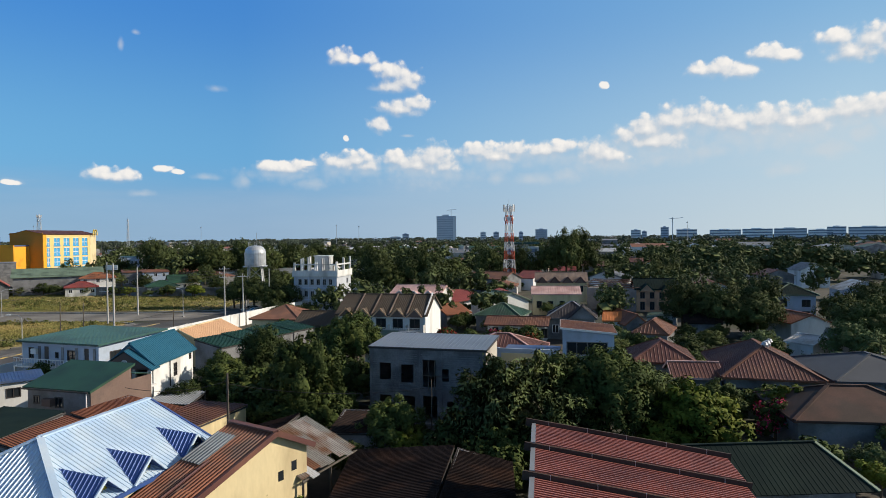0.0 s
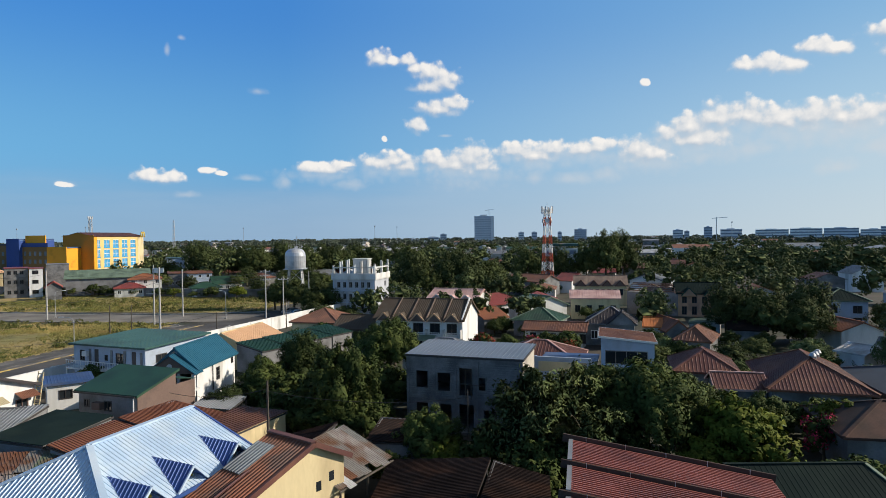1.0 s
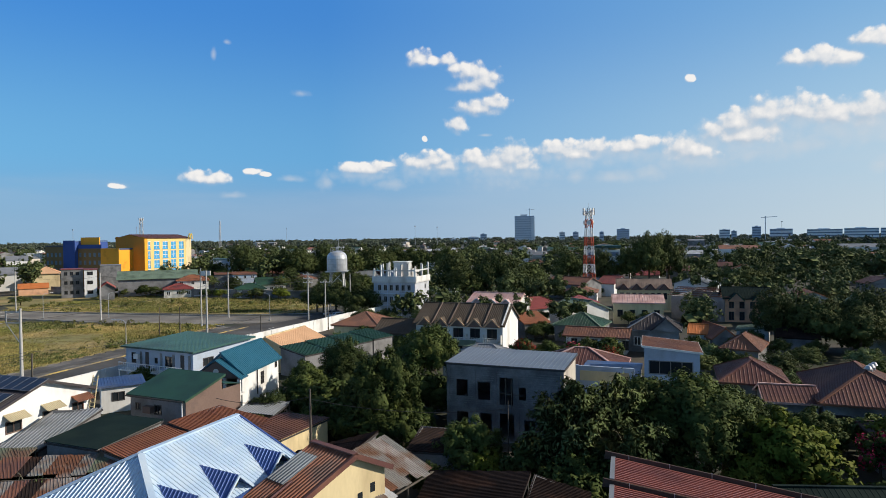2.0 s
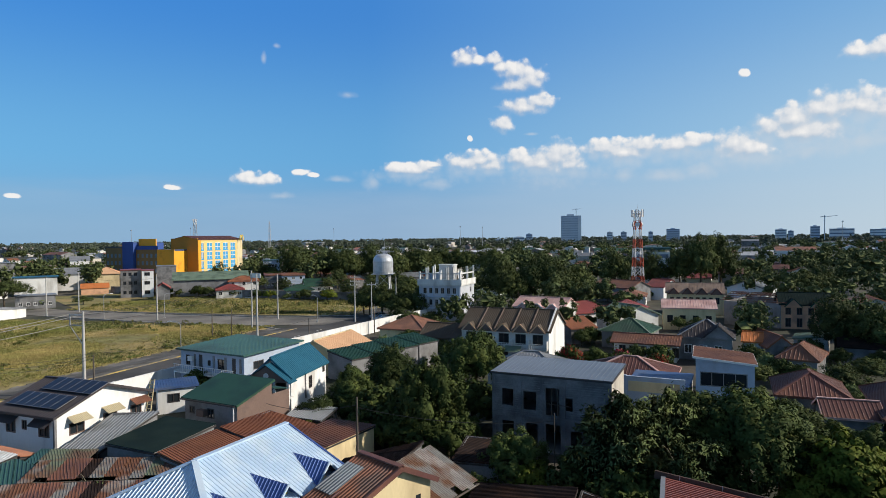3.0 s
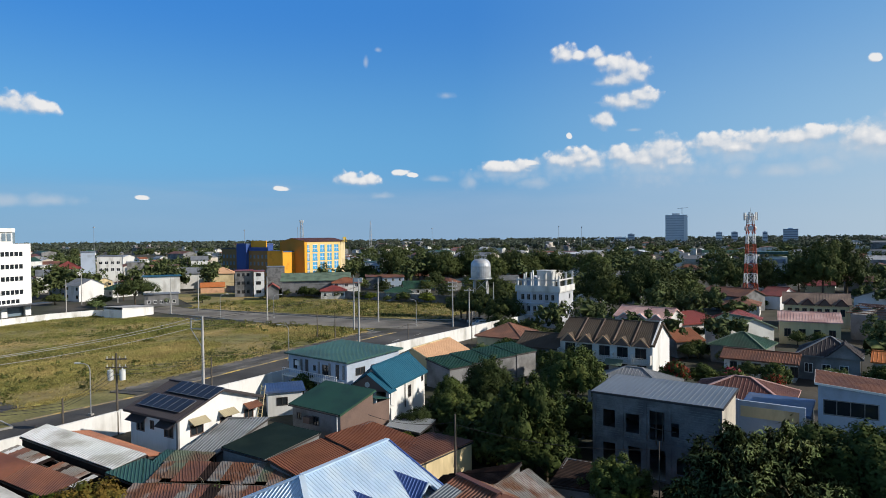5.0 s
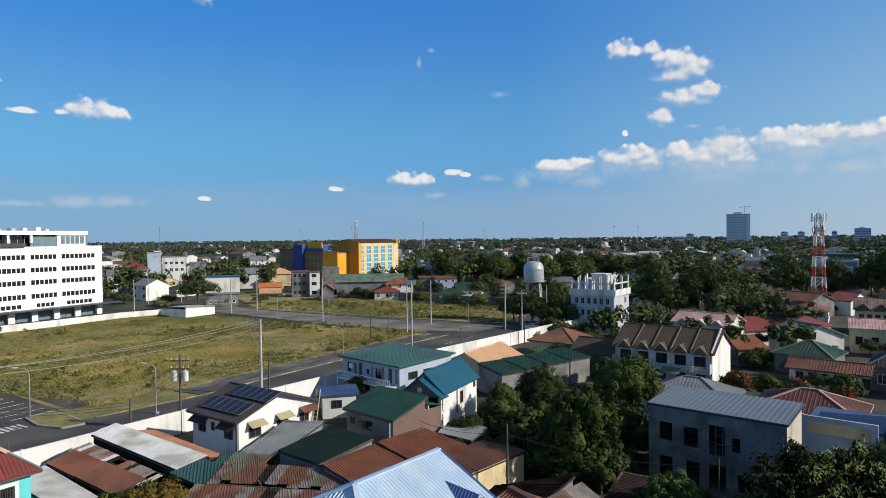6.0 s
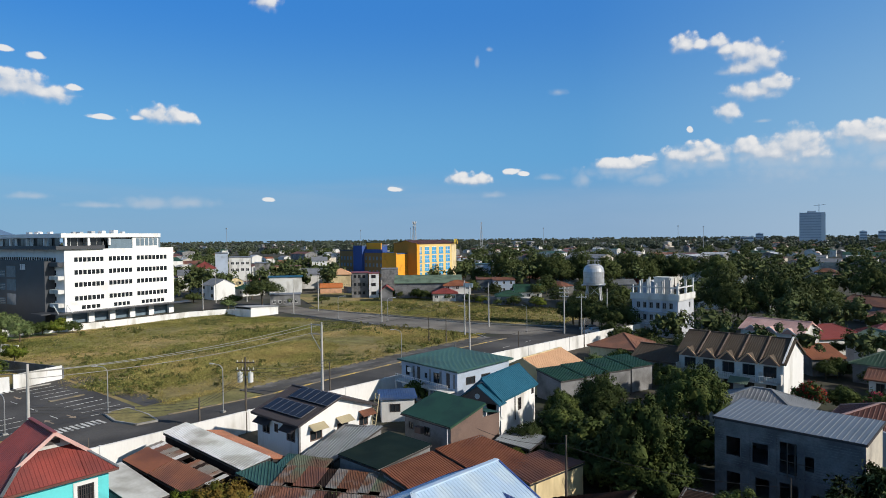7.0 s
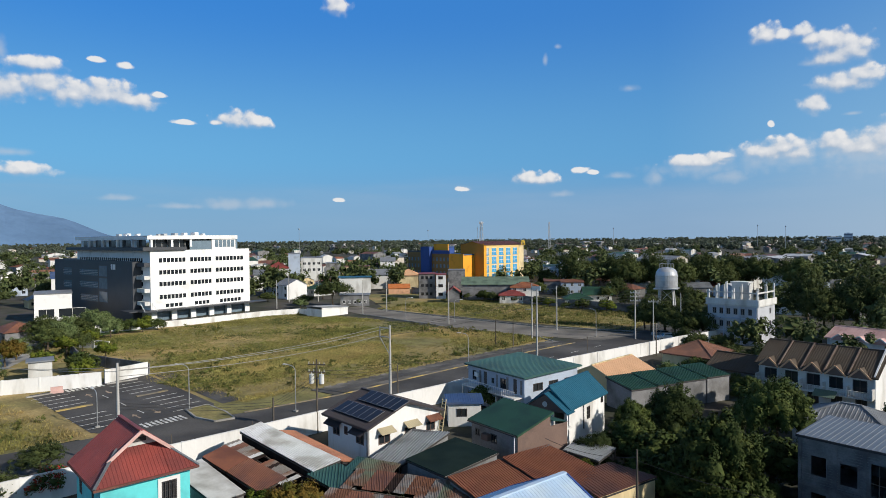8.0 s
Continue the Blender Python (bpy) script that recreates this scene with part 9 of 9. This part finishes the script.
GOLD = (1 + 5 ** 0.5) / 2
HEART = np.array([(a, b * GOLD, 0) for a in (-1, 1) for b in (-1, 1)] + [(0, a, b * GOLD) for a in (-1, 1) for b in (-1, 1)] + [(a * GOLD, 0, b) for a in (-1, 1) for b in (-1, 1)]) / math.hypot(1, GOLD)
HEART_FACES = np.array([(i, j, k) for i in range(12) for j in range(i + 1, 12) for k in range(j + 1, 12)
                        if all(abs(np.linalg.norm(HEART[p] - HEART[q]) - 2 / math.hypot(1, GOLD)) < 0.01 for p, q in ((i, j), (j, k), (i, k)))])


def woods(name, seed, count, near, far, blades, size, leaf, label, height=(8, 13), bias=0.0):
    """Many far trees in one mesh, each a stack of leafy lobes."""
    rng = np.random.default_rng(seed)
    vs, fs, total = [], [], 0
    used = np.array(taken_places())
    n = 0
    tries = 0
    while n < count and tries < count * 6:
        tries += 1
        az = rng.uniform(-84, 46)
        if bias and rng.random() < bias and az < -8:
            continue
        dist = near + (far - near) * rng.random() ** 1.3
        x, y = polar(az, dist)
        if open_ground(x, y) or (az > 2 and dist < 230 and rng.random() < 0.6):
            continue
        if len(used) and near < 450 and np.min((used[:, 0] - x) ** 2 + (used[:, 1] - y) ** 2) < 55:
            continue
        h = rng.uniform(*height)
        sp = h * rng.uniform(0.38, 0.6)
        lobes = [(x + rng.normal() * sp * 0.5, y + rng.normal() * sp * 0.5, h * rng.uniform(0.42, 0.78), sp * 0.55, sp * 0.55, h * 0.24) for _ in range(6)]
        v, f, _ = leaves(rng, lobes, blades, size, 1.3, 0.0, 0.6, 9)
        hearts = [np.array([lx, ly, lz]) + HEART * np.array([ra, rb, rc]) * rng.uniform(0.5, 0.78, (12, 1)) for lx, ly, lz, ra, rb, rc in lobes]
        f = np.concatenate([f] + [HEART_FACES + len(v) + 12 * i for i in range(len(hearts))])
        v = np.concatenate([v] + hearts)
        vs.append(v)
        fs.append(f + total)
        total += len(v)
        n += 1
    me = raw_mesh(name, np.concatenate(vs), np.concatenate(fs), leaf)
    tagged(new(name, me), label, "trees", "", "stuff")


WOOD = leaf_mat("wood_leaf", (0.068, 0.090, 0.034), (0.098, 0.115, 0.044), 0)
# leaf colour lifted and greyed to paint in the haze of distance
WOOD_HAZED = leaf_mat("hazed_wood_leaf", (0.080, 0.100, 0.070), (0.10, 0.115, 0.085), 0)
far_houses()
woods("garden_trees", 3, 190, 110, 430, 1500, 0.42, WOOD, "garden trees between the town houses", (6, 10), 0.35)
woods("town_woods", 4, 620, 260, 1000, 460, 0.8, WOOD, "dark green trees all through the town", (8, 13), 0.25)
woods("far_woods", 5, 1700, 900, 2600, 70, 2.2, WOOD_HAZED, "distant woods towards the horizon", (9, 15))
woods("horizon_woods", 6, 1600, 2200, 4500, 20, 4.5, WOOD_HAZED, "hazy woods along the horizon", (10, 17))


def tree_row():
    """Bushy row behind the water tank."""
    random.seed(8)
    for k in range(17):
        az = -24.5 + k * 1.12
        x, y = polar(az, 275 + random.uniform(-12, 14))
        plant("mid" if k % 3 else "mid2", x, y, random.uniform(1.2, 1.5), 1.15, group="tree row")


tree_row()


# window colour paled to paint haze over the far glass
FARBAND = surf("hazed_window_band", (0.16, 0.20, 0.27), 0.5, var=0.1, scale=0.2, bump=0.0)


def far_building(az, dist, w, h, mat, label, d=20, bands=0, turn=0.0, band_mat=None):
    x, y = polar(az, dist)
    t = thing("far_building", x, y, 0, -az + turn, label, "building")
    part("body", cubed(-w / 2, 0, 0, w / 2, d, h), mat, t)
    part("roof_box", cubed(-w * 0.2, d * 0.3, h, w * 0.15, d * 0.7, h + max(1.5, h * 0.06)), mat, t)
    for i in range(bands):
        z = h * (i + 0.45) / bands
        part("window_band", cubed(-w / 2 + 0.6, -0.25, z, w / 2 - 0.6, -0.01, z + h / bands * 0.36), band_mat or FARBAND, t)
    return t


# walls paled towards blue-grey, which paints haze over the skyline
TOWERGREY = surf("hazed_grey_concrete", (0.52, 0.57, 0.63), 0.7, var=0.08, scale=0.05, grain=0.5, bump=0.0)
TOWERPALE = surf("hazed_pale_concrete", (0.66, 0.69, 0.72), 0.7, var=0.06, scale=0.05, grain=0.5, bump=0.0)
TOWERBLUE = surf("hazed_blue_grey", (0.46, 0.52, 0.60), 0.7, var=0.06, scale=0.05, grain=0.5, bump=0.0)
PX = 1.0 / 1114


def az_of(px):
    """Bearing of a column of the first view."""
    return math.degrees(math.atan((px - 784) * PX))


tw = far_building(az_of(790), 1500, 46, 66, TOWERGREY, "tall grey tower with a pale edge under construction", 40, 12, 0, surf("hazed_tower_band", (0.36, 0.42, 0.50), 0.5, bump=0))
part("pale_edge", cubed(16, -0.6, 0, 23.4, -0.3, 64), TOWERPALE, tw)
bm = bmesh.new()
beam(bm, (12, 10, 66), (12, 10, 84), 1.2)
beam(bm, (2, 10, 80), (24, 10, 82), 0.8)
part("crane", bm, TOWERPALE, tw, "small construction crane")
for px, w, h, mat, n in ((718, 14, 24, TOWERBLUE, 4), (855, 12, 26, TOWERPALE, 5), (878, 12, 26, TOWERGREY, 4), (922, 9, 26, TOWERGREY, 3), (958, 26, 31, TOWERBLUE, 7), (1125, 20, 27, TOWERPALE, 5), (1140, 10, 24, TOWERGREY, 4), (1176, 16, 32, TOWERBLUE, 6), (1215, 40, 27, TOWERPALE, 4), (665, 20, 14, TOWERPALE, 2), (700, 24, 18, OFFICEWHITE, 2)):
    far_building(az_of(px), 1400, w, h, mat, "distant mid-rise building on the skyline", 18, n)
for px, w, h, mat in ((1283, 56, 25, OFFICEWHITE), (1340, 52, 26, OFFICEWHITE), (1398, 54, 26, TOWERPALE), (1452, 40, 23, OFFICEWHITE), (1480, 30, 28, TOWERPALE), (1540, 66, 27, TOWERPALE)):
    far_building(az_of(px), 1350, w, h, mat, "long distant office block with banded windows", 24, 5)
bm = bmesh.new()
x, y = polar(az_of(1190), 1380)
t = thing("tower_crane", x, y, 0, 0, "small distant tower crane", "crane")
beam(bm, (0, 0, 0), (0, 0, 52), 1.2)
part("mast", bm, TOWERGREY, t)
bm = bmesh.new()
beam(bm, (-8, 0, 49), (22, 0, 51), 1.0)
part("jib", bm, TOWERGREY, t)
part("roof", cubed(-6.8, -0.4, 13.5, 6.8, 9.4, 14.4), R_TEALGREEN, far_building(az_of(925), 262, 13, 12.5, OFFWHITE, "white block with a green roof among trees", 9, 3))
for az, dist, h in ((-49, 900, 46), (-37.5, 1100, 44), (-33, 1300, 52), (-21, 1200, 46), (-9.6, 1000, 44), (-7.6, 1000, 42), (-64, 1200, 30), (21.2, 900, 40)):
    lattice_x, lattice_y = polar(az, dist)
    t = thing("radio_mast", lattice_x, lattice_y, 0, 0, "thin distant radio mast", "mast")
    bm = bmesh.new()
    tube(bm, (0, 0, 0), (0, 0, h * 0.85), 0.4, 0.2, 5)
    part("shaft", bm, STEEL, t)
    part("head", cubed(-0.8, -0.8, h * 0.8, 0.8, 0.8, h * 0.8 + 1.4), STEEL, t)


def mountain():
    """A broad worn volcano far off, with a smaller shoulder."""
    bm = bmesh.new()
    cols, rows = 90, 26
    grid = []
    for i in range(cols + 1):
        az = -112 + i * 56 / cols
        line = []
        for j in range(rows + 1):
            f = j / rows
            dist = 4250 + 420 * f
            peak = 0.105 * math.exp(-((az + 79.5) / 10.4) ** 2) + 0.012 * math.exp(-((az + 67) / 2.4) ** 2)
            ridge = 1 + 0.10 * noise.noise(Vector((az * 0.35, f * 2.4, 0))) + 0.05 * noise.noise(Vector((az * 1.1, f * 5, 3)))
            h = 4600 * peak * f ** 0.8 * (ridge if 0.05 < f < 0.98 else 1)
            x, y = polar(az, dist)
            line.append(bm.verts.new((x, y, h - 2)))
        grid.append(line)
    for a, b in zip(grid, grid[1:]):
        for j in range(rows):
            bm.faces.new((a[j], b[j], b[j + 1], a[j + 1]))
    # the haze of distance is put into the blue base colour
    mat = surf("hazed_mountain_slope", (0.11, 0.19, 0.32), 1.0, var=0.12, scale=0.004, grain=0.03, bump=0.0, spec=0.0)
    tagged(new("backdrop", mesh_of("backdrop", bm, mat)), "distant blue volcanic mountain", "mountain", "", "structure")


mountain()


# ---- grass and parked cars ----
def grass_tufts(name, seed, count, inside, size, mat, label, drift=0.55, reach=1.2, blade=0.05):
    """Tufts of seven blades, thick in drifts and thin between them."""
    rng = np.random.default_rng(seed)
    spots = []
    while len(spots) < count:
        x, y = rng.uniform(-165, -44), rng.uniform(0, 225)
        if not inside(x, y):
            continue
        k = noise.noise(Vector((x * 0.06, y * 0.06, seed)))
        if rng.random() > drift + k * reach:
            continue
        spots.append((x, y, size * rng.uniform(0.6, 1.2) * (1 + 0.6 * max(0, k))))
    spots = np.repeat(np.array(spots), 7, axis=0)
    n = len(spots)
    a = rng.uniform(0, math.pi, n)
    half = np.stack([np.cos(a), np.sin(a), np.zeros(n)], 1) * blade
    root = np.stack([rng.normal(size=n), rng.normal(size=n), np.zeros(n)], 1) * 0.28
    foot = np.stack([spots[:, 0], spots[:, 1], np.zeros(n)], 1) + root
    tip = foot + root * 0.5 + rng.normal(size=(n, 3)) * 0.08 * np.array([1, 1, 0]) + np.array([0.18, 0.05, 0]) * spots[:, 2:3]
    tip[:, 2] = spots[:, 2] * rng.uniform(0.7, 1.1, n)
    v = np.stack([foot - half, foot + half, tip], 1).reshape(-1, 3)
    tagged(new(name, raw_mesh(name, v, np.arange(3 * n).reshape(-1, 3), mat)), label, "grass", "", "stuff")


def lot(x, y):
    far = -67.5 + 0.147 * (y - 65.5)
    return y > 55 + (x + 100) * 0.02 and x < far - 7 and y < 130 + (x + 60) * -0.06 and x > -155.5


def back_lot(x, y):
    return 150 - 0.05 * (x + 60) < y < 184 - 0.25 * (x + 60) and -140 < x < -54


def side_lot(x, y):
    return y < 35 and -120 < x < -81 - (20 - y) * 0.2


TUFT_DRY = surf("dry_grass_blade", (0.37, 0.285, 0.115), 0.9, var=0.35, scale=0.2, grain=1.5, bump=0, dirt=(0.20, 0.185, 0.05), amount=0.45, dscale=0.06, island=0.35)
TUFT_GREEN = surf("green_grass_blade", (0.185, 0.195, 0.05), 0.9, var=0.35, scale=0.2, grain=1.5, bump=0, dirt=(0.22, 0.2, 0.06), amount=0.45, dscale=0.08, island=0.35)
TUFT_GOLD = surf("golden_grass_blade", (0.44, 0.34, 0.13), 0.9, var=0.3, scale=0.2, grain=1.5, bump=0, dirt=(0.27, 0.25, 0.075), amount=0.5, dscale=0.1, island=0.35)
TUFT_DARK = surf("dark_weed_blade", (0.085, 0.105, 0.03), 0.9, var=0.3, scale=0.2, grain=1.5, bump=0, dirt=(0.13, 0.13, 0.04), amount=0.4, dscale=0.1, island=0.35)
grass_tufts("dry_grass", 1, 10000, lot, 0.24, TUFT_DRY, "dry tufted grass of the vacant lot")
grass_tufts("green_grass", 2, 6000, lambda x, y: lot(x, y) and noise.noise(Vector((x * 0.03, y * 0.03, 9))) > 0.0, 0.3, TUFT_GREEN, "green weeds among the dry grass")
grass_tufts("tall_grass", 3, 5000, back_lot, 0.38, TUFT_GREEN, "tall weeds behind the cross street")
grass_tufts("dry_grass", 4, 3500, back_lot, 0.36, TUFT_DRY, "dry tall grass behind the cross street")
grass_tufts("tall_grass", 6, 12000, lambda x, y: lot(x, y) and x > -118 + 0.2 * y, 0.3, TUFT_GOLD, "tall golden grass in drifts beside the street", 0.12, 1.6, 0.07)
grass_tufts("tall_grass", 7, 9000, lot, 0.26, TUFT_GREEN, "tall green grass in drifts over the lot", 0.02, 1.6, 0.08)
grass_tufts("dark_weeds", 8, 5000, lambda x, y: lot(x, y) or back_lot(x, y), 0.24, TUFT_DARK, "dark green weed patches in the dry grass", -0.1, 1.5, 0.1)
grass_tufts("dry_grass", 5, 5000, side_lot, 0.34, TUFT_DRY, "dry grass beside the car park")


def weed_clumps(name, seed, count, inside, label):
    """Low bushy weeds in drifts over the lots."""
    rng = np.random.default_rng(seed)
    lobes = []
    while len(lobes) < count:
        x, y = rng.uniform(-165, -44), rng.uniform(0, 225)
        if not inside(x, y) or noise.noise(Vector((x * 0.05, y * 0.05, 31 + seed))) < rng.uniform(-0.1, 0.35):
            continue
        r = rng.uniform(0.25, 0.75)
        lobes.append((x, y, r * 0.35, r, r * rng.uniform(0.8, 1.3), r * rng.uniform(0.5, 0.9)))
    v, f, nn = leaves(rng, lobes, count * 45, 0.16, 2.2, 0.0, 0.4, 6)
    tagged(new(name, raw_mesh(name, v, f, WEED, nn)), label, "weeds", "", "stuff")


WEED = leaf_mat("weed_leaf", (0.115, 0.130, 0.038), (0.20, 0.175, 0.065), 0)
weed_clumps("weeds", 1, 520, lot, "low green weeds in the vacant lot")
weed_clumps("weeds", 2, 420, back_lot, "rank weeds behind the cross street")
weed_clumps("weeds", 3, 120, side_lot, "low weeds beside the car park")


def car(x, y, rz, paint, label):
    t = thing("parked_car", x, y, 0.04, rz, label, "car", "parked cars")
    prof = [(-2.1, 0.35), (-2.15, 0.75), (-1.9, 0.95), (-1.0, 1.0), (-0.45, 1.42), (1.0, 1.44), (1.75, 1.0), (2.1, 0.92), (2.15, 0.4)]
    bm = bmesh.new()
    left = [bm.verts.new((px, -0.85 if pz < 1.1 else -0.68, pz)) for px, pz in prof]
    right = [bm.verts.new((px, 0.85 if pz < 1.1 else 0.68, pz)) for px, pz in prof]
    bm.faces.new(left[::-1]), bm.faces.new(right)
    for i in range(len(prof)):
        j = (i + 1) % len(prof)
        bm.faces.new((left[i], left[j], right[j], right[i]))
    part("body", bm, paint, t)
    for s in (-1, 1):
        part("side_window", cubed(-0.6, s * 0.78 - 0.02, 1.02, 1.25, s * 0.78 + 0.02, 1.34), GLASS, t)
    bm = bmesh.new()
    slab(bm, [(-1.0, -0.6, 1.03), (-1.0, 0.6, 1.03), (-0.5, 0.58, 1.42), (-0.5, -0.58, 1.42)], 0.02)
    part("windscreen", bm, GLASS, t)
    for px in (-1.35, 1.3):
        for s in (-1, 1):
            bm = bmesh.new()
            tube(bm, (px, s * 0.7, 0.32), (px, s * 0.88, 0.32), 0.32, 0.32, 12)
            w = part("wheel", bm, DARKTRIM, t)
            bm = bmesh.new()
            tube(bm, (px, s * 0.87, 0.32), (px, s * 0.9, 0.32), 0.18, 0.16, 8)
            part("rim", bm, STEEL, w)
    for s in (-1, 1):
        part("headlight", cubed(-2.17, s * 0.6 - 0.16, 0.68, -2.1, s * 0.6 + 0.16, 0.84), TRIM, t)


CAR_PAINT = {"white": surf("white_car_paint", (0.7, 0.7, 0.7), 0.25, var=0.03, bump=0), "silver": surf("silver_car_paint", (0.4, 0.41, 0.42), 0.3, 0.5, var=0.03, bump=0), "dark": surf("dark_car_paint", (0.03, 0.035, 0.05), 0.25, var=0.03, bump=0), "red": surf("red_car_paint", (0.3, 0.03, 0.03), 0.25, var=0.03, bump=0)}
flat_poly("office_car_park", [(-128, 30), (-170, 34), (-190, 60), (-176, 74), (-150, 60), (-130, 44)], 0.03, CONCRETE, "pale concrete forecourt with parked cars", "car park")
flat_poly("office_lawn", [(-158, 68), (-176, 76), (-176, 90), (-160, 90)], 0.04, surf("lawn", (0.07, 0.12, 0.025), 0.9, var=0.2, scale=0.2), "mown lawn by the office", "lawn")
for k, (x, y, c) in enumerate(((-165, 52, "white"), (-168, 55, "silver"), (-171, 58, "dark"), (-159, 47, "white"), (-155, 44, "dark"), (-163, 60, "silver"), (-150, 40, "white"), (-146, 44, "red"), (-42.4, 141.5, "white"), (-44.6, 145.5, "silver"), (-40, 143, "white"), (-178, 64, "silver"), (-174, 61, "white"))):
    car(x, y, 40 + 7 * (k % 4), CAR_PAINT[c], f"{c} parked saloon car")
t = thing("road_barrier", -104.2, 42.6, 0.05, 70, "faded pink plastic road barrier", "barrier")
part("base", cubed(-0.9, -0.28, 0, 0.9, 0.28, 0.3), R_PINK, t)
part("upper", cubed(-0.8, -0.14, 0.3, 0.8, 0.14, 0.95), R_PINK, t)
